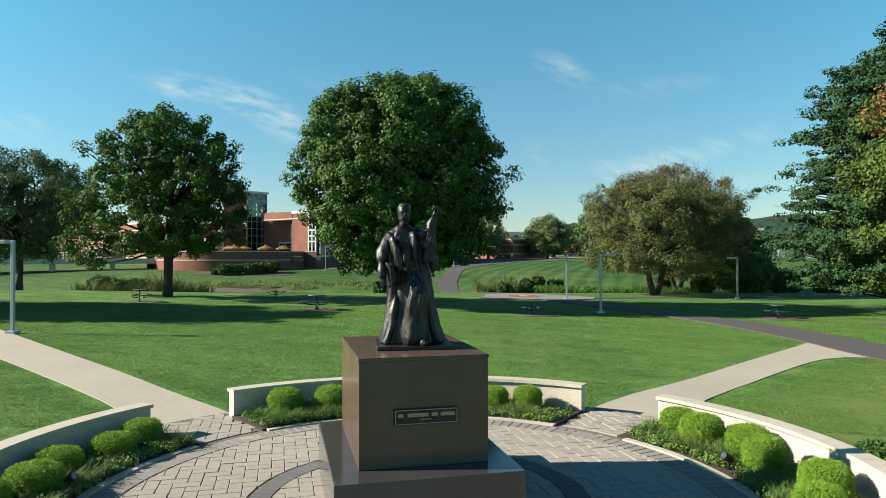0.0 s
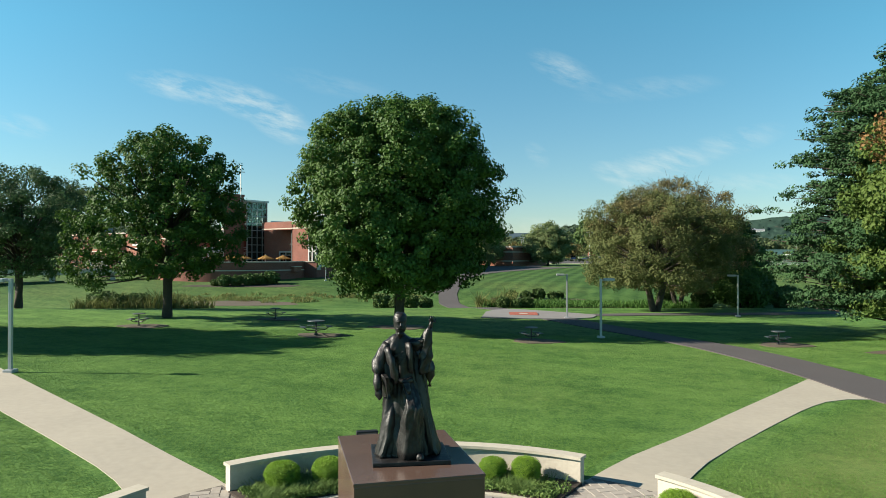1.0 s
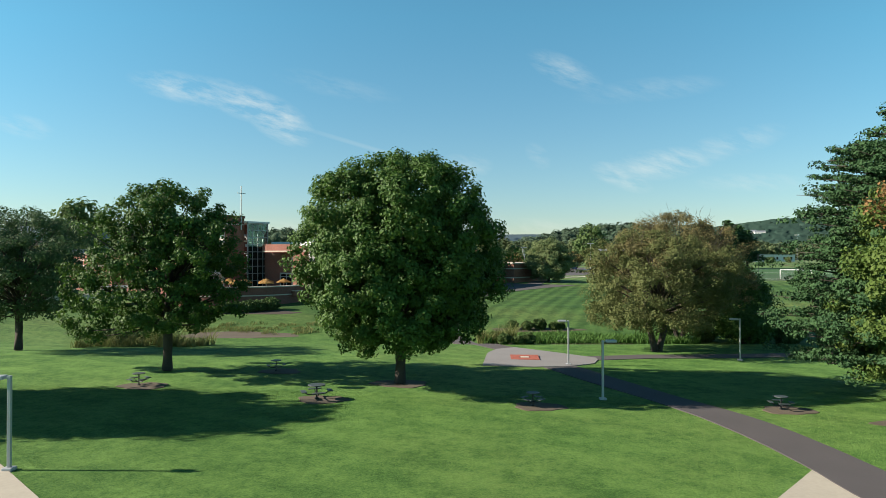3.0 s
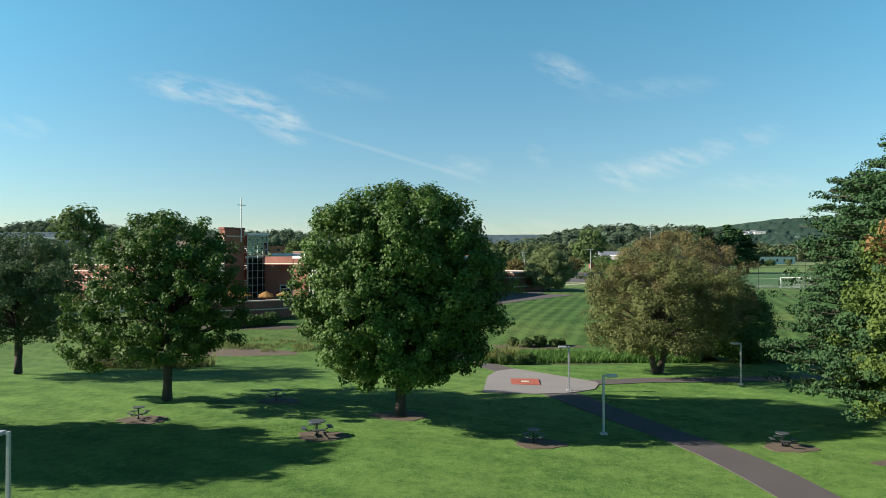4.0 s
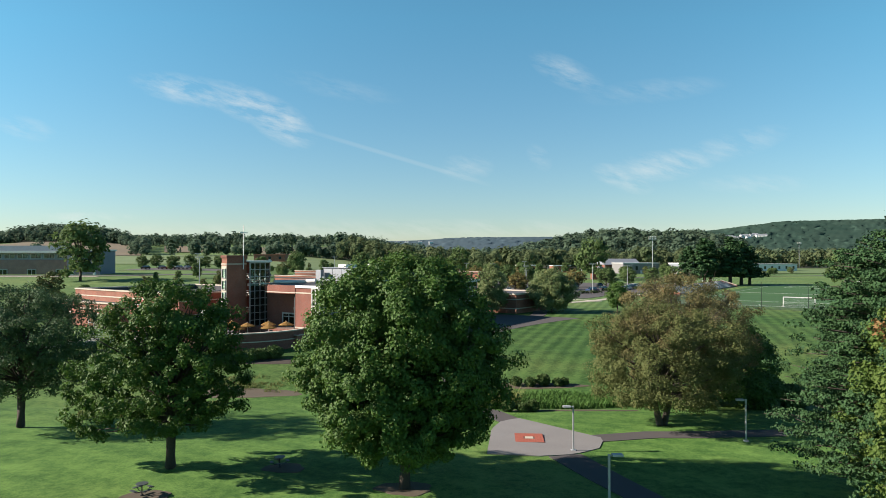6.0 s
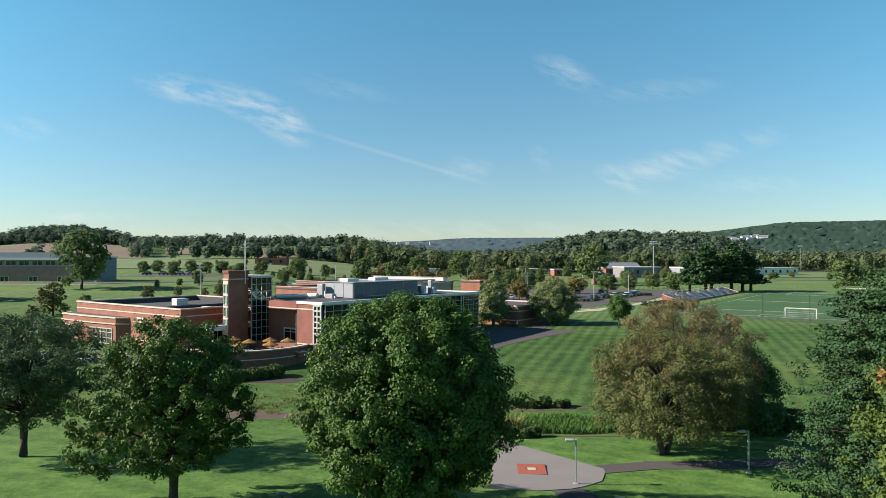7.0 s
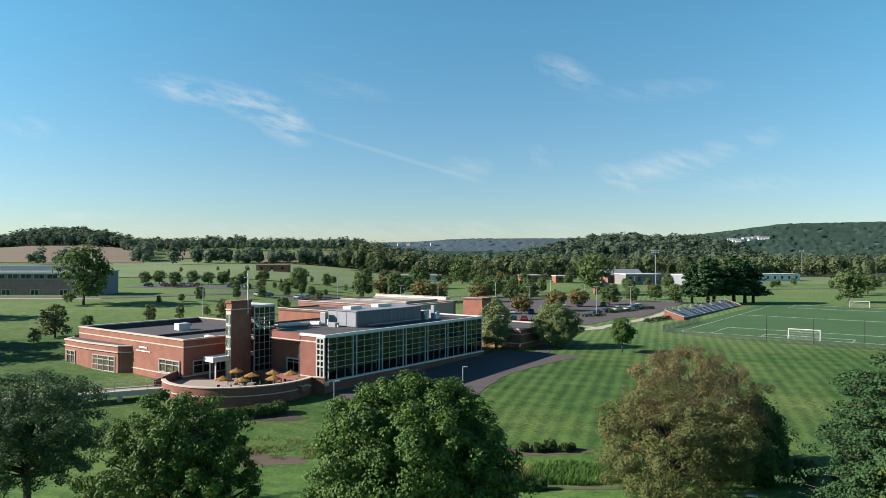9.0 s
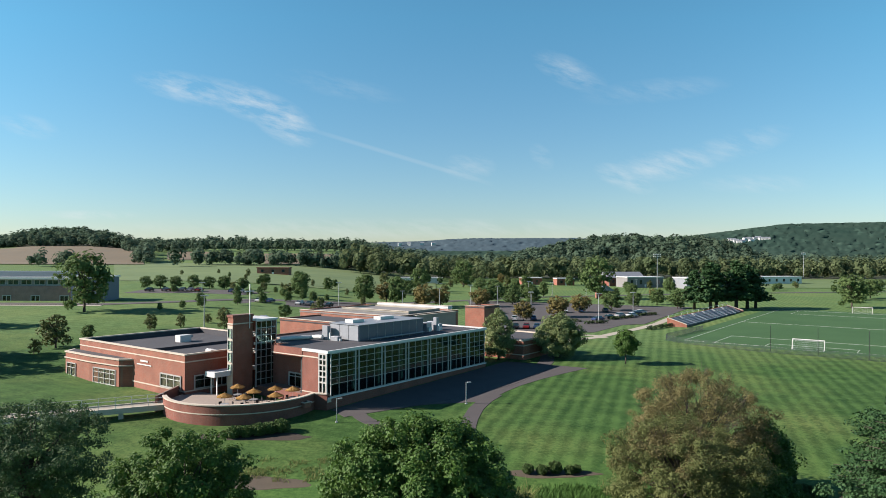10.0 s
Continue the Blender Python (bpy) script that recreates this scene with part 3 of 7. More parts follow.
def blades(rng, cen, height, width, material, name, spread=0.25):
    """Thin upright blades from points on the land: bent strips of two quads."""
    cen = np.asarray(cen)
    n = len(cen)
    a = rng.uniform(0, 2 * math.pi, n)
    d = np.stack([np.cos(a), np.sin(a), 0 * a], -1)
    s = np.stack([-np.sin(a), np.cos(a), 0 * a], -1) * (width * rng.uniform(0.6, 1.2, n))[:, None] / 2
    h = (height * rng.uniform(0.55, 1.15, n))[:, None]
    up = np.array((0, 0, 1.0))
    p0, p1, p2 = cen, cen + up * h * 0.6 + d * h * spread * 0.5, cen + up * h + d * h * spread * 1.6
    v = np.stack([p0 - s, p0 + s, p1 + s * 0.8, p1 - s * 0.8, p2 + s * 0.15, p2 - s * 0.15], 1).reshape(-1, 3)
    i = np.arange(n)[:, None] * 6
    f = np.concatenate([i + [0, 1, 2, 3], i + [3, 2, 4, 5]])
    return raw(name, v, f, material)


def bush(x, y, z, r, h, seed, label, material=None, category="shrub", name="boxwood_bush", group="", size=0.045, n=2600, lump=0.06):
    """A clipped bush: a stem and a dense shell of small leaves, a little lumpy."""
    rng = np.random.default_rng(seed)
    top = empty(name, Matrix.Translation((x, y, z)), label, category, group)
    bm = bmesh.new()
    for k in range(5):
        a = k * 1.26
        tube(bm, [(0.03 * math.cos(a), 0.03 * math.sin(a), -0.05), (0.3 * r * math.cos(a), 0.3 * r * math.sin(a), h * 0.45), (0.55 * r * math.cos(a), 0.55 * r * math.sin(a), h * 0.8)], [0.02, 0.014, 0.006], 5)
    part("stems", bm, BARK, top)
    d = rng.normal(size=(n, 3))
    d /= np.linalg.norm(d, axis=1, keepdims=True)
    wob = np.array([1 + lump * 2.2 * noise.noise((*(q * 2.2), seed * 3.1)[:3]) for q in d])
    depth = rng.uniform(0.80, 1.0, n)
    sq = 1 / np.maximum(np.abs(d[:, 2]) ** 2.8 + np.hypot(d[:, 0], d[:, 1]) ** 2.8, 0.4) ** (1 / 2.8)
    p = d * (wob * depth * sq)[:, None] * (r, r, h / 2) + (0, 0, h / 2 + 0.01)
    v, f = leaves(rng, p, np.full(n, 0.018), 2, size)
    bm = bmesh.new()
    bmesh.ops.create_icosphere(bm, subdivisions=2, radius=1.0, matrix=Matrix.LocRotScale((0, 0, h / 2), None, (r * 0.8, r * 0.8, h * 0.40)))
    part("core", bm, LEAF_MAPLE, top, smooth=True)
    part("foliage", raw("foliage", v, f, material or LEAF_BOX), None, top)
    return top


for a0, a1 in ((57, 130.5), (148.5, 222), (-42, 40)):
    rng = np.random.default_rng(int(a1) + 400)
    n = int((a1 - a0) * 120)
    aa, rr = np.radians(rng.uniform(a0 + 0.5, a1 - 0.5, n)), rng.uniform(3.95, 4.75, n)
    clumped = np.array([noise.noise((r * math.cos(a) * 1.7, r * math.sin(a) * 1.7, 9.0)) > -0.12 for a, r in zip(aa, rr)])
    cen = np.stack([PX + rr * np.cos(aa), PY + rr * np.sin(aa), np.full(n, 0.53)], -1)[clumped]
    tagged(blades(rng, cen, 0.21, 0.010, LEAF_COVER, "lily_grass", 0.62), "arching lily grass tufts in the bed", "plants", kind="stuff")
first = [bush(PX, PY, 0.53, 0.29, 0.46, 40 + k, "round clipped bright green boxwood bush", group="boxwoods", n=9000, size=0.017, lump=0.03) for k in range(3)]
# angle and distance from the middle, breadth, height
spots = [(33.5, 4.68, 1.0, 0.92), (26.5, 4.5, 1.08, 1.02), (17.5, 4.64, 1.04, 1.0), (9.5, 4.38, 0.92, 1.08), (-2.6, 4.56, 0.98, 1.02), (-11.25, 4.24, 0.95, 0.9), (-20, 4.6, 1.0, 1.0), (-29, 4.4, 1.0, 1.0),
         (153.2, 4.60, 0.98, 0.82), (161, 4.46, 1.0, 0.74), (171.5, 4.6, 1.1, 0.78), (180.5, 4.4, 1.12, 0.85), (189, 4.6, 1.0, 0.9), (198, 4.36, 1.0, 0.9), (207, 4.6, 1.0, 0.9),
         (122, 4.62, 1.05, 1.0), (112, 4.5, 1.02, 1.0), (74.5, 4.5, 0.86, 0.9), (67.25, 4.62, 0.90, 0.95), (92, 4.55, 1.0, 1.0)]
for k, (a, r, wide, tall) in enumerate(spots):
    m = pose(PX + r * math.cos(radians(a)), PY + r * math.sin(radians(a)), 0.53, 0, 0, k * 83 % 360) @ Matrix.Diagonal((wide, wide, tall, 1))
    if k < 3:
        first[k].matrix_world = m
    else:
        c = copy_thing(first[k % 3], m)
        c.matrix_world = m
bush(-1.05, 13.65, gz(-1.05, 13.65), 0.34, 0.40, 77, "low dark green shrub on the lawn behind the wall", LEAF_MAPLE, name="low_shrub")
bush(6.2, 9.1, gz(6.2, 9.1), 0.55, 0.28, 78, "low dark green shrub on the lawn outside the wall", LEAF_MAPLE, name="low_shrub")

BLACK = mat("black_metal", (0.020, 0.020, 0.022), (0.012, 0.012, 0.013), 0.5, 20, 2.0, metal=0.3)
LENS = glass_mat("lamp_glass", (0.05, 0.055, 0.06), 0.08)
def spot(a, r, z=0.53):
    x, y = PX + r * math.cos(radians(a)), PY + r * math.sin(radians(a))
    top = empty("spotlight", pose(x, y, z, 0, 0, a + 180) @ Matrix.Scale(0.78, 4), "small black garden spotlight aimed at the statue", "lamp", "plaza spotlights")
    bm = bmesh.new()
    tube(bm, [(0, 0, -0.1), (0, 0, 0.16)], [0.02, 0.02], 8)
    part("stake", bm, BLACK, top)
    tilt = pose(0, 0, 0.21, 0, 62, 0)
    bm = bmesh.new()
    tube(bm, [tilt @ Vector((0, 0, q)) for q in (-0.10, -0.07, 0.06, 0.10, 0.11)], [0.03, 0.055, 0.065, 0.075, 0.07], 14)
    part("housing", bm, BLACK, top, smooth=True)
    bm = bmesh.new()
    tube(bm, [tilt @ Vector((0, 0, q)) for q in (0.108, 0.114)], [0.058, 0.056], 14)
    part("lens", bm, LENS, top, "clear lens")
    return top
for a, r in ((13, 4.05), (178.75, 4.08), (-14, 4.0), (100, 4.1)):
    spot(a, r)
flood = empty("floodlight", pose(PX + 5.11 * math.cos(radians(102.6)), PY + 5.11 * math.sin(radians(102.6)), 0.985, 0, 0, 14), "small black box floodlight on the wall cap", "lamp")
part("bracket", boxes((-0.05, 0.05, -0.03, 0.03, 0.0, 0.06)), BLACK, flood)
part("housing", boxes((-0.20, 0.20, -0.07, 0.07, 0.05, 0.27), bevel=0.015), BLACK, flood)
part("lens", boxes((-0.17, 0.17, -0.076, -0.07, 0.08, 0.24)), LENS, flood, "flat glass lens")

# ---- pedestal and statue ----
PED = pose(-0.372, 7.755, 0, 0, 0, 13.7)
ped = empty("pedestal", PED, "polished brown granite pedestal with a wide base", "pedestal")
GRANITE_DARK = mat("granite_plain", (0.046, 0.043, 0.043), (0.032, 0.030, 0.030), 0.12, 180.0, 2.0, 0.0, spec=0.6)
part("base", boxes((-0.97, 0.97, -1.16, 1.34, 0.3, 1.1), bevel=0.012), GRANITE_DARK, ped, "grey granite base step")
part("shaft", boxes((-0.69, 0.69, -0.78, 1.06, 1.1, 2.205), bevel=0.008), GRANITE, ped)
part("top_slab", boxes((-0.697, 0.697, -0.788, 1.068, 2.205, 2.246), bevel=0.01), GRANITE, ped)
plaque = part("plaque", boxes((-0.33, 0.35, -0.806, -0.78, 1.54, 1.71), bevel=0.006), BRONZE, ped, "dark bronze name plate with raised border")
GILT = mat("worn_bronze", (0.30, 0.26, 0.20), (0.20, 0.17, 0.13), 0.4, 30, 3, metal=0.7)
part("border", boxes((-0.32, 0.34, -0.811, -0.806, 1.692, 1.700), (-0.32, 0.34, -0.811, -0.806, 1.550, 1.558), (-0.32, -0.312, -0.811, -0.806, 1.558, 1.692), (0.332, 0.34, -0.811, -0.806, 1.558, 1.692)), GILT, plaque)
part("lettering", boxes((-0.29, -0.235, -0.811, -0.806, 1.625, 1.662), (-0.19, 0.03, -0.811, -0.806, 1.625, 1.662), (0.065, 0.13, -0.811, -0.806, 1.625, 1.662), (0.16, 0.31, -0.811, -0.806, 1.625, 1.662), (-0.06, 0.06, -0.811, -0.806, 1.592, 1.602)), GILT, plaque, "raised bars of lettering")


def loft(bm, rings, n=40, folds=0.0, count=9, seed=0.0, cap=True):
    """A closed skin through rings of (x, y, z, rx, ry[, turn]); folds ripple it like cloth."""
    made = []
    for i, ring in enumerate(rings):
        x, y, z, rx, ry = ring[:5]
        tw = ring[5] if len(ring) > 5 else 0.0
        row = []
        for k in range(n):
            t = 2 * math.pi * k / n
            w = 1 + folds * (math.sin(count * t + seed + 0.5 * math.sin(3 * z + t)) + 0.5 * math.sin((count * 2 + 1) * t + 2 * seed + 2 * z)) * (1.0 if len(ring) < 7 else ring[6])
            px, py = rx * w * math.cos(t), ry * w * math.sin(t)
            row.append(bm.verts.new((x + px * math.cos(tw) - py * math.sin(tw), y + px * math.sin(tw) + py * math.cos(tw), z)))
        made.append(row)
    for a, b in zip(made, made[1:]):
        for k in range(n):
            bm.faces.new((a[k], a[(k + 1) % n], b[(k + 1) % n], b[k]))
    if cap:
        bm.faces.new(made[0][::-1]), bm.faces.new(made[-1])
    return bm


def limb(bm, pts, radii, n=16, folds=0.0, seed=0.0):
    """A draped tube along points, for arms and hanging cloth."""
    rings = []
    for i, (p, r) in enumerate(zip(pts, radii)):
        a, b = Vector(pts[max(i - 1, 0)]), Vector(pts[min(i + 1, len(pts) - 1)])
        q = (b - a).to_track_quat("Z", "Y")
        rx, ry = r if isinstance(r, tuple) else (r, r)
        rings.append([bm.verts.new(Vector(p) + q @ Vector((rx * (1 + folds * math.sin(5 * t + seed + i)) * math.cos(t), ry * (1 + folds * math.sin(5 * t + seed + i)) * math.sin(t), 0))) for t in np.arange(n) * 2 * math.pi / n])
    for a, b in zip(rings, rings[1:]):
        for k in range(n):
            bm.faces.new((a[k], a[(k + 1) % n], b[(k + 1) % n], b[k]))
    bm.faces.new(rings[0][::-1]), bm.faces.new(rings[-1])
    return bm


bm = bmesh.new()
box(bm, -0.40, 0.46, -0.36, 0.40, 0.0, 0.045, bevel=0.006)
# long robe, torso and shoulders
loft(bm, [(0.0, 0.02, 0.04, 0.285, 0.25), (0.0, 0.02, 0.12, 0.28, 0.24), (0.005, 0.02, 0.35, 0.245, 0.21), (0.01, 0.02, 0.60, 0.205, 0.18), (-0.01, 0.02, 0.84, 0.165, 0.145), (-0.03, 0.02, 0.97, 0.160, 0.135, 0, 0.6), (-0.06, 0.02, 1.12, 0.175, 0.135, 0, 0.4), (-0.09, 0.02, 1.23, 0.190, 0.130, 0, 0.3), (-0.09, 0.02, 1.30, 0.180, 0.118, 0, 0.2), (-0.088, 0.01, 1.355, 0.130, 0.095, 0, 0.1), (-0.083, 0.0, 1.40, 0.068, 0.066, 0, 0)], 64, 0.055, 7, 0.8)
# front panel of the under-robe over a bent knee
loft(bm, [(0.03, -0.19, 0.05, 0.135, 0.11), (0.03, -0.18, 0.30, 0.120, 0.10), (0.045, -0.20, 0.52, 0.110, 0.10), (0.05, -0.22, 0.61, 0.095, 0.085), (0.03, -0.17, 0.70, 0.085, 0.07), (0.0, -0.12, 0.80, 0.075, 0.06), (-0.02, -0.08, 0.90, 0.05, 0.04)], 40, 0.085, 6, 2.1)
# cloak falling from both shoulders, open in front
limb(bm, [(-0.24, 0.02, 1.25), (-0.25, 0.0, 1.05), (-0.20, -0.02, 0.80), (-0.20, -0.05, 0.50), (-0.255, -0.07, 0.10), (-0.26, -0.07, 0.05)], [(0.05, 0.05), (0.07, 0.065), (0.085, 0.065), (0.10, 0.075), (0.12, 0.105), (0.12, 0.105)], 20, 0.12, 1.0)
limb(bm, [(0.05, 0.03, 1.30), (0.10, 0.02, 1.12), (0.14, 0.0, 0.88), (0.20, -0.01, 0.50), (0.275, -0.02, 0.10), (0.28, -0.02, 0.05)], [(0.055, 0.055), (0.08, 0.065), (0.10, 0.07), (0.12, 0.08), (0.14, 0.10), (0.14, 0.10)], 20, 0.12, 2.0)
limb(bm, [(0.10, 0.12, 1.25), (0.06, 0.16, 0.8), (0.05, 0.22, 0.1)], [(0.10, 0.10), (0.12, 0.12), (0.16, 0.16)], 20, 0.08, 0.5)
# stole over one shoulder, chest folds and a knotted sash
limb(bm, [(-0.235, -0.10, 1.25), (-0.20, -0.155, 1.12), (-0.155, -0.175, 0.99), (-0.13, -0.175, 0.87)], [(0.022, 0.045), (0.022, 0.045), (0.022, 0.042), (0.018, 0.034)], 12, 0.08, 0.4)
limb(bm, [(0.0, -0.10, 1.31), (0.02, -0.135, 1.15), (0.03, -0.14, 0.98)], [(0.02, 0.045), (0.02, 0.05), (0.015, 0.03)], 12, 0.08, 1.4)
for k in range(3):
    limb(bm, [(-0.16 + 0.01 * k, -0.118, 1.15 - 0.045 * k), (-0.10, -0.135, 1.19 - 0.045 * k), (-0.04, -0.125, 1.23 - 0.045 * k)], [0.006, 0.012, 0.006], 8)
limb(bm, [(-0.13, -0.12, 0.90), (-0.04, -0.155, 0.875), (0.05, -0.13, 0.905)], [0.028, 0.034, 0.026], 12, 0.15, 0.2)
limb(bm, [(-0.03, -0.16, 0.88), (-0.02, -0.19, 0.82), (0.02, -0.20, 0.76)], [(0.05, 0.03), (0.045, 0.03), (0.05, 0.012)], 12, 0.15, 0.2)
# lowered arm with a puffed sleeve, holding a book
limb(bm, [(-0.21, 0.0, 1.29), (-0.265, -0.01, 1.20), (-0.315, -0.03, 1.09), (-0.335, -0.05, 1.01), (-0.33, -0.07, 0.945)], [0.065, 0.066, 0.066, 0.068, 0.045], 16, 0.12, 0.3)
limb(bm, [(-0.335, -0.075, 0.97), (-0.335, -0.11, 0.87), (-0.325, -0.135, 0.79)], [0.042, 0.048, 0.032], 12, 0.08)
limb(bm, [(-0.325, -0.135, 0.80), (-0.318, -0.15, 0.745), (-0.305, -0.155, 0.70)], [(0.028, 0.036), (0.034, 0.042), (0.015, 0.02)], 10)
box(bm, -0.026, 0.026, -0.085, 0.085, -0.135, 0.135, m=pose(-0.245, -0.14, 0.83, 6, -9, 14), bevel=0.008)
# raised arm with a long hanging sleeve
limb(bm, [(0.03, 0.0, 1.28), (0.12, -0.05, 1.285), (0.19, -0.10, 1.32)], [0.075, 0.072, 0.062], 14, 0.06)
limb(bm, [(0.185, -0.10, 1.30), (0.225, -0.13, 1.40), (0.25, -0.14, 1.49)], [0.062, 0.050, 0.030], 12, 0.05)
limb(bm, [(0.235, -0.13, 1.46), (0.205, -0.125, 1.32), (0.195, -0.11, 1.16), (0.205, -0.10, 1.02), (0.215, -0.10, 0.975)], [(0.035, 0.04), (0.065, 0.07), (0.075, 0.085), (0.08, 0.09), (0.07, 0.08)], 18, 0.17, 0.9)
limb(bm, [(0.24, -0.06, 1.06), (0.255, -0.05, 0.92), (0.25, -0.05, 0.80)], [(0.05, 0.055), (0.05, 0.055), (0.025, 0.03)], 12, 0.12)
limb(bm, [(0.25, -0.14, 1.48), (0.262, -0.145, 1.525), (0.268, -0.147, 1.555)], [(0.026, 0.018), (0.034, 0.02), (0.03, 0.017)], 10)
for dx, h in ((-0.024, 0.03), (-0.008, 0.06), (0.009, 0.065), (0.028, 0.035)):
    limb(bm, [(0.268 + dx, -0.148, 1.545), (0.272 + dx * 1.35, -0.152, 1.55 + h)], [0.0095, 0.0075], 8)
# neck, head with hair and beard
limb(bm, [(-0.085, 0.0, 1.34), (-0.083, -0.012, 1.44)], [0.052, 0.048], 14)
loft(bm, [(-0.08, -0.05, 1.395, 0.018, 0.02), (-0.08, -0.045, 1.42, 0.038, 0.044), (-0.08, -0.034, 1.46, 0.064, 0.070), (-0.08, -0.024, 1.51, 0.071, 0.083), (-0.08, -0.016, 1.56, 0.076, 0.088), (-0.08, -0.008, 1.605, 0.073, 0.084), (-0.08, -0.004, 1.637, 0.056, 0.064), (-0.08, -0.004, 1.652, 0.02, 0.025)], 24, 0.02, 5)
limb(bm, [(-0.08, -0.098, 1.54), (-0.08, -0.114, 1.50), (-0.08, -0.104, 1.49)], [0.009, 0.014, 0.010], 8)
limb(bm, [(-0.115, -0.09, 1.55), (-0.08, -0.102, 1.556), (-0.045, -0.09, 1.55)], [0.009, 0.011, 0.009], 8)
limb(bm, [(-0.08, -0.085, 1.47), (-0.08, -0.10, 1.42), (-0.08, -0.085, 1.365)], [0.054, 0.048, 0.014], 12, 0.1)
# shoe tip under the hem
limb(bm, [(0.10, -0.25, 0.08), (0.12, -0.32, 0.07), (0.125, -0.345, 0.06)], [0.04, 0.04, 0.018], 10)
bmesh.ops.recalc_face_normals(bm, faces=bm.faces)
bmesh.ops.subdivide_edges(bm, edges=[e for e in bm.edges if e.calc_length() > 0.03], cuts=2, use_grid_fill=True)
bmesh.ops.recalc_face_normals(bm, faces=bm.faces)
bm.normal_update()
for vert in bm.verts:  # hanging folds, finer and shallower on the head
    c = vert.co
    if 0.05 < c.z < 1.33:
        deep_fold = 0.022 * noise.noise((c.x * 10 + 2 * c.z, c.y * 10, c.z * 2.0)) + 0.020 * noise.noise((c.x * 24 + 9 - 5 * c.z, c.y * 24, c.z * 3.2)) + 0.009 * noise.noise((c.x * 52, c.y * 52, c.z * 12))
    else:
        deep_fold = 0.012 * noise.noise((c.x * 34, c.y * 34, c.z * 30)) if c.z >= 1.33 else 0.0
    vert.co = c + vert.normal * deep_fold
statue = link("statue", bm, BRONZE, True)
statue.matrix_world = PED @ pose(0.0, 0.0, 2.246, 0, 0, -6)
tagged(statue, "dark bronze statue of a robed standing figure with raised arm", "statue")
# ---- the brick and glass building ----
EA, EB = Vector((0.596, 0.803, 0)), Vector((-0.803, 0.596, 0))
BLD = Matrix(((EA.x, EB.x, 0, -17.64), (EA.y, EB.y, 0, 93.92), (0, 0, 1, 0), (0, 0, 0, 1)))


def plan(a, b, z=None):
    p = BLD @ Vector((a, b, 0))
    return (p.x, p.y, gz(p.x, p.y) if z is None else z)


def brick_mat(name, c1, c2, mortar, sx=0.22, sz=0.075):
    """Brickwork in courses, with uneven bricks and faint weathering."""
    m = bpy.data.materials.new(name)
    m.use_nodes = True
    n, l = m.node_tree.nodes, m.node_tree.links
    p = n["Principled BSDF"]
    co, sep, add, com = n.new("ShaderNodeTexCoord"), n.new("ShaderNodeSeparateXYZ"), n.new("ShaderNodeMath"), n.new("ShaderNodeCombineXYZ")
    l.new(co.outputs["Object"], sep.inputs[0])
    l.new(sep.outputs[0], add.inputs[0]), l.new(sep.outputs[1], add.inputs[1])
    l.new(add.outputs[0], com.inputs[0]), l.new(sep.outputs[2], com.inputs[1])
    br = n.new("ShaderNodeTexBrick")
    l.new(com.outputs[0], br.inputs["Vector"])
    br.inputs["Color1"].default_value, br.inputs["Color2"].default_value, br.inputs["Mortar"].default_value = (*c1, 1), (*c2, 1), (*mortar, 1)
    br.inputs["Scale"].default_value, br.inputs["Mortar Size"].default_value = 1.0, 0.008
    br.inputs["Brick Width"].default_value, br.inputs["Row Height"].default_value = sx, sz
    no, mx, rg = n.new("ShaderNodeTexNoise"), n.new("ShaderNodeMix"), n.new("ShaderNodeMapRange")
    no.inputs["Scale"].default_value, no.inputs["Detail"].default_value = 0.5, 6
    l.new(co.outputs["Object"], no.inputs["Vector"])
    rg.inputs[1].default_value, rg.inputs[2].default_value, rg.inputs[3].default_value, rg.inputs[4].default_value = 0.3, 0.7, 0.80, 1.12
    l.new(no.outputs["Fac"], rg.inputs[0])
    mx.data_type, mx.blend_type = "RGBA", "MULTIPLY"
    mx.inputs[0].default_value = 1.0
    l.new(br.outputs["Color"], mx.inputs[6]), l.new(rg.outputs[0], mx.inputs[7])
    l.new(mx.outputs[2], p.inputs["Base Color"])
    p.inputs["Roughness"].default_value = 0.9
    return m


BRICKRED = brick_mat("red_brickwork", (0.259, 0.076, 0.043), (0.209, 0.061, 0.036), (0.216, 0.144, 0.108))
BRICKDARK = brick_mat("dark_red_brickwork", (0.209, 0.058, 0.037), (0.166, 0.048, 0.032), (0.173, 0.108, 0.086))


def pane_mat(name, tint):
    m = bpy.data.materials.new(name)
    m.use_nodes = True
    p = m.node_tree.nodes["Principled BSDF"]
    p.inputs["Base Color"].default_value, p.inputs["Roughness"].default_value = (*tint, 1), 0.03
    p.inputs["Transmission Weight"].default_value, p.inputs["IOR"].default_value = 1.0, 1.45
    return m


PANE = pane_mat("green_tinted_glass", (0.22, 0.40, 0.37))
# near-black colour stands in for the shade inside the rooms
INSIDE = mat("interior_shade", (0.050, 0.054, 0.054), (0.030, 0.032, 0.034), 0.9, 0.6, 0.2)
FRAMEGREY = mat("window_frame_paint", (0.36, 0.35, 0.335), (0.30, 0.29, 0.275), 0.5, 4.0, 0.5)
CREAM = mat("cream_precast", (0.475, 0.410, 0.331), (0.410, 0.353, 0.288), 0.85, 6.0, 0.6, 0.1)
TERRACE = mat("terrace_paving", (0.290, 0.240, 0.200), (0.240, 0.200, 0.168), 0.9, 3.0, 0.5, 0.1)
LEFT90 = pose(0, 0, 0, 0, 0, -90)


def at_a(a, b, z):
    """A frame on a wall that faces -a: x runs along -b, and -y is outward."""
    return Matrix.Translation((a, b, z)) @ LEFT90


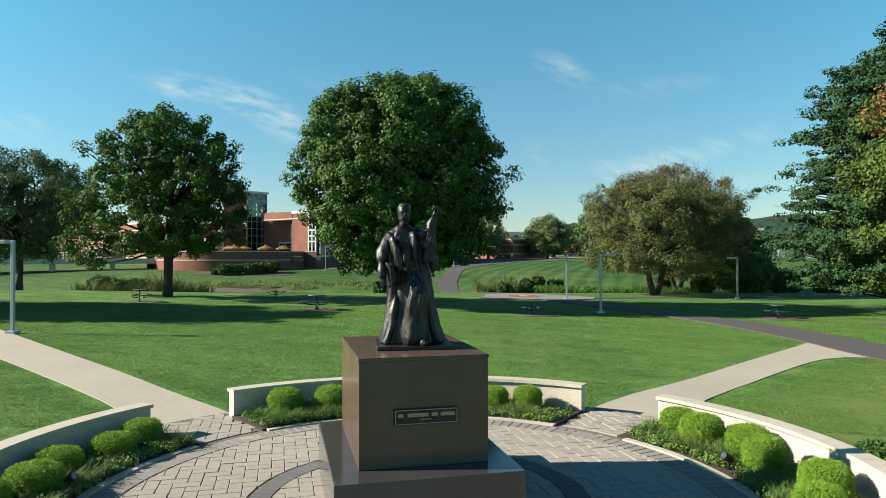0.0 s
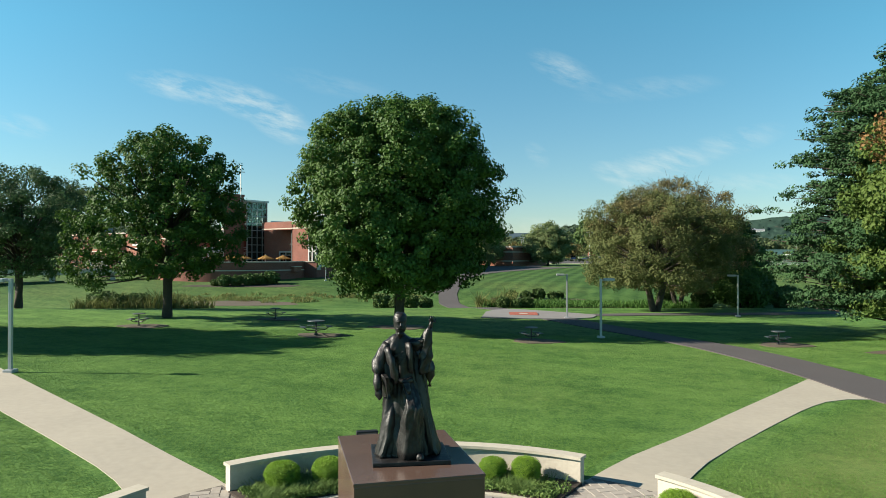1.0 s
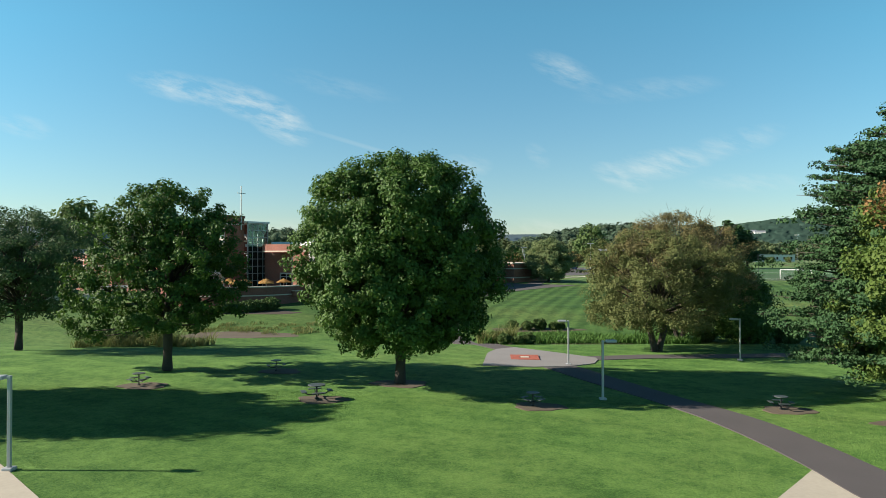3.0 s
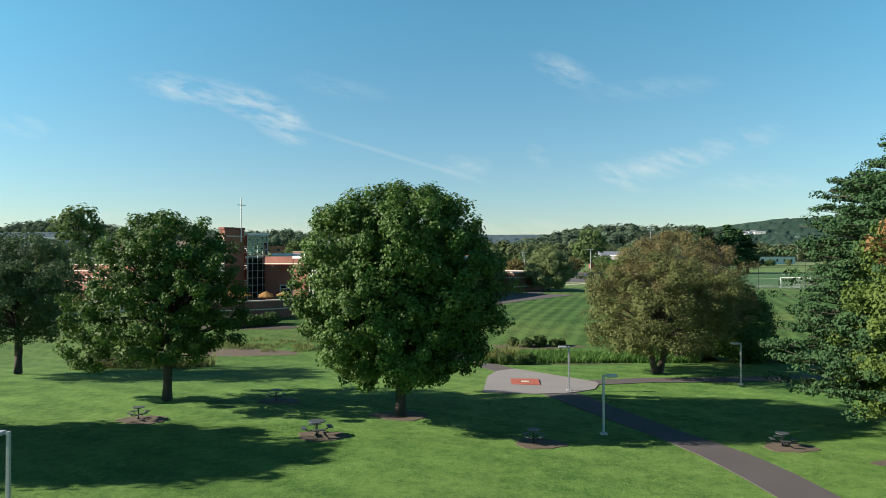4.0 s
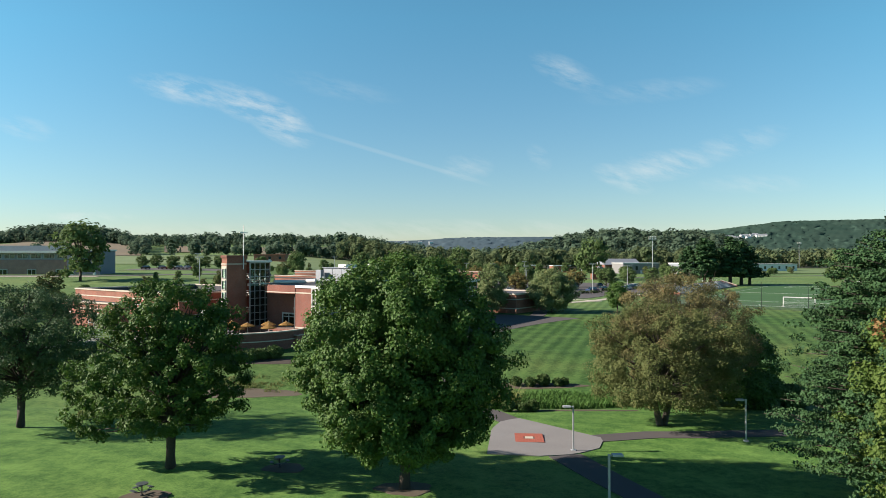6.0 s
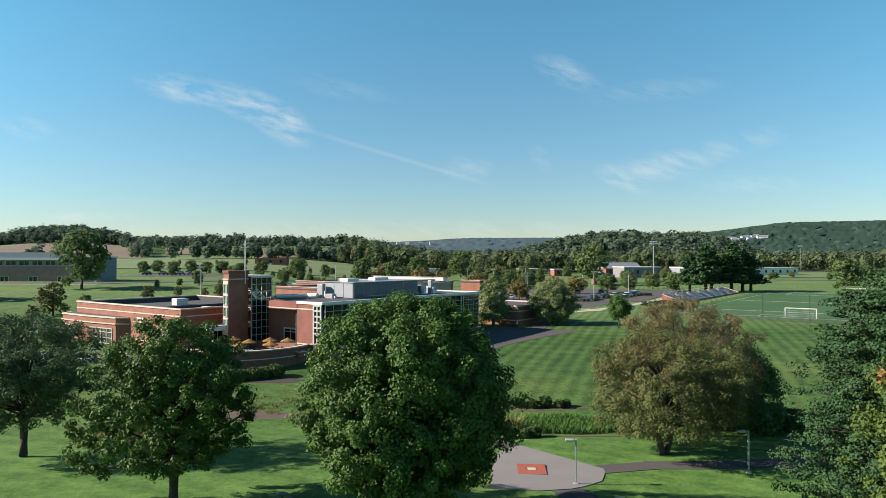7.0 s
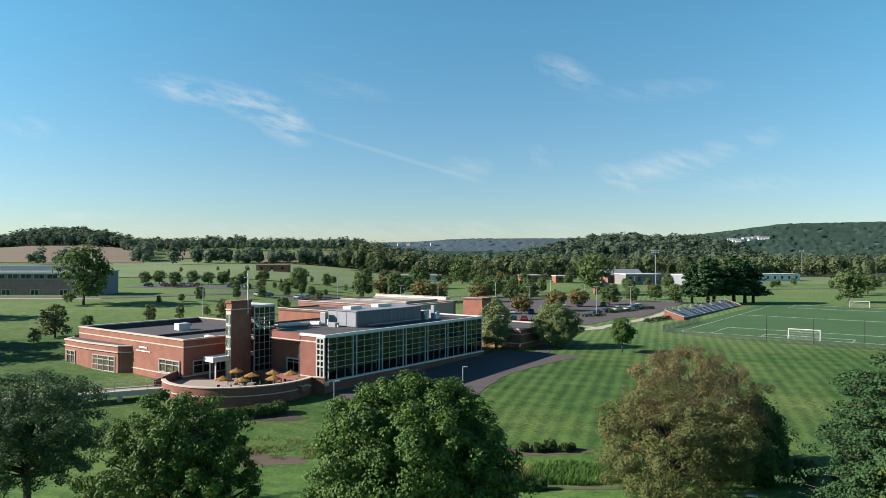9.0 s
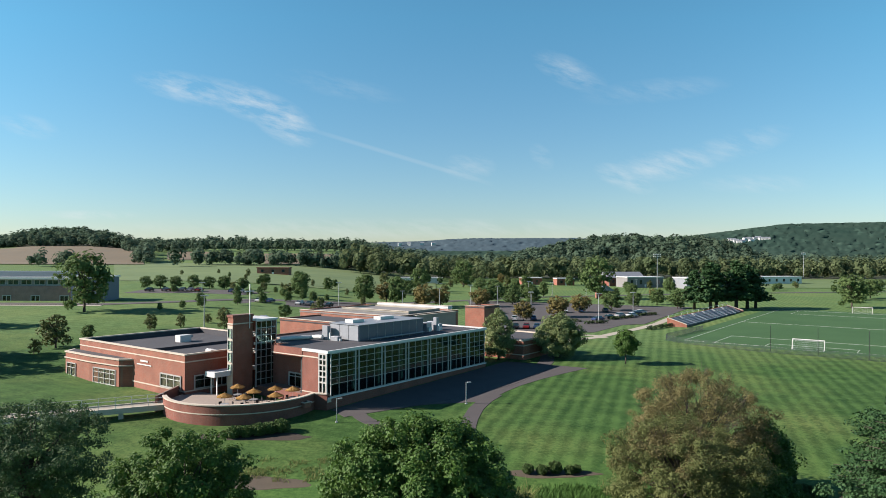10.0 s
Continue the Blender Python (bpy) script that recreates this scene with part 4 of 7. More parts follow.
def window(parent, m, w, h, cols, rows, bar=0.09, edge=0.12, name="window", label="", skip=(), deep=0.10):
    """A window with its frame and its panes; cols and rows are counts or inner positions in metres."""
    win = new(name)
    win.parent, win.matrix_local = parent, m
    if label:
        tagged(win, label)
    xs = [i * w / cols for i in range(cols + 1)] if isinstance(cols, int) else [0, *cols, w]
    zs = [i * h / rows for i in range(rows + 1)] if isinstance(rows, int) else [0, *rows, h]
    bm = bmesh.new()
    for i, x in enumerate(xs):
        t = edge if i in (0, len(xs) - 1) else bar
        x0 = min(max(x - t / 2, 0), w - t)
        box(bm, x0, x0 + t, -deep, 0.02, 0, h)
    for i, z in enumerate(zs):
        t = edge if i in (0, len(zs) - 1) else bar
        z0 = min(max(z - t / 2, 0), h - t)
        box(bm, 0.003, w - 0.003, -deep + 0.006, 0.016, z0, z0 + t)
    part("frame", bm, FRAMEGREY, win)
    meshes = {}
    for i, (x0, x1) in enumerate(zip(xs, xs[1:])):
        for k, (z0, z1) in enumerate(zip(zs, zs[1:])):
            key = (round(x1 - x0, 3), round(z1 - z0, 3))
            if key not in meshes:
                meshes[key] = bpy.data.meshes.new("pane")
                b = boxes((0, x1 - x0, -0.03, -0.015, 0, z1 - z0))
                b.to_mesh(meshes[key]), b.free()
                meshes[key].materials.append(PANE)
            ob = new("pane", meshes[key])
            ob.parent, ob.location = win, (x0, 0, z0)
            ob.visible_shadow = False
    return win


hall = empty("campus_building", BLD, "long red brick building with a glass wing and tower", "building")
# glass wing
# past b 5.2 the wall is set back to imitate the tower's shadow on it
part("wall", boxes((0.0, 39.6, 0.0, 16, -0.5, 3.15), (0.0, 0.3, 1.75, 5.2, 3.15, 9.25), (0.3, 3.2, 4.9, 5.2, 3.15, 9.25), (3.0, 3.3, 5.2, 16.0, 2.6, 9.25), (39.3, 39.6, 0.3, 16, 3.15, 9.25), (0.3, 39.3, 15.7, 16, 3.15, 9.25)), BRICKDARK, hall, "dark red brick plinth and end walls")
part("interior", boxes((0.6, 39.2, 6.0, 6.2, 3.15, 9.2), (0.31, 39.2, 0.35, 6.0, 3.16, 3.30), (0.31, 39.2, 0.8, 6.0, 6.1, 6.35)), INSIDE, hall, "wall and floors painted dark as dim rooms behind the glass")
for k in range(8):
    part("column", boxes((0.8 + k * 5.4, 1.15 + k * 5.4, 1.2, 1.55, 3.3, 9.2)), STONE, hall)
part("roof", boxes((0.0, 39.6, 0.0, 12, 9.25, 9.42), (3.6, 39.6, 12, 16, 9.25, 9.42)), ROOFGREY, hall, "flat grey membrane roof")
part("roof_edge", boxes((-0.12, 39.72, -0.12, 0.25, 9.25, 9.62), (-0.12, 0.25, 0.25, 5.2, 9.25, 9.62), (39.4, 39.72, 0.25, 16, 9.25, 9.62), (-0.12, 39.72, 15.8, 16.1, 9.25, 9.62)), WHITEMETAL, hall, "white metal roof edge")
# added overhang, in dark brick where the tower's shadow would darken the roof edge
part("shade_overhang", boxes((-0.06, 0.25, 5.2, 12.0, 8.35, 9.55), (0.25, 3.0, 5.2, 12.0, 9.0, 9.24)), BRICKDARK, hall, "dark brick overhang added to shade the wall set back below")
part("sill", boxes((-0.08, 39.68, -0.16, 0.0, 3.0, 3.18)), WHITEMETAL, hall)
bay = 39.3 / 7
for k in range(7):
    window(hall, Matrix.Translation((0.15 + k * bay + 0.35, 0, 3.18)), bay - 0.7, 6.07, 3, [1.75, 2.55, 3.35, 4.2, 5.1], 0.07, 0.13, label="tall green tinted glass bay in white frames")
    if k:
        window(hall, Matrix.Translation((0.15 + k * bay - 0.33, 0, 3.18)), 0.66, 6.07, 1, [1.75, 3.35, 5.1], 0.06, 0.10, label="narrow glass strip between bays")
window(hall, at_a(0, 1.75, 3.18), 1.7, 6.07, 2, [2.0, 2.8, 3.6, 4.4, 5.2], 0.20, 0.24, label="corner window in a broad white grid", deep=0.14)
part("corner_base", boxes((-0.1, 0.6, -0.14, 1.8, 2.55, 3.14)), CREAM, hall)
part("band", boxes((-0.06, 0.0, 1.76, 5.2, 8.45, 8.62), (-0.10, -0.06, 5.2, 12.0, 8.45, 8.58)), CREAM, hall, "cream stone band")
part("band", boxes((-0.06, 0.0, 1.76, 5.2, 3.5, 3.65)), CREAM, hall, "cream stone band")
window(hall, at_a(2.97, 11.6, 2.95), 4.6, 2.3, 3, [1.7], 0.10, 0.22, label="white framed terrace window")
# tower and cross
part("tower", boxes((-3.8, -0.3, 16.1, 17.4, 0, 13.6)), BRICKRED, hall, "tall red brick tower fin")
part("tower_cap", boxes((-3.95, -0.2, 16.0, 17.5, 13.6, 13.95)), BRICKDARK, hall)
part("tower_band", boxes((-3.92, -0.25, 16.05, 17.45, 12.55, 12.72)), CREAM, hall)
part("tower_side", boxes((-3.88, -3.8, 16.14, 17.36, 0, 12.4)), CREAM, hall, "cream stair strip beside the tower")
for k in range(4):
    window(hall, at_a(-3.9, 17.2, 10.5 - k * 1.75), 0.9, 1.45, 1, 1, 0.08, 0.10, label="small dark stair window")
cross = part("cross", boxes((-1.06, -0.94, 15.86, 15.98, 11.8, 18.5), bevel=0.01), WHITEMETAL, hall, "tall slim white cross on the tower")
part("arm", boxes((-1.75, -0.25, 15.87, 15.97, 17.35, 17.47), bevel=0.008), WHITEMETAL, cross)
# glazed stair hall
part("lobby_back", boxes((-0.3, 3.6, 20.6, 21.0, 0, 12.9), (3.4, 3.6, 15.3, 20.6, 0, 12.9)), BRICKDARK, hall)
part("lobby_roof", boxes((-0.4, 3.75, 15.1, 21.2, 12.9, 13.15)), WHITEMETAL, hall)
for k in range(3):
    part("landing", boxes((-0.2, 3.4, 18.4, 20.6, 4.9 + 2.6 * k, 5.1 + 2.6 * k)), STONE, hall)
window(hall, Matrix.Translation((-0.3, 15.4, 2.9)), 3.9, 10.0, 4, 9, 0.09, 0.16, label="tall glazed stair hall front")
for k in range(3):
    bm = bmesh.new()
    for s in range(9):
        box(bm, 0.2 + s * 0.3, 0.52 + s * 0.3, 15.9, 17.1, 11.0 - k * 2.6 - s * 0.29, 11.12 - k * 2.6 - s * 0.29)
        box(bm, 0.34 + s * 0.3, 0.38 + s * 0.3, 15.86, 15.90, 11.1 - k * 2.6 - s * 0.29, 12.1 - k * 2.6 - s * 0.29)
    tube(bm, [(0.2, 15.88, 12.1 - k * 2.6), (2.9, 15.88, 9.5 - k * 2.6)], [0.05, 0.05], 6)
    part("stair", bm, WHITEMETAL, hall, "white stair flight behind the glass")
# west wing
part("west_wall", boxes((-8.7, -8.4, 20.8, 53.2, -0.5, 8.1), (-8.4, 0.6, 20.8, 21.1, -0.5, 8.1), (-8.4, 15.0, 52.9, 53.2, -0.5, 8.1), (14.7, 15.0, 21.1, 52.9, -0.5, 8.1)), BRICKRED, hall, "long red brick wing walls")
part("west_roof", boxes((-8.4, 14.7, 21.1, 52.9, 7.1, 7.3)), ROOFGREY, hall, "flat dark grey roof")
part("coping", boxes((-8.82, -8.3, 20.7, 53.3, 8.1, 8.3), (-8.3, 0.8, 20.7, 21.2, 8.1, 8.3), (-8.3, 15.1, 52.8, 53.3, 8.1, 8.3), (14.6, 15.1, 20.7, 52.8, 8.1, 8.3)), CREAM, hall, "pale coping")
part("west_band", boxes((-8.76, -8.7, 20.75, 53.2, 7.05, 7.22), (-8.76, -8.7, 20.75, 37.0, 2.75, 2.92), (-8.76, 0.6, 20.74, 20.8, 7.05, 7.22), (-8.76, 0.6, 20.74, 20.8, 2.75, 2.92)), CREAM, hall, "cream stone band")
part("parapet_lining", boxes((-8.4, -8.36, 21.1, 52.9, 7.3, 8.08), (14.62, 14.7, 21.1, 52.9, 7.3, 8.08), (-8.36, 14.62, 52.8, 52.9, 7.3, 8.08), (-8.36, 0.6, 21.1, 21.16, 7.3, 8.08)), ROOFGREY, hall, "dark roofing turned up the parapets")
part("roof_divider", boxes((-8.3, 14.6, 34.0, 34.3, 7.3, 7.75)), ROOFGREY, hall)
for a, b, sx, sy, sz in ((3.0, 41.0, 2.2, 1.6, 1.2), (-2.0, 25.0, 0.5, 0.5, 0.8), (-3.2, 22.6, 1.0, 1.4, 0.9)):
    unit = part("roof_unit", boxes((a, a + sx, b, b + sy, 7.25, 7.3 + sz), bevel=0.04), WHITEMETAL, hall, "white rooftop fan unit")
    part("hood", boxes((a + 0.2, a + sx + 0.5, b + 0.3, b + sy - 0.3, 7.3 + sz * 0.55, 7.3 + sz * 0.9), bevel=0.03), GREYMETAL, unit)
ring = [(-8.7, 55.2), (-10.9, 53.6), (-10.9, 45.2), (-10.2, 36.8), (-8.7, 35.4)]
def poly_wall(pts, z0, z1):
    bm = bmesh.new()
    lo, hi = [bm.verts.new((*p, z0)) for p in pts], [bm.verts.new((*p, z1)) for p in pts]
    for k in range(len(pts)):
        j = (k + 1) % len(pts)
        bm.faces.new((lo[k], lo[j], hi[j], hi[k]))
    bm.faces.new(hi), bm.faces.new(lo[::-1])
    bmesh.ops.recalc_face_normals(bm, faces=bm.faces)
    return bm
part("bay", poly_wall(ring, -0.5, 6.1), BRICKRED, hall, "low brick bay with faceted front")
grow = [(-8.72, 55.4), (-11.05, 53.7), (-11.05, 45.15), (-10.33, 36.7), (-8.72, 35.2)]
part("bay_coping", poly_wall(grow, 6.1, 6.3), CREAM, hall)
part("bay_roof", poly_wall([(-8.74, 54.8), (-10.5, 53.3), (-10.5, 45.3), (-9.85, 37.2), (-8.74, 36.0)], 6.2, 6.306), ROOFGREY, hall)
part("bay_band", poly_wall([(x * 1.003 - 0.02, y) for x, y in grow], 5.15, 5.3), CREAM, hall)
window(hall, at_a(-10.95, 52.9, 2.2), 3.2, 2.3, 2, [1.5], 0.10, 0.16, label="white framed bay window")
window(hall, at_a(-10.78, 44.0, 1.9) @ pose(0, 0, 0, 0, 0, 4.6), 6.4, 2.6, 4, [1.0, 1.9], 0.09, 0.16, label="wide white framed bay window")
window(hall, at_a(-8.78, 27.2, 2.95), 5.6, 2.1, 3, [1.35], 0.10, 0.18, label="wide white framed window")
window(hall, Matrix.Translation((-7.2, 20.78, 2.95)), 3.4, 2.1, 2, [1.35], 0.10, 0.18, label="white framed window")
part("wall_sign", boxes((-8.80, -8.76, 30.8, 33.0, 6.15, 6.42), (-8.80, -8.76, 29.8, 34.0, 5.62, 5.80)), WHITEMETAL, hall, "two pale lines of lettering as bars")
# entrance canopy and doors
part("canopy", boxes((-6.7, -2.5, 16.4, 18.8, 5.05, 5.8), bevel=0.03), WHITEMETAL, hall, "white metal entrance canopy")
for b in (16.8, 18.2):
    part("canopy_post", boxes((-6.0, -5.85, b, b + 0.2, 2.4, 5.0)), WHITEMETAL, hall)
window(hall, Matrix.Translation((-3.4, 20.76, 2.9)), 3.6, 2.4, 4, [1.9], 0.12, 0.16, name="door", label="glazed double entrance doors")
# roof plant and the rear blocks
# the shade on the long side is put into this dark blue-grey
PLANT_SHADE = mat("shaded_plant_cladding", (0.078, 0.088, 0.116), (0.062, 0.070, 0.095), 0.5, 2.0, 0.3, metal=0.2)
plant = part("roof_plant", boxes((11.2, 27.2, 4.9, 11.4, 9.42, 11.92), bevel=0.05), PLANT_SHADE, hall, "long grey metal rooftop plant housing")
# lighter end panels paint the end that the sun reaches
for k in range(3):
    part("panel", boxes((11.14, 11.2, 5.05 + k * 2.1, 7.05 + k * 2.1, 9.55, 11.8)), GREYMETAL, plant)
for k in range(8):
    part("seam", boxes((11.3 + k * 2.0, 11.36 + k * 2.0, 4.86, 4.9, 9.5, 11.85)), GREYMETAL, plant)
part("cap", boxes((11.05, 27.35, 4.75, 11.55, 11.92, 12.0)), GREYMETAL, plant)
for a, b, sx, sy in ((13.0, 8.0, 2.6, 1.8), (20.0, 8.4, 3.4, 1.6)):
    part("fan_box", boxes((a, a + sx, b, b + sy, 12.0, 12.5), bevel=0.03), WHITEMETAL, plant)
for a, b, sx, sy, sz in ((9.9, 10.6, 0.7, 1.2, 2.2), (9.6, 8.0, 0.9, 1.6, 0.7), (28.6, 5.2, 1.4, 1.6, 1.6), (30.6, 4.6, 0.7, 0.7, 2.4), (31.8, 5.4, 1.6, 1.8, 1.1), (36.0, 9.0, 1.2, 2.0, 1.0)):
    unit = part("roof_unit", boxes((a, a + sx, b, b + sy, 9.4, 9.42 + sz), bevel=0.04), GREYMETAL, hall, "grey metal rooftop unit")
    part("duct", boxes((a + 0.2, a + sx * 0.7, b - 0.4, b + 0.3, 9.45, 9.45 + sz * 0.5), bevel=0.03), WHITEMETAL, unit)
bm = bmesh.new()
for k in range(8):
    tube(bm, [(13 + 1.8 * k, 3.7, 9.42), (13 + 1.8 * k, 3.7, 9.80)], [0.03, 0.03], 6)
tube(bm, [(12.6, 3.7, 9.80), (26.0, 3.7, 9.80)], [0.10, 0.10], 8)
tube(bm, [(14.0, 4.1, 9.65), (24.0, 4.1, 9.65)], [0.07, 0.07], 8)
part("pipe_run", bm, GREYMETAL, hall)
bm = bmesh.new()
tube(bm, [(4.4, 15.4, 9.75), (9.2, 13.4, 9.75), (9.4, 11.2, 9.9)], [0.32, 0.32, 0.32], 10)
part("round_duct", bm, WHITEMETAL, hall, "pale round roof duct")
TANWALL = mat("tan_stucco", (0.300, 0.270, 0.215), (0.250, 0.225, 0.180), 0.9, 3.0, 0.4, 0.1)
for a0, a1, b0, b1, z1, face, cover in ((7.0, 27.0, 16.4, 24, 9.3, BRICKRED, ROOFGREY), (27.0, 38.3, 24, 43, 9.9, BRICKRED, ROOFGREY), (38.5, 60.0, 21, 50, 10.6, BRICKRED, PADCONC), (44.0, 58.0, 20.2, 20.9, 10.4, TANWALL, TANWALL), (46.0, 57.0, 24, 44, 10.95, TANWALL, PADCONC), (60.2, 61.8, 24, 46, 11.3, WHITEMETAL, WHITEMETAL), (40.2, 47.0, 12, 20, 5.0, BRICKDARK, ROOFGREY), (80.0, 87.0, 27, 33, 10.0, BRICKRED, ROOFGREY)):
    part("rear_block", boxes((a0, a1, b0, b1, 0, z1 - 0.5)), face, hall, "rear volume of the building")
    part("rear_roof", boxes((a0 - 0.1, a1 + 0.1, b0 - 0.1, b1 + 0.1, z1 - 0.5, z1 - 0.28)), cover, hall)
    part("rear_parapet", boxes((a0, a0 + 0.3, b0, b1, z1 - 0.28, z1), (a1 - 0.3, a1, b0, b1, z1 - 0.28, z1), (a0 + 0.3, a1 - 0.3, b1 - 0.3, b1, z1 - 0.28, z1), (a0 + 0.3, a1 - 0.3, b0, b0 + 0.3, z1 - 0.28, z1)), face, hall)
    part("rear_coping", boxes((a0 - 0.12, a0 + 0.36, b0 - 0.12, b1 + 0.12, z1, z1 + 0.1), (a0 + 0.36, a1 + 0.12, b0 - 0.12, b0 + 0.36, z1, z1 + 0.1)), CREAM, hall)
annex = empty("brick_annex", BLD @ Matrix.Translation((50.0, -2.0, 0)), "red brick annex behind the leafy trees", "building")
part("wall", boxes((0, 14, 0, 12, 0, 6.2)), BRICKRED, annex)
part("band", boxes((-0.05, 14.05, -0.05, 12.05, 5.2, 5.4), (-0.05, 14.05, -0.05, 12.05, 3.4, 3.6)), CREAM, annex)
part("coping", boxes((-0.15, 14.15, -0.15, 0.3, 6.2, 6.5), (-0.15, 0.3, 0.3, 12.15, 6.2, 6.5), (13.7, 14.15, 0.3, 12.15, 6.2, 6.5), (0.3, 13.7, 11.7, 12.15, 6.2, 6.5)), CREAM, annex)
part("roof", boxes((0.3, 13.7, 0.3, 11.7, 6.1, 6.25)), ROOFGREY, annex)

# ---- terrace with its curved wall ----
TX, TY, TR = -30.0, 97.0, 10.8
terr = empty("terrace", Matrix.Translation((TX, TY, 0)), "raised terrace behind a curved dark brick wall", "terrace")
part("retaining_wall", arc_solid(bmesh.new(), TR - 0.4, TR, 205, 346, 0.0, 3.66), BRICKDARK, terr, "curved red brick retaining wall")
part("coping", arc_solid(bmesh.new(), TR - 0.5, TR + 0.08, 205, 346, 3.66, 3.8), CREAM, terr)
part("band", arc_solid(bmesh.new(), TR, TR + 0.04, 206, 345.5, 2.55, 2.68), CREAM, terr)
bm = bmesh.new()
arc_solid(bm, 0.3, TR - 0.4, 150, 346, 0.5, 2.4)
part("floor", bm, TERRACE, terr, "pale paved terrace floor")
part("end_wall", boxes((-0.95, 0.95, -0.2, 0.2, 0.0, 3.66), m=pose(11.45, -2.85, 0, 0, 0, -15)), BRICKDARK, terr)
part("end_coping", boxes((-0.95, 0.95, -0.28, 0.28, 3.66, 3.8), m=pose(11.45, -2.85, 0, 0, 0, -15)), CREAM, terr)
part("side_wall", boxes((-11.0, -10.7, -4.2, 3.5, 0.4, 3.6)), BRICKDARK, terr)
planter = empty("planter", pose(-21.2, 92.6, 2.4, 0, 0, 143), "low brick planter with a pale cap on the terrace", "planter")
part("body", boxes((-1.7, 1.7, -0.6, 0.6, 0.0, 0.62)), BRICKRED, planter)
part("cap", boxes((-1.78, 1.78, -0.68, -0.42, 0.62, 0.72), (-1.78, 1.78, 0.42, 0.68, 0.62, 0.72), (-1.78, -1.5, -0.42, 0.42, 0.62, 0.72), (1.5, 1.78, -0.42, 0.42, 0.62, 0.72)), CREAM, planter)
part("soil", boxes((-1.5, 1.5, -0.42, 0.42, 0.58, 0.66)), SOIL, planter)
# link walkway with rails
ramp = empty("footbridge", Matrix.Translation((-39.2, 91.0, 0)), "pale concrete walkway with metal railings", "walkway")
ramp.matrix_world = pose(-39.6, 92.4, 0, 0, 0, 207)
part("deck", boxes((0, 24, -1.2, 1.2, 2.35, 2.65), bevel=0.02), CONCRETE, ramp)
part("edge_beam", boxes((0, 24, 1.2, 1.45, 2.1, 2.8)), CREAM, ramp)
part("edge_beam", boxes((0, 24, -1.45, -1.2, 2.1, 2.8)), CREAM, ramp)
for x in (5, 12, 19):
    part("pier", boxes((x, x + 0.6, -1.1, 1.1, -0.6, 2.35)), CREAM, ramp)
for y in (-1.32, 1.32):
    rail = part("railing", tube(bmesh.new(), [(0, y, 3.75), (24, y, 3.75)], [0.03, 0.03], 8), WHITEMETAL, ramp)
    part("lower_rail", tube(bmesh.new(), [(0, y, 3.3), (24, y, 3.3)], [0.02, 0.02], 6), WHITEMETAL, rail)
    for k in range(13):
        part("post", boxes((k * 1.98, k * 1.98 + 0.07, y - 0.035, y + 0.035, 2.8, 3.75)), WHITEMETAL, rail)

CLOTH = mat("golden_canvas", (0.446, 0.259, 0.072), (0.360, 0.202, 0.058), 0.85, 12, 1.5, 0.1, island=0.4)
def umbrella_table(x, y, z, s=1.0):
    top = empty("patio_umbrella", pose(x, y, z, 0, 0, x * 37 % 90), "golden canvas umbrella over a round patio table", "umbrella", "terrace umbrellas")
    part("pole", tube(bmesh.new(), [(0, 0, 0), (0, 0, 2.2)], [0.025, 0.025], 8), WHITEMETAL, top)
    part("base", tube(bmesh.new(), [(0, 0, 0), (0, 0, 0.06), (0, 0, 0.08)], [0.28, 0.26, 0.05], 16), BLACK, top)
    for k in range(8):
        bm = bmesh.new()
        t0, t1 = k * math.pi / 4, (k + 1) * math.pi / 4
        hub = bm.verts.new((0, 0, 2.25))
        a, b = bm.verts.new((1.25 * s * math.cos(t0), 1.25 * s * math.sin(t0), 1.78)), bm.verts.new((1.25 * s * math.cos(t1), 1.25 * s * math.sin(t1), 1.78))
        c, d = bm.verts.new((1.25 * s * math.cos(t0), 1.25 * s * math.sin(t0), 1.66)), bm.verts.new((1.25 * s * math.cos(t1), 1.25 * s * math.sin(t1), 1.66))
        bm.faces.new((hub, a, b)), bm.faces.new((a, c, d, b))
        bmesh.ops.solidify(bm, geom=bm.faces[:], thickness=0.01)
        part("canvas_panel", bm, CLOTH, top)
    part("finial", tube(bmesh.new(), [(0, 0, 2.2), (0, 0, 2.34)], [0.04, 0.01], 8), WHITEMETAL, top)
    table = empty("patio_table", pose(x, y, z), "round pale patio table under an umbrella", "table", "terrace tables")
    part("tabletop", tube(bmesh.new(), [(0, 0, 0.70), (0, 0, 0.74)], [0.6, 0.6], 20), GREYMETAL, table)
    part("leg", tube(bmesh.new(), [(0.12, 0, 0.05), (0.12, 0, 0.70)], [0.04, 0.04], 8), GREYMETAL, table)
    for k in range(4):
        a = k * math.pi / 2 + x
        chair = empty("patio_chair", pose(x + 0.95 * math.cos(a), y + 0.95 * math.sin(a), z, 0, 0, math.degrees(a) - 90), "dark metal patio chair at a table", "chair", "terrace chairs")
        part("seat", boxes((-0.22, 0.22, -0.22, 0.22, 0.42, 0.46), bevel=0.01), BLACK, chair)
        part("backrest", boxes((-0.22, 0.22, 0.20, 0.24, 0.46, 0.88), bevel=0.01), BLACK, chair)
        for lx, ly in ((-0.2, -0.2), (0.2, -0.2), (-0.2, 0.2), (0.2, 0.2)):
            part("leg", boxes((lx - 0.015, lx + 0.015, ly - 0.015, ly + 0.015, 0, 0.42)), BLACK, chair)
for x, y in ((-27.8, 90.2), (-27.6, 94.0), (-25.2, 96.0), (-24.0, 91.6), (-22.6, 95.6), (-30.6, 91.0), (-30.8, 97.2)):
    umbrella_table(x, y - 0.9, 2.4, 0.84)
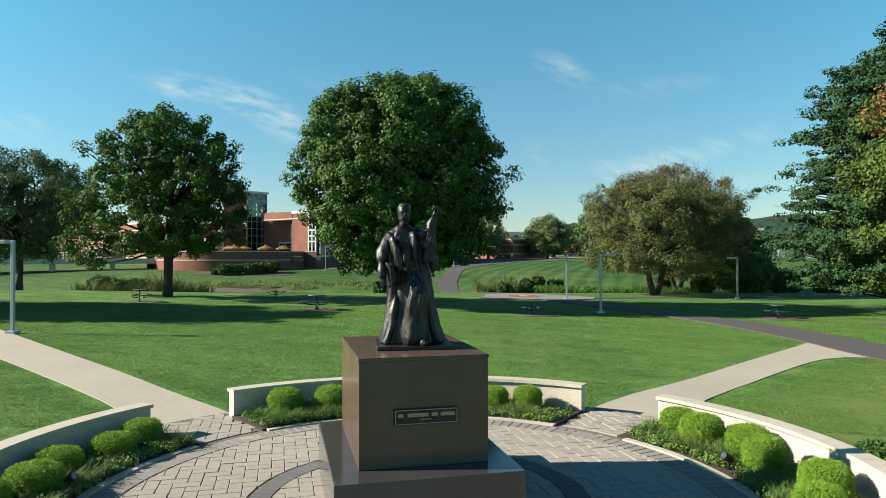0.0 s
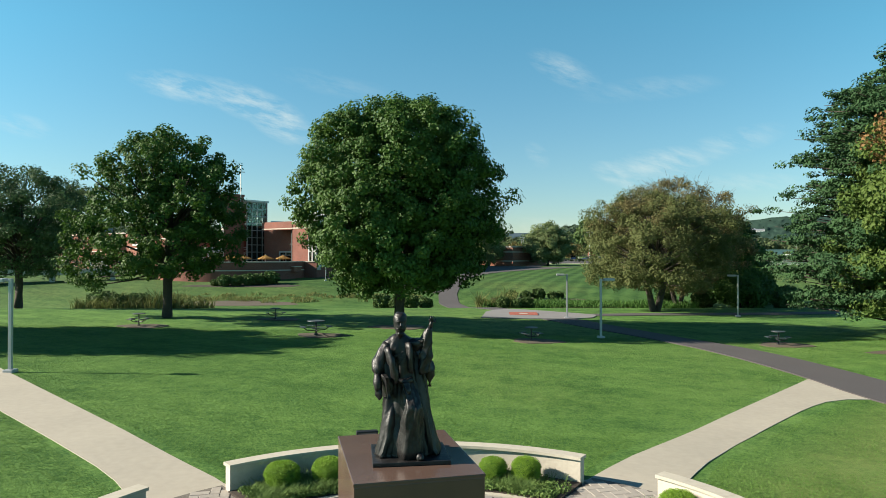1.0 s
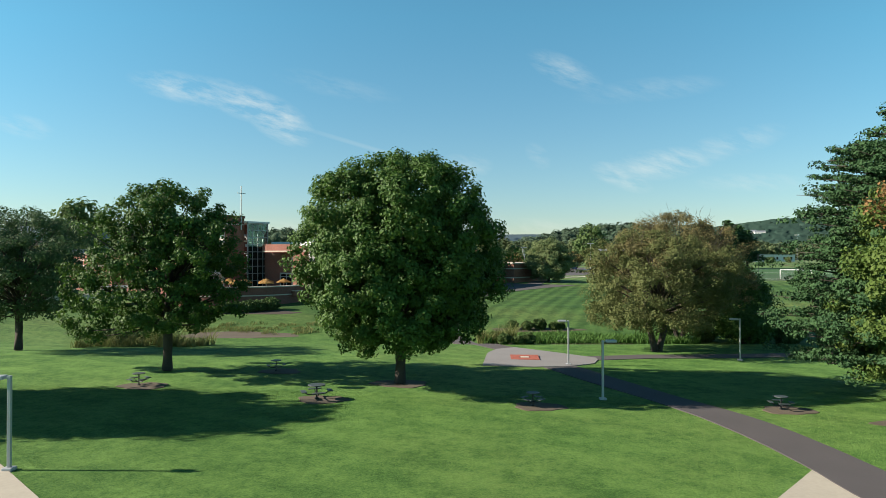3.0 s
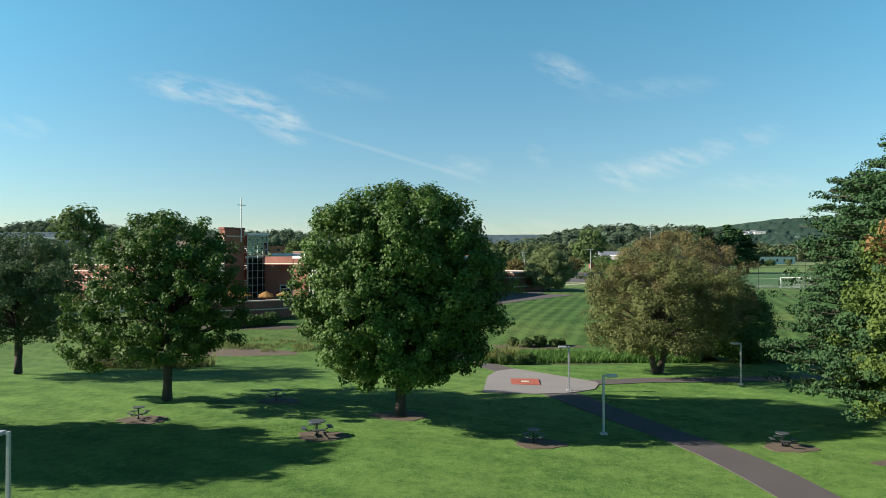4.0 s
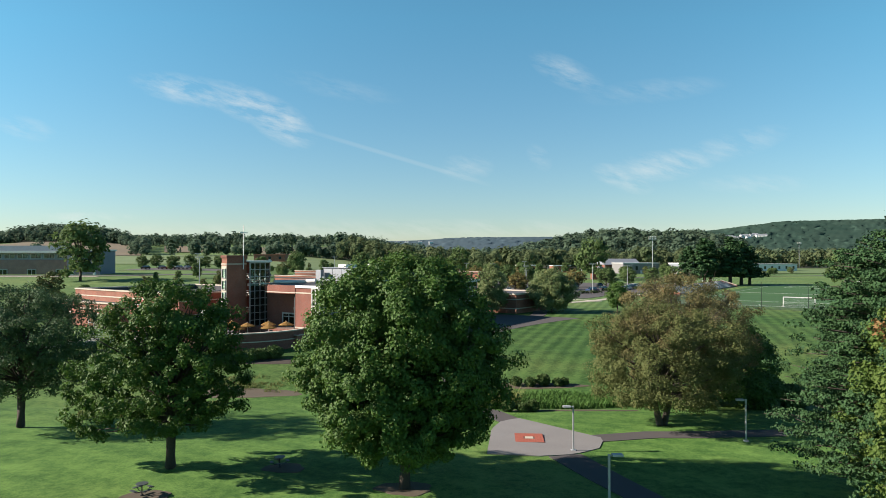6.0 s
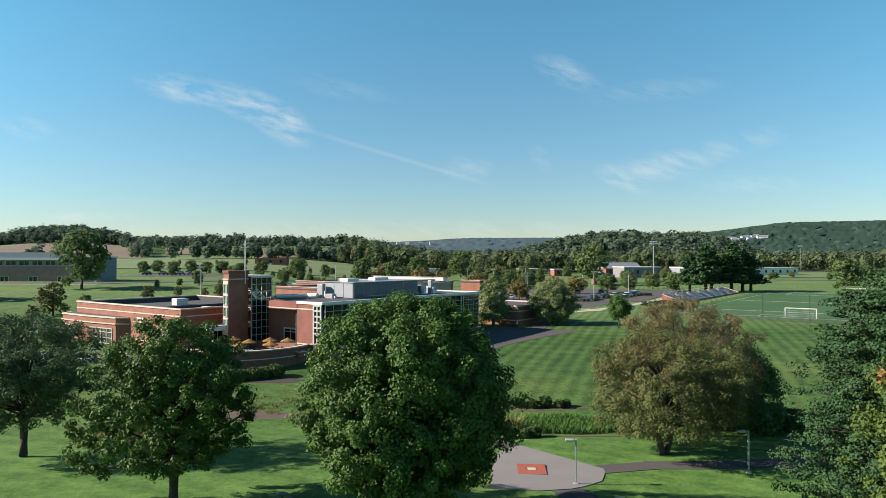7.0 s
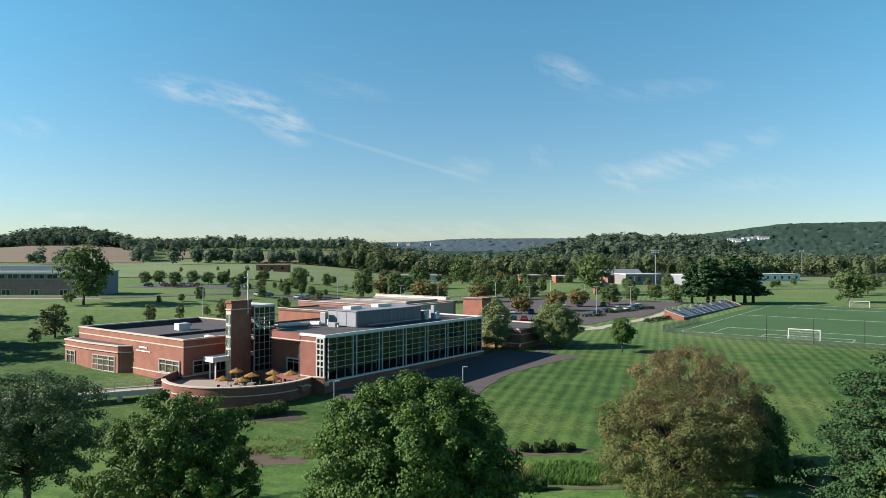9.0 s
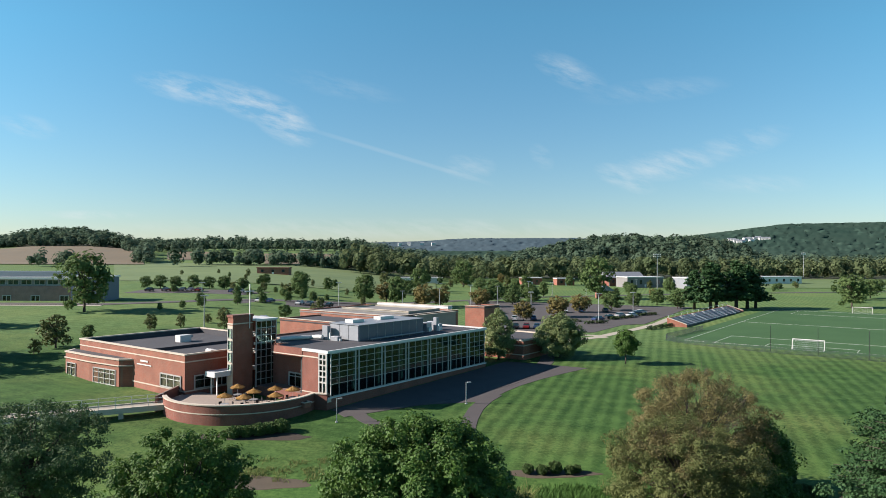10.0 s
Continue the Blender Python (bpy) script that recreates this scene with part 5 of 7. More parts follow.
# ---- trees, nearest first ----
LEAF_BROWN = mat("browning_leaves", (0.108, 0.098, 0.040), (0.172, 0.146, 0.064), 0.75, 1.0, 0.30, island=0.5, translucent=0.2, spec=0.2)
LEAF_ORANGE = mat("orange_leaves", (0.190, 0.100, 0.042), (0.240, 0.145, 0.060), 0.7, 1.0, 0.4, island=0.5, translucent=0.2, spec=0.2)


LEAF_GREY = mat("grey_green_leaves", (0.040, 0.086, 0.036), (0.078, 0.124, 0.052), 0.65, 1.0, 0.35, island=0.5, translucent=0.25, spec=0.2)
LEAF_AIRY = mat("pale_green_leaves", (0.120, 0.170, 0.065), (0.190, 0.225, 0.095), 0.65, 1.0, 0.35, island=0.5, translucent=0.3, spec=0.2)
LEAF_YELLOW = mat("turning_leaves", (0.050, 0.100, 0.020), (0.105, 0.150, 0.034), 0.65, 1.0, 0.35, island=0.5, translucent=0.3, spec=0.2)


def dome(t):
    """Broad rounded crown, widest below the middle."""
    return max(0.05, math.sqrt(max(0.0, 1 - ((t - 0.40) / 0.62) ** 2))) if t > 0.40 else max(0.45, math.sqrt(max(0.0, 1 - ((0.40 - t) / 0.52) ** 2)))


def globe(t):
    """Rounded crown that draws in towards the trunk below."""
    return max(0.08, math.sqrt(max(0.0, 1 - (abs(t - 0.44) / 0.585) ** 2.3))) if t > 0.44 else max(0.42, math.sqrt(max(0.0, 1 - ((0.44 - t) / 0.50) ** 2.2)))


def flat_dome(t):
    return max(0.1, math.sqrt(max(0.0, 1 - ((t - 0.42) / 0.60) ** 2))) if t > 0.42 else max(0.55, 1 - 1.6 * (0.42 - t) ** 2)


tree(-2.5, 38.5, 13.4, 6.15, 2.1, 11, LEAF_MAPLE, "tall round maple tree with dense green leaves", clumps=1150, per=125, size=0.185, cr=0.62, trunk=0.33, shape=globe, shell=0.55)
low_left = [(-5.1 + 1.1 * math.sin(k * 1.7), 0.8 * math.cos(k * 2.3), 1.9 + 0.15 * k) for k in range(30)]
tree(-16.9, 41.2, 11.6, 5.1, 2.6, 12, LEAF_MAPLE, "spreading dark green maple tree with a low side limb", clumps=380, per=115, size=0.19, cr=0.60, shape=globe, extra=low_left, inner=0.1, shell=0.35, limbs=70)
tree(-33.0, 52.2, 11.4, 6.6, 2.6, 13, LEAF_GREY, "open crowned green tree with forked trunk", clumps=420, per=95, size=0.18, cr=0.72, trunk=0.30, shape=globe, inner=0.15, shell=0.35, limbs=70)
tree(-29.6, 29.8, 12.2, 5.4, 2.2, 17, LEAF_MAPLE, "tall green shade tree at the edge of the lawn", clumps=420, per=60, size=0.36, shape=dome)
def twiggy(top, cen, rng, n, label):
    """Bare twigs that stand out of a thinning crown."""
    bm = bmesh.new()
    for k in range(n):
        c = Vector(cen[rng.integers(len(cen))]) + Vector(rng.normal(size=3) * 0.35)
        d = Vector((c.x * 0.12, c.y * 0.12, 0.6)) + Vector(rng.normal(size=3) * 0.18)
        tube(bm, [c - d * 0.6, c + d * 0.75], [0.017, 0.006], 3)
    tagged(part("twig_spray", bm, BARK, top, label), kind="stuff")


crab = tree(17.3, 54.8, 10.1, 7.1, 2.1, 14, LEAF_OLIVE, "broad low crabapple tree with thinning olive leaves", clumps=460, per=150, size=0.145, cr=0.72, stems=2, trunk=0.26, shape=flat_dome, inner=0.1, shell=0.5, limbs=80)
rng = np.random.default_rng(21)
cen = lobes(rng, 110, lambda t: math.sqrt(max(0.02, 1 - t * t)), 6.2, 9.4, 6.0, 0.3)
v, f = leaves(rng, cen, 0.75 * rng.uniform(0.6, 1.15, len(cen)), 120, 0.13)
part("browning_crown", raw("browning_crown", v, f, LEAF_BROWN), None, crab, "brown autumn top of the crown")
twiggy(crab, cen, rng, 240, "bare brown twigs")
brown = tree(22.6, 64.8, 12.9, 7.2, 1.8, 25, LEAF_BROWN, "tall crabapple tree with many stems and browning leaves", clumps=420, per=140, size=0.145, cr=0.75, stems=4, trunk=0.20, shape=dome, inner=0.1, shell=0.5, limbs=80)
cen = lobes(rng, 120, lambda t: math.sqrt(max(0.02, 1 - t * t)), 8.4, 12.6, 6.0, 0.4)
twiggy(brown, cen, rng, 420, "bare brown twigs")
pine(25.6, 37.5, 17.0, 6.8, 15, "tall green pine tree with layered boughs", low=1.7, tiers=30, boughs=17, full=3.0, per=64, size=0.17)
orange = tree(25.6, 32.5, 13.2, 6.1, 0.9, 16, LEAF_YELLOW, "yellow green tree with an orange patch", clumps=620, per=85, size=0.19, cr=0.66, shape=dome)
cen = [(-4.3 + 0.6 * math.sin(k * 2.1), -1.0 + 1.2 * math.cos(k * 1.3), 9.4 + 0.13 * k) for k in range(12)]
v, f = leaves(np.random.default_rng(22), np.array(cen), np.full(12, 0.6), 110, 0.18)
part("orange_leaves", raw("orange_leaves", v, f, LEAF_ORANGE), None, orange, "orange autumn leaves")
tree(21.2, 136.2, 9.4, 5.4, 0.8, 18, LEAF_AIRY, "round green tree beside the brick annex", clumps=190, per=100, size=0.30, cr=1.0)
tree(9.0, 133.5, 10.4, 3.6, 0.8, 19, LEAF_AIRY, "green tree against the brick annex", clumps=120, per=90, size=0.30, cr=0.9)
tree(32.7, 129.0, 7.0, 2.6, 2.0, 20, LEAF_MAPLE, "small round tree on the striped lawn", clumps=80, per=70, size=0.3, cr=0.7, trunk=0.12)
tree(30.0, 68.0, 7.6, 3.3, 0.8, 23, LEAF_MAPLE, "dark leafy tree behind the crabapple", clumps=160, per=100, size=0.26)
tree(28.0, 63.0, 4.4, 3.2, 0.5, 24, LEAF_MAPLE, "dark leafy tree behind the crabapple", clumps=120, per=100, size=0.26)


# ---- shrubs and creek plants ----
LEAF_SHRUB = mat("shrub_leaves", (0.056, 0.110, 0.032), (0.105, 0.150, 0.052), 0.7, 2.0, 0.6, island=0.5, translucent=0.15, spec=0.2)
REED = mat("reeds", (0.120, 0.160, 0.044), (0.190, 0.190, 0.080), 0.85, 2.0, 0.5, island=0.5, translucent=0.2, spec=0.15)
SEDGE = mat("sedge", (0.049, 0.123, 0.025), (0.082, 0.164, 0.041), 0.8, 2.0, 0.5, island=0.5, translucent=0.2, spec=0.15)
def shrub(x, y, r, h, seed, label="rounded green shrub in a mulch bed", material=None, group=""):
    b = bush(x, y, gz(x, y) + 0.02, r, h, seed, label, material or LEAF_SHRUB, name="shrub", group=group, size=0.16, n=1000, lump=0.14)
    return b
base_shrub = shrub(-26.8, 82.2, 0.9, 1.35, 50, "rounded green shrub below the terrace wall", group="terrace shrubs")
base_small = shrub(7.4, 72.4, 0.58, 0.95, 51, "small rounded shrub beside the creek", group="creek shrubs")
for k, (x, y, s) in enumerate(((-25.4, 82.6, 0.95), (-24.1, 83.1, 1.05), (-22.9, 83.6, 1.0), (-21.6, 84.2, 1.15), (-28.0, 82.3, 0.6),)):
    c = copy_thing(base_shrub, pose(x, y, gz(x, y), 0, 0, 70 * k))
    c.matrix_world = pose(x, y, gz(x, y), 0, 0, 70 * k) @ Matrix.Diagonal((s, s, s, 1))
for k, (x, y, s) in enumerate(((8.9, 72.2, 1.0), (10.3, 72.6, 1.2), (11.8, 72.3, 0.9), (12.6, 72.7, 0.8), (5.4, 60.2, 1.0), (6.6, 60.0, 0.8), (7.6, 60.6, 1.0), (-3.0, 62.0, 1.3), (-4.4, 63.0, 1.1), (-1.6, 63.2, 1.1), (-5.8, 64.2, 1.5), (25.5, 66, 1.8), (29, 64.5, 2.0), (32.5, 63.5, 2.2), (36, 62.8, 2.0), (40, 62.5, 2.3), (44.5, 61, 2.2), (33, 70, 2.0), (22.5, 68, 1.6), (49, 60, 2.4))):
    m = pose(x, y, gz(x, y), 0, 0, 83 * k)
    c = copy_thing(base_small, m)
    c.matrix_world = m @ Matrix.Diagonal((s, s, s, 1))
def strip(rng, n, x0, x1, y0, y1, ragged=2.2):
    """Random land points in a band with a ragged outline."""
    x, y = rng.uniform(x0, x1, n), rng.uniform(y0, y1, n)
    mid, half = (y0 + y1) / 2, (y1 - y0) / 2
    k = np.abs(y - mid) < half * (0.7 + 0.3 * np.sin(x / ragged) * np.cos(x / 5.1))
    return np.stack([x[k], y[k], ground(x[k], y[k]) - 0.02], -1)
rng = np.random.default_rng(31)
tagged(blades(rng, strip(rng, 9000, 3.5, 24, 61.5, 69.5), 0.75, 0.09, SEDGE, "creek_sedge", 0.35), "bright green sedge along the creek", "plants", kind="stuff")
def tufts(name, pts, tall, wide, material, label, gap=-0.05, grain=0.45):
    """Grass that grows in clumps of uneven height, with gaps between them."""
    lift = np.array([noise.noise((x * grain, y * grain, 4.0)) + 0.4 * noise.noise((x * 1.9, y * 1.9, 8.0)) for x, y, z in pts])
    pts, lift = pts[lift > gap], lift[lift > gap]
    return tagged(blades(rng, pts, tall * (0.45 + 1.3 * (lift - gap)), wide, material, name, 0.45), label, "plants", kind="stuff")
tufts("creek_reeds", strip(rng, 9000, -34, -1.5, 69.5, 77.0), 0.42, 0.07, REED, "yellow green reeds along the creek")
tufts("tall_reeds", strip(rng, 5200, -31.0, -20.5, 55.8, 61.4, 1.3), 1.25, 0.055, REED, "tall pale reeds by the creek", -0.1, 0.7)
for k, (x, y, r, h) in enumerate(((-30.6, 60.2, 1.3, 1.5), (-28.9, 59.6, 1.0, 1.2), (-27.6, 60.6, 1.2, 1.3), (-25.2, 60.4, 0.8, 0.9))):
    shrub(x, y, r, h, 210 + k, "ragged green shrub among the creek reeds", group="creek shrubs")
tufts("pampas_clump", strip(rng, 2200, 3.2, 6.6, 62.0, 65.8), 1.5, 0.06, REED, "tall pale grass clump by the path", -0.15, 0.8)
def patch(name, x, y, rx, ry, material, label, lift=0.035, seed=0, n=40):
    """A flat bed with an uneven rim, laid on the land."""
    bm = bmesh.new()
    rows = []
    for q in (0.0, 0.35, 0.7, 0.92, 1.0):
        row = []
        for k in range(n):
            t = 2 * math.pi * k / n
            w = 1 + 0.10 * math.sin(3 * t + seed) + 0.06 * math.sin(7 * t + 2 * seed)
            px, py = x + q * rx * w * math.cos(t), y + q * ry * w * math.sin(t)
            row.append(bm.verts.new((px, py, gz(px, py) + (lift if q < 1 else -0.05))))
        rows.append(row)
    for a, b in zip(rows, rows[1:]):
        for k in range(n):
            bm.faces.new((a[k], a[(k + 1) % n], b[(k + 1) % n], b[k]))
    bmesh.ops.remove_doubles(bm, verts=bm.verts, dist=0.0005)
    bmesh.ops.recalc_face_normals(bm, faces=bm.faces)
    return tagged(link(name, bm, material), label, "bed", kind="structure")
MUD = mat("bare_earth", (0.085, 0.064, 0.042), (0.058, 0.046, 0.030), 0.95, 6.0, 0.5, 0.5)
patch("creek_bed", 9.8, 72.3, 5.2, 1.1, MUD, "brown mulch bed with small shrubs", seed=1)
patch("creek_mud", -21.5, 69.6, 6.5, 1.9, MUD, "bare brown earth in the dry creek", seed=2)
patch("creek_soil", 11.5, 61.0, 6.0, 0.5, MUD, "thin strip of bare earth beside the sedge", seed=3)
patch("terrace_bed", -24.5, 82.6, 7.5, 1.4, SOIL, "dark mulch bed below the terrace", seed=4)
patch("tree_ring", -2.5, 38.5, 1.7, 1.2, MUD, "bare worn earth round the maple trunk", 0.03, seed=5)
patch("bare_lawn", 24.0, 30.5, 4.5, 1.6, MUD, "worn reddish earth under the tree", 0.02, seed=6)

# ---- lamps ----
def lamp(x, y, turn, h=3.1):
    top = empty("path_lamp", pose(x, y, gz(x, y), 0, 0, turn), "pale grey path lamp post with a flat head", "lamp", "path lamps")
    part("base", boxes((-0.17, 0.17, -0.17, 0.17, -0.1, 0.10), bevel=0.03), POLE, top, "square base cover")
    part("pole", boxes((-0.055, 0.055, -0.055, 0.055, 0.1, h), bevel=0.012), POLE, top)
    part("arm", boxes((0.055, 0.30, -0.035, 0.035, h - 0.10, h - 0.04), bevel=0.008), POLE, top)
    head = part("head", boxes((0.16, 0.72, -0.17, 0.17, h - 0.12, h + 0.01), bevel=0.03), POLE, top, "flat box lamp head")
    part("lens", boxes((0.22, 0.66, -0.13, 0.13, h - 0.128, h - 0.12)), LENS, head)
    return top
post = lamp(-14.3, 22.3, 180)
for x, y, turn in ((8.3, 35.3, 5), (8.65, 46.9, 175), (21.9, 49.9, 175), (-15.4, 88.0, 20), (1.6, 97.7, 20), (36.5, 56.5, 180), (-9.5, 75.5, 0)):
    copy_thing(post, pose(x, y, gz(x, y), 0, 0, turn))

# ---- picnic tables ----
TABLE = mat("green_grey_coating", (0.043, 0.054, 0.052), (0.029, 0.036, 0.035), 0.55, 20, 2.0, 0.1)
SMALL = Matrix.Diagonal((0.74, 0.74, 0.92, 1))
def picnic_table(x, y, turn):
    top = empty("picnic_table", pose(x, y, gz(x, y) + 0.03, 0, 0, turn) @ SMALL, "round dark metal picnic table with attached seats", "table", "picnic tables")
    part("tabletop", tube(bmesh.new(), [(0, 0, 0.73), (0, 0, 0.75), (0, 0, 0.775)], [0.58, 0.60, 0.59], 24), TABLE, top)
    part("pedestal", tube(bmesh.new(), [(0, 0, -0.05), (0, 0, 0.06), (0, 0, 0.08), (0, 0, 0.74)], [0.16, 0.15, 0.06, 0.055], 12), BLACK, top)
    for k in range(4):
        a = k * math.pi / 2
        c, s = math.cos(a), math.sin(a)
        part("arm", tube(bmesh.new(), [(0.05 * c, 0.05 * s, 0.24), (0.6 * c, 0.6 * s, 0.26), (0.86 * c, 0.86 * s, 0.40)], [0.03, 0.03, 0.03], 6), BLACK, top)
        bm = bmesh.new()
        box(bm, -0.17, 0.17, -0.44, 0.44, 0.41, 0.45, m=pose(0.88 * c, 0.88 * s, 0, 0, 0, math.degrees(a)), bevel=0.012)
        part("seat", bm, TABLE, top)
    return top
made = None
for k, (x, y) in enumerate(((-6.4, 34.0), (4.4, 33.4), (16.7, 33.5), (-10.4, 41.8), (-16.5, 36.5))):
    if made is None:
        made = picnic_table(x, y, 20)
    else:
        copy_thing(made, pose(x, y, gz(x, y) + 0.03, 0, 0, 20 + 31 * k) @ SMALL)
    patch("table_pad", x + 0.3, y - 0.1, 1.35, 1.0, MUD, "worn bare earth under a picnic table", 0.03, seed=7 + k, n=28)
# brick inset in the pad
inset = link("brick_inset", boxes((-1.05, 1.05, -1.2, 1.2, -0.08, 0.03)), mat("inset_mortar", (0.144, 0.072, 0.058), None, 0.95, 20, 2))
PADX, PADY = 6.0, 50.1
inset.matrix_world = pose(PADX, PADY, gz(PADX, PADY) + 0.055, 0, 0, -4)
tagged(inset, "red brick rectangle set in the concrete pad", "paving", kind="structure")
INSETBRICK = mat("inset_brick", (0.302, 0.076, 0.047), (0.238, 0.058, 0.036), 0.9, 20, 2, 0.2, obj=0.6)
bm = bmesh.new()
prism(bm, [(0, 0), (0.205, 0), (0.205, 0.095), (0, 0.095)], 0, 0.04)
bm.to_mesh(brick_me := bpy.data.meshes.new("brick"))
bm.free()
brick_me.materials.append(INSETBRICK)
for j in range(24):
    for i in range(10):
        x0 = -1.04 + i * 0.208 + (0.0 if j % 2 else -0.0)
        if abs(x0 + 0.1) < 0.32 and 9 <= j <= 14:
            continue
        ob = new("brick", brick_me)
        ob.parent, ob.location = inset, (x0, -1.19 + j * 0.099, 0.0)
part("tablet", boxes((-0.30, 0.30, -0.28, 0.28, 0.0, 0.05), bevel=0.008), WALLCAP, inset, "pale stone tablet")
# ---- sports field behind the lawn ----
LINE = mat("field_paint", (0.533, 0.547, 0.518), (0.446, 0.475, 0.418), 0.9, 6, 0.6)
TURF = mat("field_turf", (0.038, 0.088, 0.036), (0.054, 0.112, 0.046), 0.9, 3.0, 0.08, 0.3, spec=0.12)
def field_strip(name, p, q, w, material, label, lift, step=6.0):
    (a0, b0), (a1, b1) = p, q
    d = Vector((a1 - a0, b1 - b0)).normalized()
    nx, ny = -d.y * w / 2, d.x * w / 2
    lefts, rights = [plan(a0 + nx, b0 + ny)[:2], plan(a1 + nx, b1 + ny)[:2]], [plan(a0 - nx, b0 - ny)[:2], plan(a1 - nx, b1 - ny)[:2]]
    return tagged(ribbon(name, lefts, rights, material, lift, 0.1, step), label, "field", kind="structure")
field_strip("sports_turf", (98, -44), (222, -44), 62, TURF, "green soccer field turf", 0.03, 4.0)
F0, F1, FB0, FB1 = 101.5, 216.0, -71.0, -17.0
for p, q in (((F0, FB0), (F0, FB1)), ((F1, FB0), (F1, FB1)), ((F0, FB1), (F1, FB1)), ((F0, FB0), (F1, FB0)), (((F0 + F1) / 2, FB0), ((F0 + F1) / 2, FB1)),
             ((F0 + 16.5, -64), (F0 + 16.5, -24)), ((F0, -24), (F0 + 16.5, -24)), ((F0, -64), (F0 + 16.5, -64)), ((F0 + 5.5, -53), (F0 + 5.5, -35)), ((F0, -35), (F0 + 5.5, -35)), ((F0, -53), (F0 + 5.5, -53)),
             ((F1 - 16.5, -64), (F1 - 16.5, -24)), ((F1, -24), (F1 - 16.5, -24))):
    field_strip("field_line", p, q, 0.11, LINE, "white painted field line", 0.05)
NET = mat("white_net", (0.432, 0.446, 0.446), (0.360, 0.374, 0.374), 0.9, 10, 1)
def goal(a, b, sign):
    m = BLD @ Matrix.Translation((a, b, 0))
    m.translation.z = gz(m.translation.x, m.translation.y) + 0.03
    top = empty("soccer_goal", m @ Matrix.Diagonal((0.85, 0.85, 0.9, 1)), "white soccer goal with a net", "goal", "soccer goals")
    for y in (-3.66, 3.66):
        part("post", tube(bmesh.new(), [(0, y, 0), (0, y, 2.44)], [0.09, 0.09], 10), WHITEMETAL, top)
    part("crossbar", tube(bmesh.new(), [(0, -3.72, 2.44), (0, 3.72, 2.44)], [0.09, 0.09], 10), WHITEMETAL, top)
    back = -1.8 * sign
    for y in (-3.66, 3.66):
        part("stay", tube(bmesh.new(), [(0, y, 2.44), (back * 0.5, y, 2.3), (back, y, 0.03), (0, y, 0.03)], [0.04] * 4, 6), WHITEMETAL, top)
    bm = bmesh.new()
    for k in range(31):
        y = -3.66 + k * 0.244
        tube(bm, [(0, y, 2.44), (back * 0.5, y, 2.3), (back, y, 0.03)], [0.012] * 3, 3)
    for k in range(11):
        t = k / 10
        p = (back * 0.5 * min(1, t * 2) + back * 0.5 * max(0, t * 2 - 1), 2.44 - 0.14 * min(1, t * 2) - 2.27 * max(0, t * 2 - 1))
        tube(bm, [(p[0], -3.66, p[1]), (p[0], 3.66, p[1])], [0.012] * 2, 3)
    part("net", bm, NET, top)
goal(101.0, -44.0, 1)
goal(216.6, -44.0, -1)
# fence round the near end
FENCE = mat("dark_green_wire", (0.032, 0.054, 0.040), (0.025, 0.040, 0.030), 0.6, 8, 1)
fence = empty("wire_fence", Matrix.Identity(4), "dark green wire fence round the field", "fence")
fpts = [(128, -14), (112, -13.2), (103, -12.5), (98.8, -13.5), (95.5, -18), (93.0, -26), (91.5, -34), (91, -50), (91, -66), (91, -82), (91, -98)]
run = []
for p, q in zip(fpts, fpts[1:]):
    n = max(1, round(math.dist(p, q) / 2.8))
    run += [tuple(np.add(p, np.subtract(q, p) * k / n)) for k in range(n)]
wires = bmesh.new()
for p, q in zip(run, run[1:]):
    x, y, z = plan(*p)
    x1, y1, z1 = plan(*q)
    part("post", tube(bmesh.new(), [(x, y, z - 0.2), (x, y, z + 1.35)], [0.035, 0.035], 6), FENCE, fence)
    for h in (0.06, 0.3, 0.55, 0.8, 1.05, 1.3):
        tube(wires, [(x, y, z + h), (x1, y1, z1 + h)], [0.028, 0.028], 3)
    for k in range(14):
        t = k / 14
        w = Vector((x, y, z + 0.05)).lerp(Vector((x1, y1, z1 + 0.05)), t)
        tube(wires, [w, w + Vector((0, 0, 1.27))], [0.022, 0.022], 3)
tagged(part("wire_mesh", wires, FENCE, fence), kind="stuff")
for k in range(8):
    x, y, z = plan(92.5, -38 - k * 9.0)
    net = empty("net_pole", Matrix.Translation((x, y, z)), "tall dark pole behind the goal", "pole", "net poles")
    part("pole", tube(bmesh.new(), [(0, 0, -0.2), (0, 0, 5.6)], [0.07, 0.05], 8), BLACK, net)
    part("cap", tube(bmesh.new(), [(0, 0, 5.6), (0, 0, 5.68)], [0.07, 0.04], 8), BLACK, net)
# bleachers
SEATBLUE = mat("bleacher_seats", (0.30, 0.33, 0.38), (0.24, 0.27, 0.32), 0.5, 4, 0.5)
bl = empty("bleachers", BLD @ Matrix.Translation((131.4, -8.6, 0)), "long metal bleachers between low brick walls", "bleachers")
bz, BLEN = 2.7, 66.0
for k in range(7):
    y0, z0 = 0.45 + k * 0.70, bz + 0.25 + k * 0.27
    part("bench", boxes((0.4, BLEN, y0, y0 + 0.30, z0 + 0.36, z0 + 0.41)), SEATBLUE, bl)
    part("tread", boxes((0.4, BLEN, y0 + 0.28, y0 + 0.72, z0, z0 + 0.05)), SEATBLUE, bl)
    part("riser", boxes((0.4, BLEN, y0 + 0.71, y0 + 0.75, z0 - 0.2, z0 + 0.27)), GREYMETAL, bl)
    for j in range(5):
        part("aisle_step", boxes((10 + j * 11.5, 11.3 + j * 11.5, y0 + 0.0, y0 + 0.72, z0 + 0.05, z0 + 0.42)), WHITEMETAL, bl)
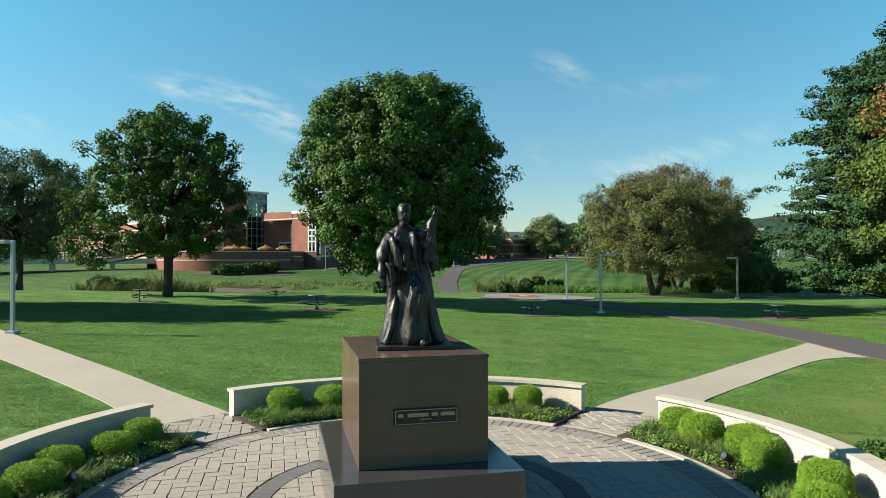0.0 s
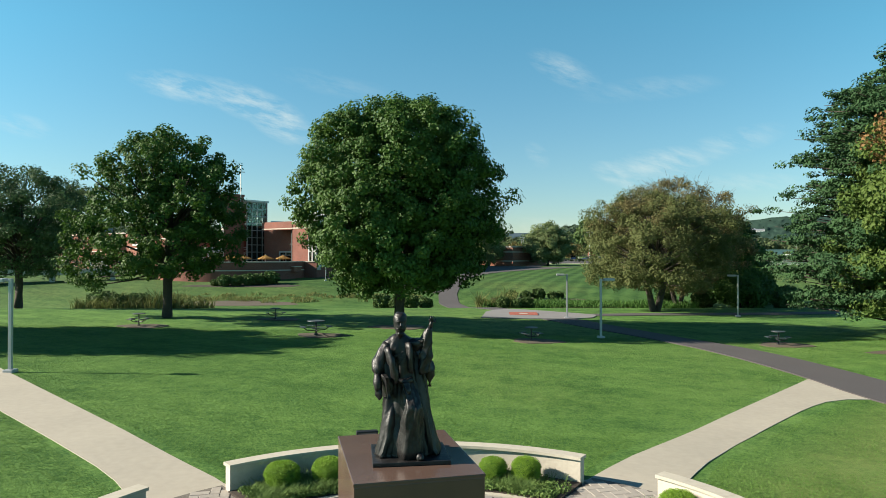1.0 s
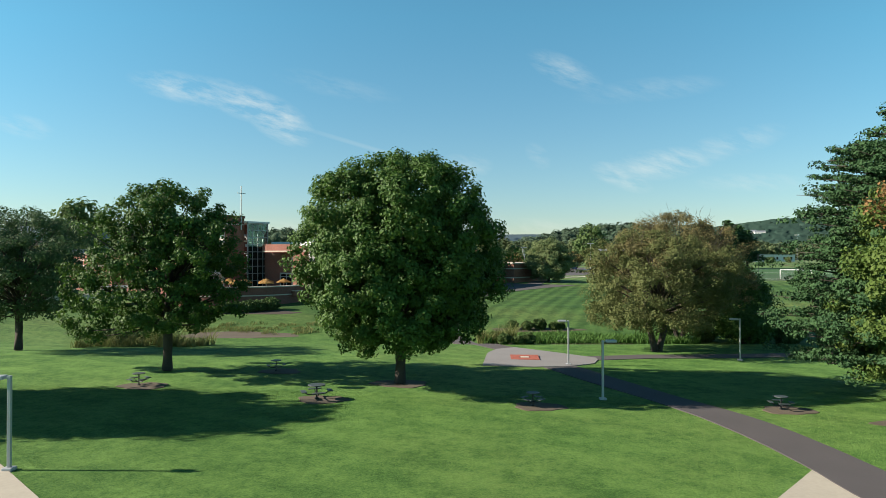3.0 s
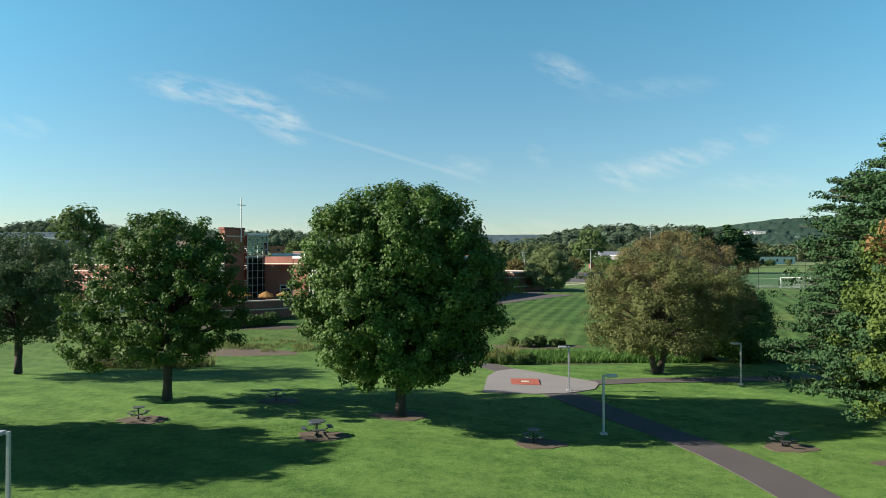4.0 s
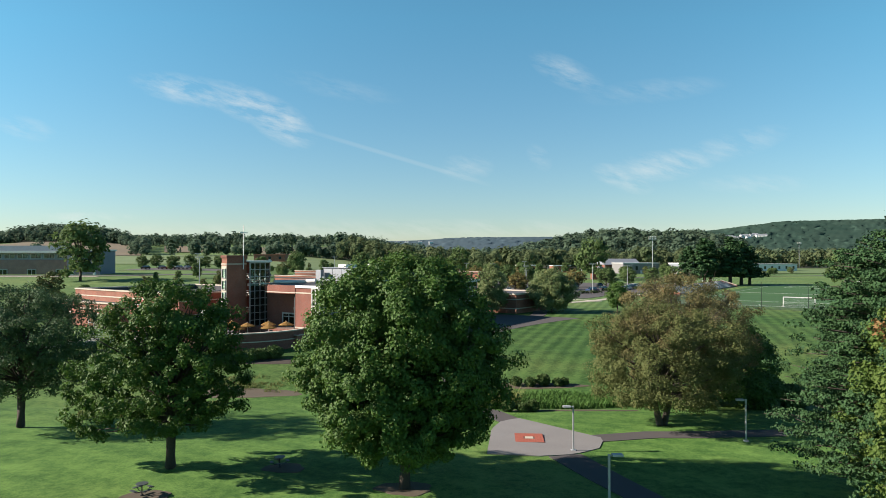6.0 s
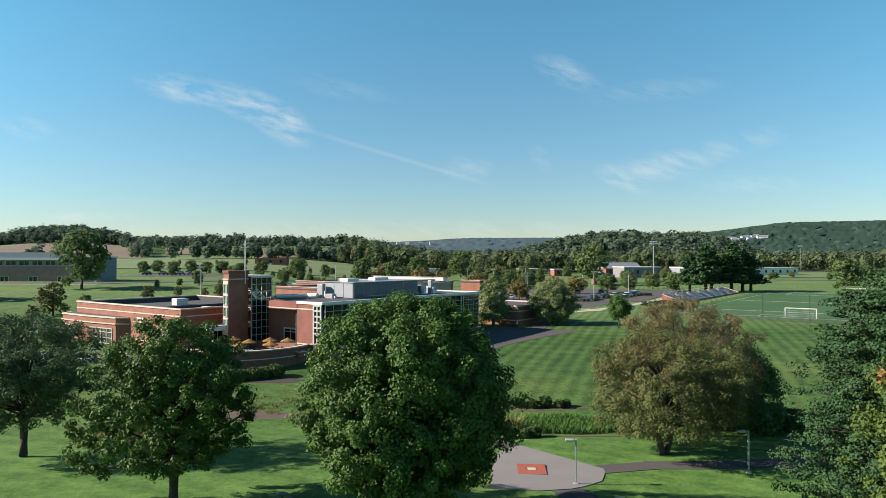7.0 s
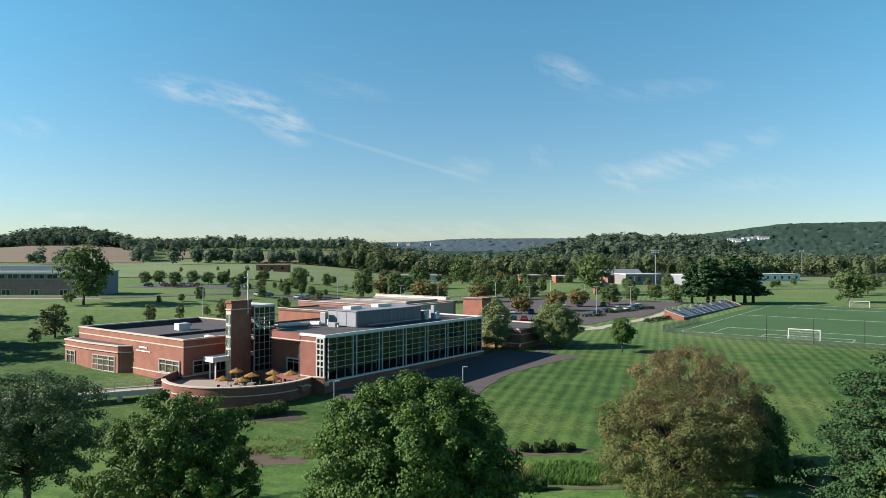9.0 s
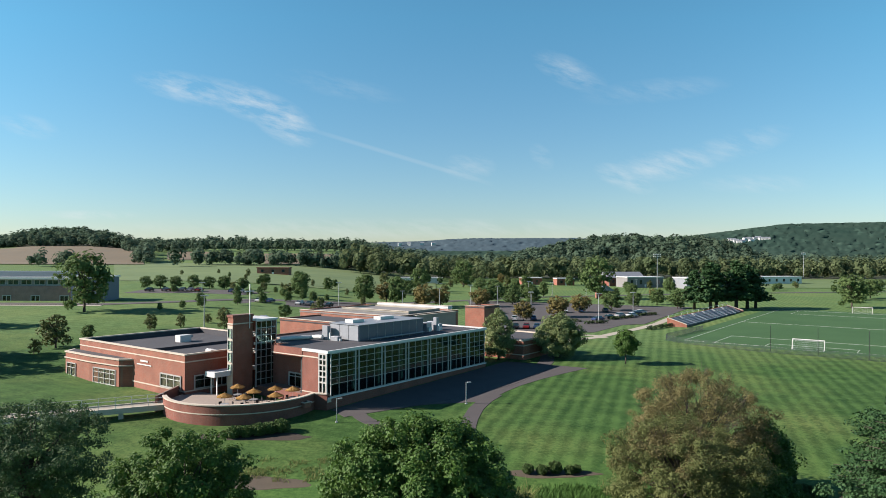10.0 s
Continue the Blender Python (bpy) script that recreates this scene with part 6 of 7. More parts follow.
part("front_wall", boxes((0.4, BLEN, 0.1, 0.35, bz - 0.6, bz + 0.35)), BLACK, bl, "dark front wall")
part("rear_wall", boxes((0.4, BLEN, 5.4, 5.65, bz - 0.6, bz + 2.35)), BRICKRED, bl)
def raked(x0, x1, z0, z1):
    bm = bmesh.new()
    prof = [(0.0, bz - 0.8 if z0 < 0 else bz + 0.75), (0.0, bz + 0.75 + z1), (5.65, bz + 2.5 + z1), (5.65, bz - 0.8 if z0 < 0 else bz + 2.5)]
    a, b = [bm.verts.new((x0, y, z)) for y, z in prof], [bm.verts.new((x1, y, z)) for y, z in prof]
    for k in range(4):
        bm.faces.new((a[k], a[(k + 1) % 4], b[(k + 1) % 4], b[k]))
    bm.faces.new(a[::-1]), bm.faces.new(b)
    bmesh.ops.recalc_face_normals(bm, faces=bm.faces)
    return bm
for x0 in (-0.2, BLEN):
    part("end_wall", raked(x0, x0 + 0.6, -1, 0), BRICKRED, bl, "sloping brick end wall")
    part("cap", raked(x0 - 0.08, x0 + 0.68, 1, 0.14), WALLCAP, bl, "pale sloping wall cap")
part("back_rail", tube(bmesh.new(), [(0.4, 5.5, bz + 3.1), (BLEN, 5.5, bz + 3.1)], [0.04, 0.04], 6), WHITEMETAL, bl)
for j in range(12):
    part("rail_post", tube(bmesh.new(), [(0.6 + 5.9 * j, 5.5, bz + 2.3), (0.6 + 5.9 * j, 5.5, bz + 3.1)], [0.035, 0.035], 6), WHITEMETAL, bl)

# ---- the long campus hall on the rise ----
HB = gz(-150, 225) - 1.6
far_hall = empty("campus_hall", Matrix.Translation((0, 0, HB)), "long brown brick hall with a window band and metal roof", "building")
TAN = brick_mat("brown_brickwork", (0.290, 0.165, 0.135), (0.235, 0.135, 0.112), (0.24, 0.175, 0.155))
part("wall", boxes((-230, -121, 216, 227, -4, 6.2)), TAN, far_hall)
part("end_wall", boxes((-121, -110.5, 214, 224, -4, 9.0)), mat("pale_blue_panels", (0.108, 0.130, 0.173), (0.086, 0.108, 0.144), 0.5, 2, 0.3), far_hall, "pale panel clad end block")
part("end_roof", boxes((-121.3, -110.2, 213.7, 224.3, 9.0, 9.5)), WHITEMETAL, far_hall)
part("upper_wall", boxes((-230, -121, 217.5, 227, 6.2, 8.6)), GREYMETAL, far_hall)
part("fascia", boxes((-230, -120.9, 215.2, 217.4, 8.3, 9.0)), WHITEMETAL, far_hall)
part("roof", boxes((-230, -121, 217.4, 227, 8.6, 9.2), (-230, -125, 220, 226, 9.2, 10.8)), GREYMETAL, far_hall, "grey metal roof")
for k in range(25):
    window(far_hall, Matrix.Translation((-229.5 + k * 4.3, 217.45, 6.4)), 3.7, 1.8, 2, 1, 0.2, 0.25, label="dark window in a long band")
for k in range(12):
    window(far_hall, Matrix.Translation((-228 + k * 9.3, 215.95, 1.0)), 3.0, 2.2, 2, 1, 0.2, 0.25, label="dark ground floor window")
for k in range(2):
    part("column", boxes((-119 + k * 7.0, -118.4 + k * 7.0, 212.6, 213.2, -3, 9.0)), WHITEMETAL, far_hall)

# ---- paths and car park ----
paved("walk_sports", *line([(24, 160), (31, 166), (37, 171), (43, 179), (52, 190), (62, 204), (72, 222)], 2.6), CONCRETE, "pale concrete walk to the sports field", 0.05)
paved("walk_loop", *line([(27, 172), (32, 176), (37, 174), (38, 169)], 2.4), CONCRETE, "pale concrete loop of walk", 0.06)
paved("car_park", [(8, 178), (8, 310)], [(38, 181), (96, 268)], ASPHALT, "large asphalt car park behind the building", 0.06)
paved("car_park_east", [(40, 196), (66, 250)], [(58, 203), (92, 262)], ASPHALT, "asphalt car park beside the bleachers", 0.08)
paved("car_park_west", [(-70, 216), (-70, 236)], [(-8, 226), (-8, 262)], ASPHALT, "asphalt car park behind the building", 0.06)
paved("car_park_north", [(-122, 250), (-122, 272)], [(-78, 252), (-74, 276)], ASPHALT, "asphalt car park on the rise", 0.08)
paved("campus_road", *line([(-240, 206), (-170, 205), (-104, 205), (-84, 215), (-76, 226), (-60, 240), (-30, 262), (0, 300), (40, 330), (120, 360), (220, 385), (330, 400)], 6.0), ASPHALT, "asphalt campus road", 0.1)
paved("front_walk", *line([(-240, 201), (-170, 200.5), (-104, 200)], 2.2), CONCRETE, "pale concrete walk before the hall", 0.08)
paved("path_facade", *line([(-15.5, 91.6), (-11.4, 94.3), (-5.0, 98.6), (2.0, 104.0), (9.0, 112), (15, 122), (18, 131), (20, 142)], 2.8), ASPHALT, "dark asphalt path below the glass wing", 0.05)
paved("service_apron", [plan(0.3, -0.3)[:2], plan(15, -0.3)[:2], plan(30, -0.3)[:2], plan(46.5, -0.3)[:2]], [(-14.0, 91.2), (-4.5, 97.0), (3.4, 98.8), (5.9, 101.5), (8.1, 105.6), (10.6, 109.6), (15.0, 115.0), (19.6, 119.8), (24.6, 124.5)], ASPHALT, "dark asphalt apron along the glass wing", 0.03)
paved("path_terrace", *line([(-13.5, 93.2), (-12.6, 90.6), (-11.2, 88.4), (-8.0, 84.6), (-3, 80.0), (0.8, 76.6)], 2.0), ASPHALT, "dark asphalt path past the terrace", 0.045)

PAINTS = [mat("car_paint_" + n, c, None, 0.25, 3, 0.5, spec=0.6) for n, c in (("white", (0.504, 0.504, 0.504)), ("silver", (0.274, 0.281, 0.288)), ("black", (0.014, 0.014, 0.016)), ("red", (0.202, 0.014, 0.014)), ("blue", (0.029, 0.050, 0.115)), ("grey", (0.094, 0.094, 0.101)))]
TYRE = mat("tyre", (0.02, 0.02, 0.02), None, 0.9, 10, 1)
def car(x, y, turn, paint, word):
    top = empty("car", pose(x, y, gz(x, y) + 0.07, 0, 0, turn), f"{word} parked car on the asphalt", "car", "parked cars")
    bm = bmesh.new()
    prof = [(-2.2, 0.35), (-2.25, 0.75), (-2.1, 0.92), (-1.0, 0.98), (1.9, 0.96), (2.2, 0.85), (2.25, 0.4), (2.0, 0.25), (-2.0, 0.25)]
    a, b = [bm.verts.new((px, -0.88, z)) for px, z in prof], [bm.verts.new((px, 0.88, z)) for px, z in prof]
    for k in range(len(prof)):
        j = (k + 1) % len(prof)
        bm.faces.new((a[k], a[j], b[j], b[k]))
    bm.faces.new(a[::-1]), bm.faces.new(b)
    bmesh.ops.recalc_face_normals(bm, faces=bm.faces)
    part("body", bm, paint, top)
    def cabin(s, z0, z1):
        bm = bmesh.new()
        lo = [bm.verts.new(v) for v in ((-1.2 * s, -0.80 * s, z0), (1.75 * s, -0.80 * s, z0), (1.75 * s, 0.80 * s, z0), (-1.2 * s, 0.80 * s, z0))]
        hi = [bm.verts.new(v) for v in ((-0.4 * s, -0.66 * s, z1), (1.15 * s, -0.66 * s, z1), (1.15 * s, 0.66 * s, z1), (-0.4 * s, 0.66 * s, z1))]
        for k in range(4):
            bm.faces.new((lo[k], lo[(k + 1) % 4], hi[(k + 1) % 4], hi[k]))
        bm.faces.new(hi)
        return bm
    part("cabin_glass", cabin(1.0, 0.95, 1.40), GLASS, top, "dark car windows")
    part("roof", boxes((-0.42, 1.17, -0.67, 0.67, 1.40, 1.46), bevel=0.02), paint, top)
    for px in (-1.4, 1.4):
        for py in (-0.86, 0.86):
            w = part("wheel", tube(bmesh.new(), [(px, py - 0.09, 0.32), (px, py + 0.09, 0.32)], [0.33, 0.33], 14), TYRE, top)
            part("rim", tube(bmesh.new(), [(px, py - 0.095, 0.32), (px, py + 0.095, 0.32)], [0.19, 0.19], 10), GREYMETAL, w)
    for py in (-0.62, 0.62):
        part("headlight", boxes((-2.27, -2.2, py - 0.18, py + 0.18, 0.62, 0.76)), LENS, top)
        part("tail_light", boxes((2.2, 2.27, py - 0.16, py + 0.16, 0.66, 0.80)), PAINTS[3], top)
    return top
words = ("white", "silver", "black", "red", "blue", "dark grey")
crng = random.Random(8)
masters = [car(12 + 3 * k, 190, 80, PAINTS[k], words[k]) for k in range(6)]
spots = [(11 + 3.0 * k, 212 + 0.3 * k, 85) for k in range(14)] + [(14 + 3.0 * k, 238 + 0.5 * k, 85) for k in range(15)] + [(46 + 2.6 * k, 212 + 3.2 * k, 38) for k in range(9)] + [(-116 + 3.1 * k, 259 + 0.3 * k, 88) for k in range(13)] + [(-64 + 3.2 * k, 226 + 0.6 * k, 80) for k in range(10)] + [(-49.5, 176.0, 10), (60, 225, 40)]
for k, (x, y, a) in enumerate(spots):
    if crng.random() < 0.42 or k > len(spots) - 3:
        c = copy_thing(masters[crng.randrange(6) if k < len(spots) - 2 else 0], pose(x, y, gz(x, y) + 0.13, 0, 0, a + crng.choice((0, 180))))

# ---- poles ----
def tall_lamp(x, y, h, twin=True):
    top = empty("street_lamp", Matrix.Translation((x, y, gz(x, y))), "tall pale street lamp with box heads", "lamp", "car park lamps")
    part("pole", tube(bmesh.new(), [(0, 0, -0.2), (0, 0, h)], [0.13, 0.08], 8), POLE, top)
    for s in ((-1, 1) if twin else (1,)):
        part("head", boxes((min(0.1 * s, 0.9 * s), max(0.1 * s, 0.9 * s), -0.22, 0.22, h - 0.12, h + 0.08), bevel=0.03), POLE, top)
    part("foot", tube(bmesh.new(), [(0, 0, -0.2), (0, 0, 0.7)], [0.3, 0.28], 10), CONCRETE, top)
for x, y, h in ((44.7, 205, 9.0), (-38.4, 231, 8.7), (-4.1, 253, 8.0), (8.2, 272, 8.5), (18.3, 263, 8.5), (27.1, 228, 8.0), (-17.2, 240, 7.0), (-56.6, 154, 8.5), (62, 230, 8.0), (-74, 200, 7.0), (35, 300, 9.0), (21.3, 300, 7.6), (52.5, 345.6, 6.7), (65, 322, 5.5), (33.7, 281.8, 5.5), (113, 408, 6.0), (-26, 330, 7.5), (90, 380, 7.0)):
    tall_lamp(x, y, h)
def stadium_light(x, y, h):
    top = empty("stadium_light", Matrix.Translation((x, y, gz(x, y))), "tall sports field light mast", "lamp", "field lights")
    part("mast", tube(bmesh.new(), [(0, 0, -0.3), (0, 0, h)], [0.24, 0.14], 10), POLE, top)
    for k in range(2):
        part("crossarm", boxes((-2.0, 2.0, -0.1, 0.1, h - 0.2 - 1.0 * k, h - 0.05 - 1.0 * k)), POLE, top)
        for j in range(5):
            part("floodlamp", boxes((-2.0 + 0.85 * j, -1.5 + 0.85 * j, -0.4, 0.0, h - 1.0 * k, h + 0.5 - 1.0 * k), bevel=0.06), WHITEMETAL, top)
for x, y, h in ((107, 348, 21), (318, 605, 23)):
    stadium_light(x, y, h)


# ---- clipped hedges beside the car park ----
LEAF_HEDGE = mat("hedge_leaves", (0.026, 0.050, 0.018), (0.050, 0.080, 0.030), 0.7, 2.0, 0.5, island=0.5, translucent=0.1, spec=0.2)
def hedge(x0, y0, x1, y1, seed):
    """A low clipped hedge: dense leaves in a rounded bar, on a row of short stems."""
    rng = np.random.default_rng(seed)
    size, turn = math.dist((x0, y0), (x1, y1)), math.degrees(math.atan2(y1 - y0, x1 - x0))
    top = empty("hedge", pose(x0, y0, gz(x0, y0), 0, 0, turn), "low dark clipped hedge beside the car park", "hedge", "car park hedges")
    bm = bmesh.new()
    for k in range(int(size)):
        tube(bm, [(k + 0.5, 0, -0.2), (k + 0.5, 0.05, 0.8)], [0.04, 0.02], 5)
    part("stems", bm, BARK, top)
    n = int(size * 9)
    cen = np.stack([rng.uniform(0, size, n), rng.uniform(-0.5, 0.5, n), rng.uniform(0.25, 0.95, n)], -1)
    v, f = leaves(rng, cen, rng.uniform(0.25, 0.4, n), 16, 0.26, hub=(size / 2, 0, -size))
    part("foliage", raw("foliage", v, f, LEAF_HEDGE), None, top)
for k, ends in enumerate(((35.0, 209.2, 40.3, 209.2), (39.9, 202.1, 47.4, 205.9), (51.0, 215.3, 60.1, 223.5), (61.7, 227.8, 71.5, 234.8), (53.9, 186.7, 66.0, 199.3))):
    hedge(*ends, 140 + k)
# ---- far trees ----
LEAF_AUTUMN = mat("russet_leaves", (0.120, 0.105, 0.038), (0.170, 0.135, 0.050), 0.8, 0.6, 0.2, island=0.5, translucent=0.15, spec=0.15)
LEAF_MID = mat("midground_leaves", (0.060, 0.112, 0.040), (0.118, 0.165, 0.058), 0.8, 0.5, 0.12, island=0.5, translucent=0.28, spec=0.15)
def stock(seed, material, label, height=10.0, radius=4.0, low=1.6, clumps=74, shape=None):
    return tree(0, -30, height, radius, low, seed, material, label, clumps=clumps, per=23, size=0.66, cr=1.1, trunk=0.22, shape=shape or dome)
kinds = {
    "a": stock(61, LEAF_MID, "green campus tree on the grass", 10, 3.6),
    "b": stock(62, LEAF_MID, "rounded green campus tree", 10, 4.4, 1.2),
    "r": stock(63, LEAF_AUTUMN, "russet autumn tree by the car park", 10, 4.6, 1.6),
    "o": stock(64, LEAF_OLIVE, "olive green young tree on the lawn", 10, 3.8, 1.0, 44),
}
kinds["p"] = pine(0, -30, 10, 3.0, 65, "dark pine tree in a group", 2.2, 0.50, 15, per=12, boughs=9)
used = set()
def put_tree(k, x, y, h, wide=1.0):
    m = pose(x, y, gz(x, y) - 0.05, 0, 0, (x * 37 + y * 13) % 360) @ Matrix.Diagonal((h / 10 * wide, h / 10 * wide, h / 10, 1))
    ob = kinds[k] if k not in used else copy_thing(kinds[k], m)
    used.add(k)
    ob.matrix_world = m
for k, x, y, h, w in (("b", -102, 187, 17.5, 1.0), ("o", -80, 136, 7.2, 1.3), ("o", -81, 130.5, 3.2, 1.2), ("a", -78.9, 146, 3.4, 1.2), ("a", -82.7, 191, 2.4, 1.0), ("o", -70.3, 157, 4.2, 1.1), ("o", -64.8, 161, 3.6, 1.0), ("a", -73.2, 197, 5.0, 0.9),
                      ("o", -54, 160, 5.5, 0.9), ("a", -66.5, 210, 4.0, 1.0), ("a", -34, 268, 12.5, 1.0), ("b", -63.4, 285, 10, 1.0), ("b", -17, 376, 13.5, 1.0), ("b", 9, 435, 18.5, 1.0), ("b", 69.4, 318, 21, 0.95), ("b", 26, 282, 7.2, 1.3), ("b", 35.5, 293, 7.4, 1.3), ("b", 60, 252, 7.6, 1.3), ("b", 74, 273, 6.5, 1.3), ("a", 86.6, 283, 7.4, 1.3), ("a", -58.9, 264, 9.4, 1.1), ("a", -21.5, 266, 12, 1.0), 
                      ("r", 22.8, 212.6, 6.8, 1.2), ("r", 35.5, 225, 7.6, 1.3), ("r", 46.7, 243.7, 7.2, 1.3), ("r", -10, 262, 9.5, 1.3), ("r", -4, 270, 8, 1.2), ("r", 12, 268, 8, 1.3), ("r", -26, 275, 9, 1.2),
                      ("p", 98, 255, 18, 1.2), ("p", 103, 262, 17, 1.3), ("p", 109, 258, 18.5, 1.25), ("p", 115, 262, 17, 1.3), ("p", 93, 258, 15, 1.2), ("p", 120, 266, 15, 1.3), ("b", 88, 262, 8, 1.2), ("b", 159.4, 269, 14, 1.15), ("a", -97, 293, 3.7, 0.9), ("a", -90, 290, 2.9, 0.9), ("a", -93, 326, 3.3, 0.9), ("a", -71.5, 275.6, 3.0, 0.9), ("a", -105, 310, 3.2, 0.9), ("o", -84, 300, 3.0, 0.9), ("o", -66, 300, 3.2, 0.9), ("o", -78, 312, 2.8, 0.9), ("o", -46, 300, 3.2, 0.9), ("o", -39, 310, 3.6, 0.9), ("o", -63.6, 264.7, 5.4, 1.2), ("a", -77.8, 194.8, 2.5, 1.2), ("o", -60.8, 168.6, 2.6, 1.3), ("o", -59.6, 174, 3.0, 1.2),
                      ("b", -119, 276, 6, 1.2), ("b", -113, 277, 5.5, 1.2), ("b", -106, 278, 6, 1.2), ("b", -100, 279, 5.5, 1.2), ("b", -94, 280, 6, 1.2), ("b", -87, 282, 5.5, 1.2), ("b", -125, 276, 5.5, 1.2),
                      ("b", 21, 300, 9, 1.2), ("b", 28, 305, 8, 1.3), ("b", 36, 310, 8.5, 1.3), ("b", 16, 295, 7, 1.3), ("a", -58, 320, 7, 1.0), ("a", -90, 330, 6, 1.0), ("a", -50, 245, 4.5, 1.0), ("a", -57, 236, 4.2, 1.0), ("o", -42, 216, 4.5, 1.0), ("a", -62, 222, 4.4, 1.0), ("a", -76, 240, 4.6, 1.0),
                      ("a", 176, 300, 6, 1.1), ("b", 190, 318, 9, 1.3), ("b", 205, 330, 10, 1.3), ("b", -92, 118, 13, 1.0), ("a", -97, 126.5, 13.5, 1.1), ("b", -119, 161, 11, 1.2), ("b", -46, 186, 4.0, 1.2), ("o", -38, 190, 4.8, 1.2)):
    put_tree(k, x, y, h, w)
far_rng = random.Random(17)
for k in range(34):
    y = far_rng.uniform(320, 500)
    put_tree(far_rng.choice("abbbor"), far_rng.uniform(-0.10, 0.34) * y, y, far_rng.uniform(4.5, 8.5), far_rng.uniform(0.9, 1.3))
for k in range(26):
    y = far_rng.uniform(235, 420)
    put_tree(far_rng.choice("aaoob"), far_rng.uniform(-0.42, -0.10) * y, y, far_rng.uniform(2.6, 5.0), far_rng.uniform(0.8, 1.1))
for k in range(22):
    y = far_rng.uniform(360, 470)
    put_tree(far_rng.choice("abo"), far_rng.uniform(0.42, 0.72) * y, y, far_rng.uniform(3.0, 7.0), far_rng.uniform(0.9, 1.3))

# ---- small far buildings ----
def low_house(x, y, w, d, h, turn, wall, roof, label, name="low_building", pitch=0.0):
    top = empty(name, pose(x, y, gz(x, y), 0, 0, turn), label, "building")
    part("wall", boxes((-w / 2, w / 2, -d / 2, d / 2, -1, h)), wall, top)
    if pitch:
        bm = bmesh.new()
        e = 0.5
        lo = [bm.verts.new(v) for v in ((-w / 2 - e, -d / 2 - e, h), (w / 2 + e, -d / 2 - e, h), (w / 2 + e, d / 2 + e, h), (-w / 2 - e, d / 2 + e, h))]
        r0, r1 = bm.verts.new((-w / 2 - e, 0, h + pitch)), bm.verts.new((w / 2 + e, 0, h + pitch))
        bm.faces.new((lo[0], lo[1], r1, r0)), bm.faces.new((lo[2], lo[3], r0, r1)), bm.faces.new((lo[3], lo[0], r0)), bm.faces.new((lo[1], lo[2], r1)), bm.faces.new(lo[::-1])
        part("roof", bm, roof, top)
    else:
        part("roof", boxes((-w / 2 - 0.3, w / 2 + 0.3, -d / 2 - 0.3, d / 2 + 0.3, h, h + 0.5)), roof, top)
    for k in range(max(2, int(w / 6))):
        x0 = -w / 2 + (k + 0.5) * w / max(2, int(w / 6)) - 0.8
        part("window", boxes((x0, x0 + 1.6, -d / 2 - 0.06, -d / 2 + 0.02, h * 0.35, h * 0.75)), GLASS, top)
    part("door", boxes((-0.6, 0.6, -d / 2 - 0.05, -d / 2 + 0.02, -0.5, 2.1)), WHITEMETAL, top)
    return top
low_house(57.5, 476, 14, 12, 4.6, 4, BRICKRED, WHITEMETAL, "low brick house with a pale roof beyond the car park")
low_house(79.5, 468, 12, 12, 4.4, 4, BRICKRED, WHITEMETAL, "low brick house with a pale roof beyond the car park")
low_house(124, 440, 25, 16, 6.5, 12, PADCONC, WHITEMETAL, "grey service building behind the pines")
low_house(118, 462, 26, 16, 5.5, 12, BRICKDARK, GREYMETAL, "grey metal roofed building behind the car park", pitch=4.0)
low_house(165, 430, 40, 16, 6.5, 12, GREYMETAL, WHITEMETAL, "grey school building with a pale roof behind the pines")
low_house(75.2, 328, 6, 8, 3.4, 90, BRICKRED, GREYMETAL, "small brick house with a hipped roof", pitch=3.0)
low_house(230, 500, 60, 14, 5.0, 12, WHITEMETAL, WHITEMETAL, "long white building beyond the field")
low_house(-112, 430, 20, 8, 4.0, 0, BRICKRED, BRICKRED, "long low brick building beyond the grass")
low_house(-20, 480, 30, 10, 3.4, 0, WHITEMETAL, WHITEMETAL, "long white low building beyond the trees")
hrng = random.Random(4)
for k in range(16):
    s = 0.405 + 0.088 * k / 19
    y = 2130 + 60 * hrng.random()
    low_house(s * y, y, 16, 12, 6 + 10, hrng.uniform(-20, 20), WHITEMETAL, GREYMETAL, "white house on the far wooded hillside", "hill_house", 4.0)
for k in range(4):
    s = -0.075 + 0.05 * k / 3 + hrng.uniform(-0.004, 0.004)
    low_house(s * 3180, 3180, 18, 12, 6 + 16, hrng.uniform(-20, 20), WHITEMETAL, GREYMETAL, "white house on the far wooded hillside", "hill_house", 4.0)

# ---- crop fields, woods and hills ----
CROP = mat("dry_crop", (0.125, 0.090, 0.048), (0.090, 0.070, 0.038), 0.95, 0.12, 0.012, 0.2)
MEADOW = mat("pale_meadow", (0.100, 0.148, 0.042), (0.060, 0.106, 0.026), 0.95, 0.10, 0.022, 0.2)
def far_field(name, s0, s1, y0, y1, material, label, lift=0.6):
    ys = np.linspace(y0, y1, 24)
    ss_ = np.linspace(s0, s1, 40)
    gs, gy = np.meshgrid(ss_, ys)
    gx = gs * gy
    v = np.stack([gx, gy, ground(gx, gy) + lift], -1).reshape(-1, 3)
    i = np.arange(len(ss_) * len(ys)).reshape(len(ys), len(ss_))
    f = np.stack([i[:-1, :-1], i[:-1, 1:], i[1:, 1:], i[1:, :-1]], -1).reshape(-1, 4)
    return tagged(raw(name, v, f, material, True), label, "field", kind="structure")
far_field("crop_field", -0.80, -0.455, 575, 960, CROP, "brown harvested crop field on the slope")
far_field("crop_field_east", -0.42, -0.355, 680, 840, CROP, "brown harvested crop field on the slope")
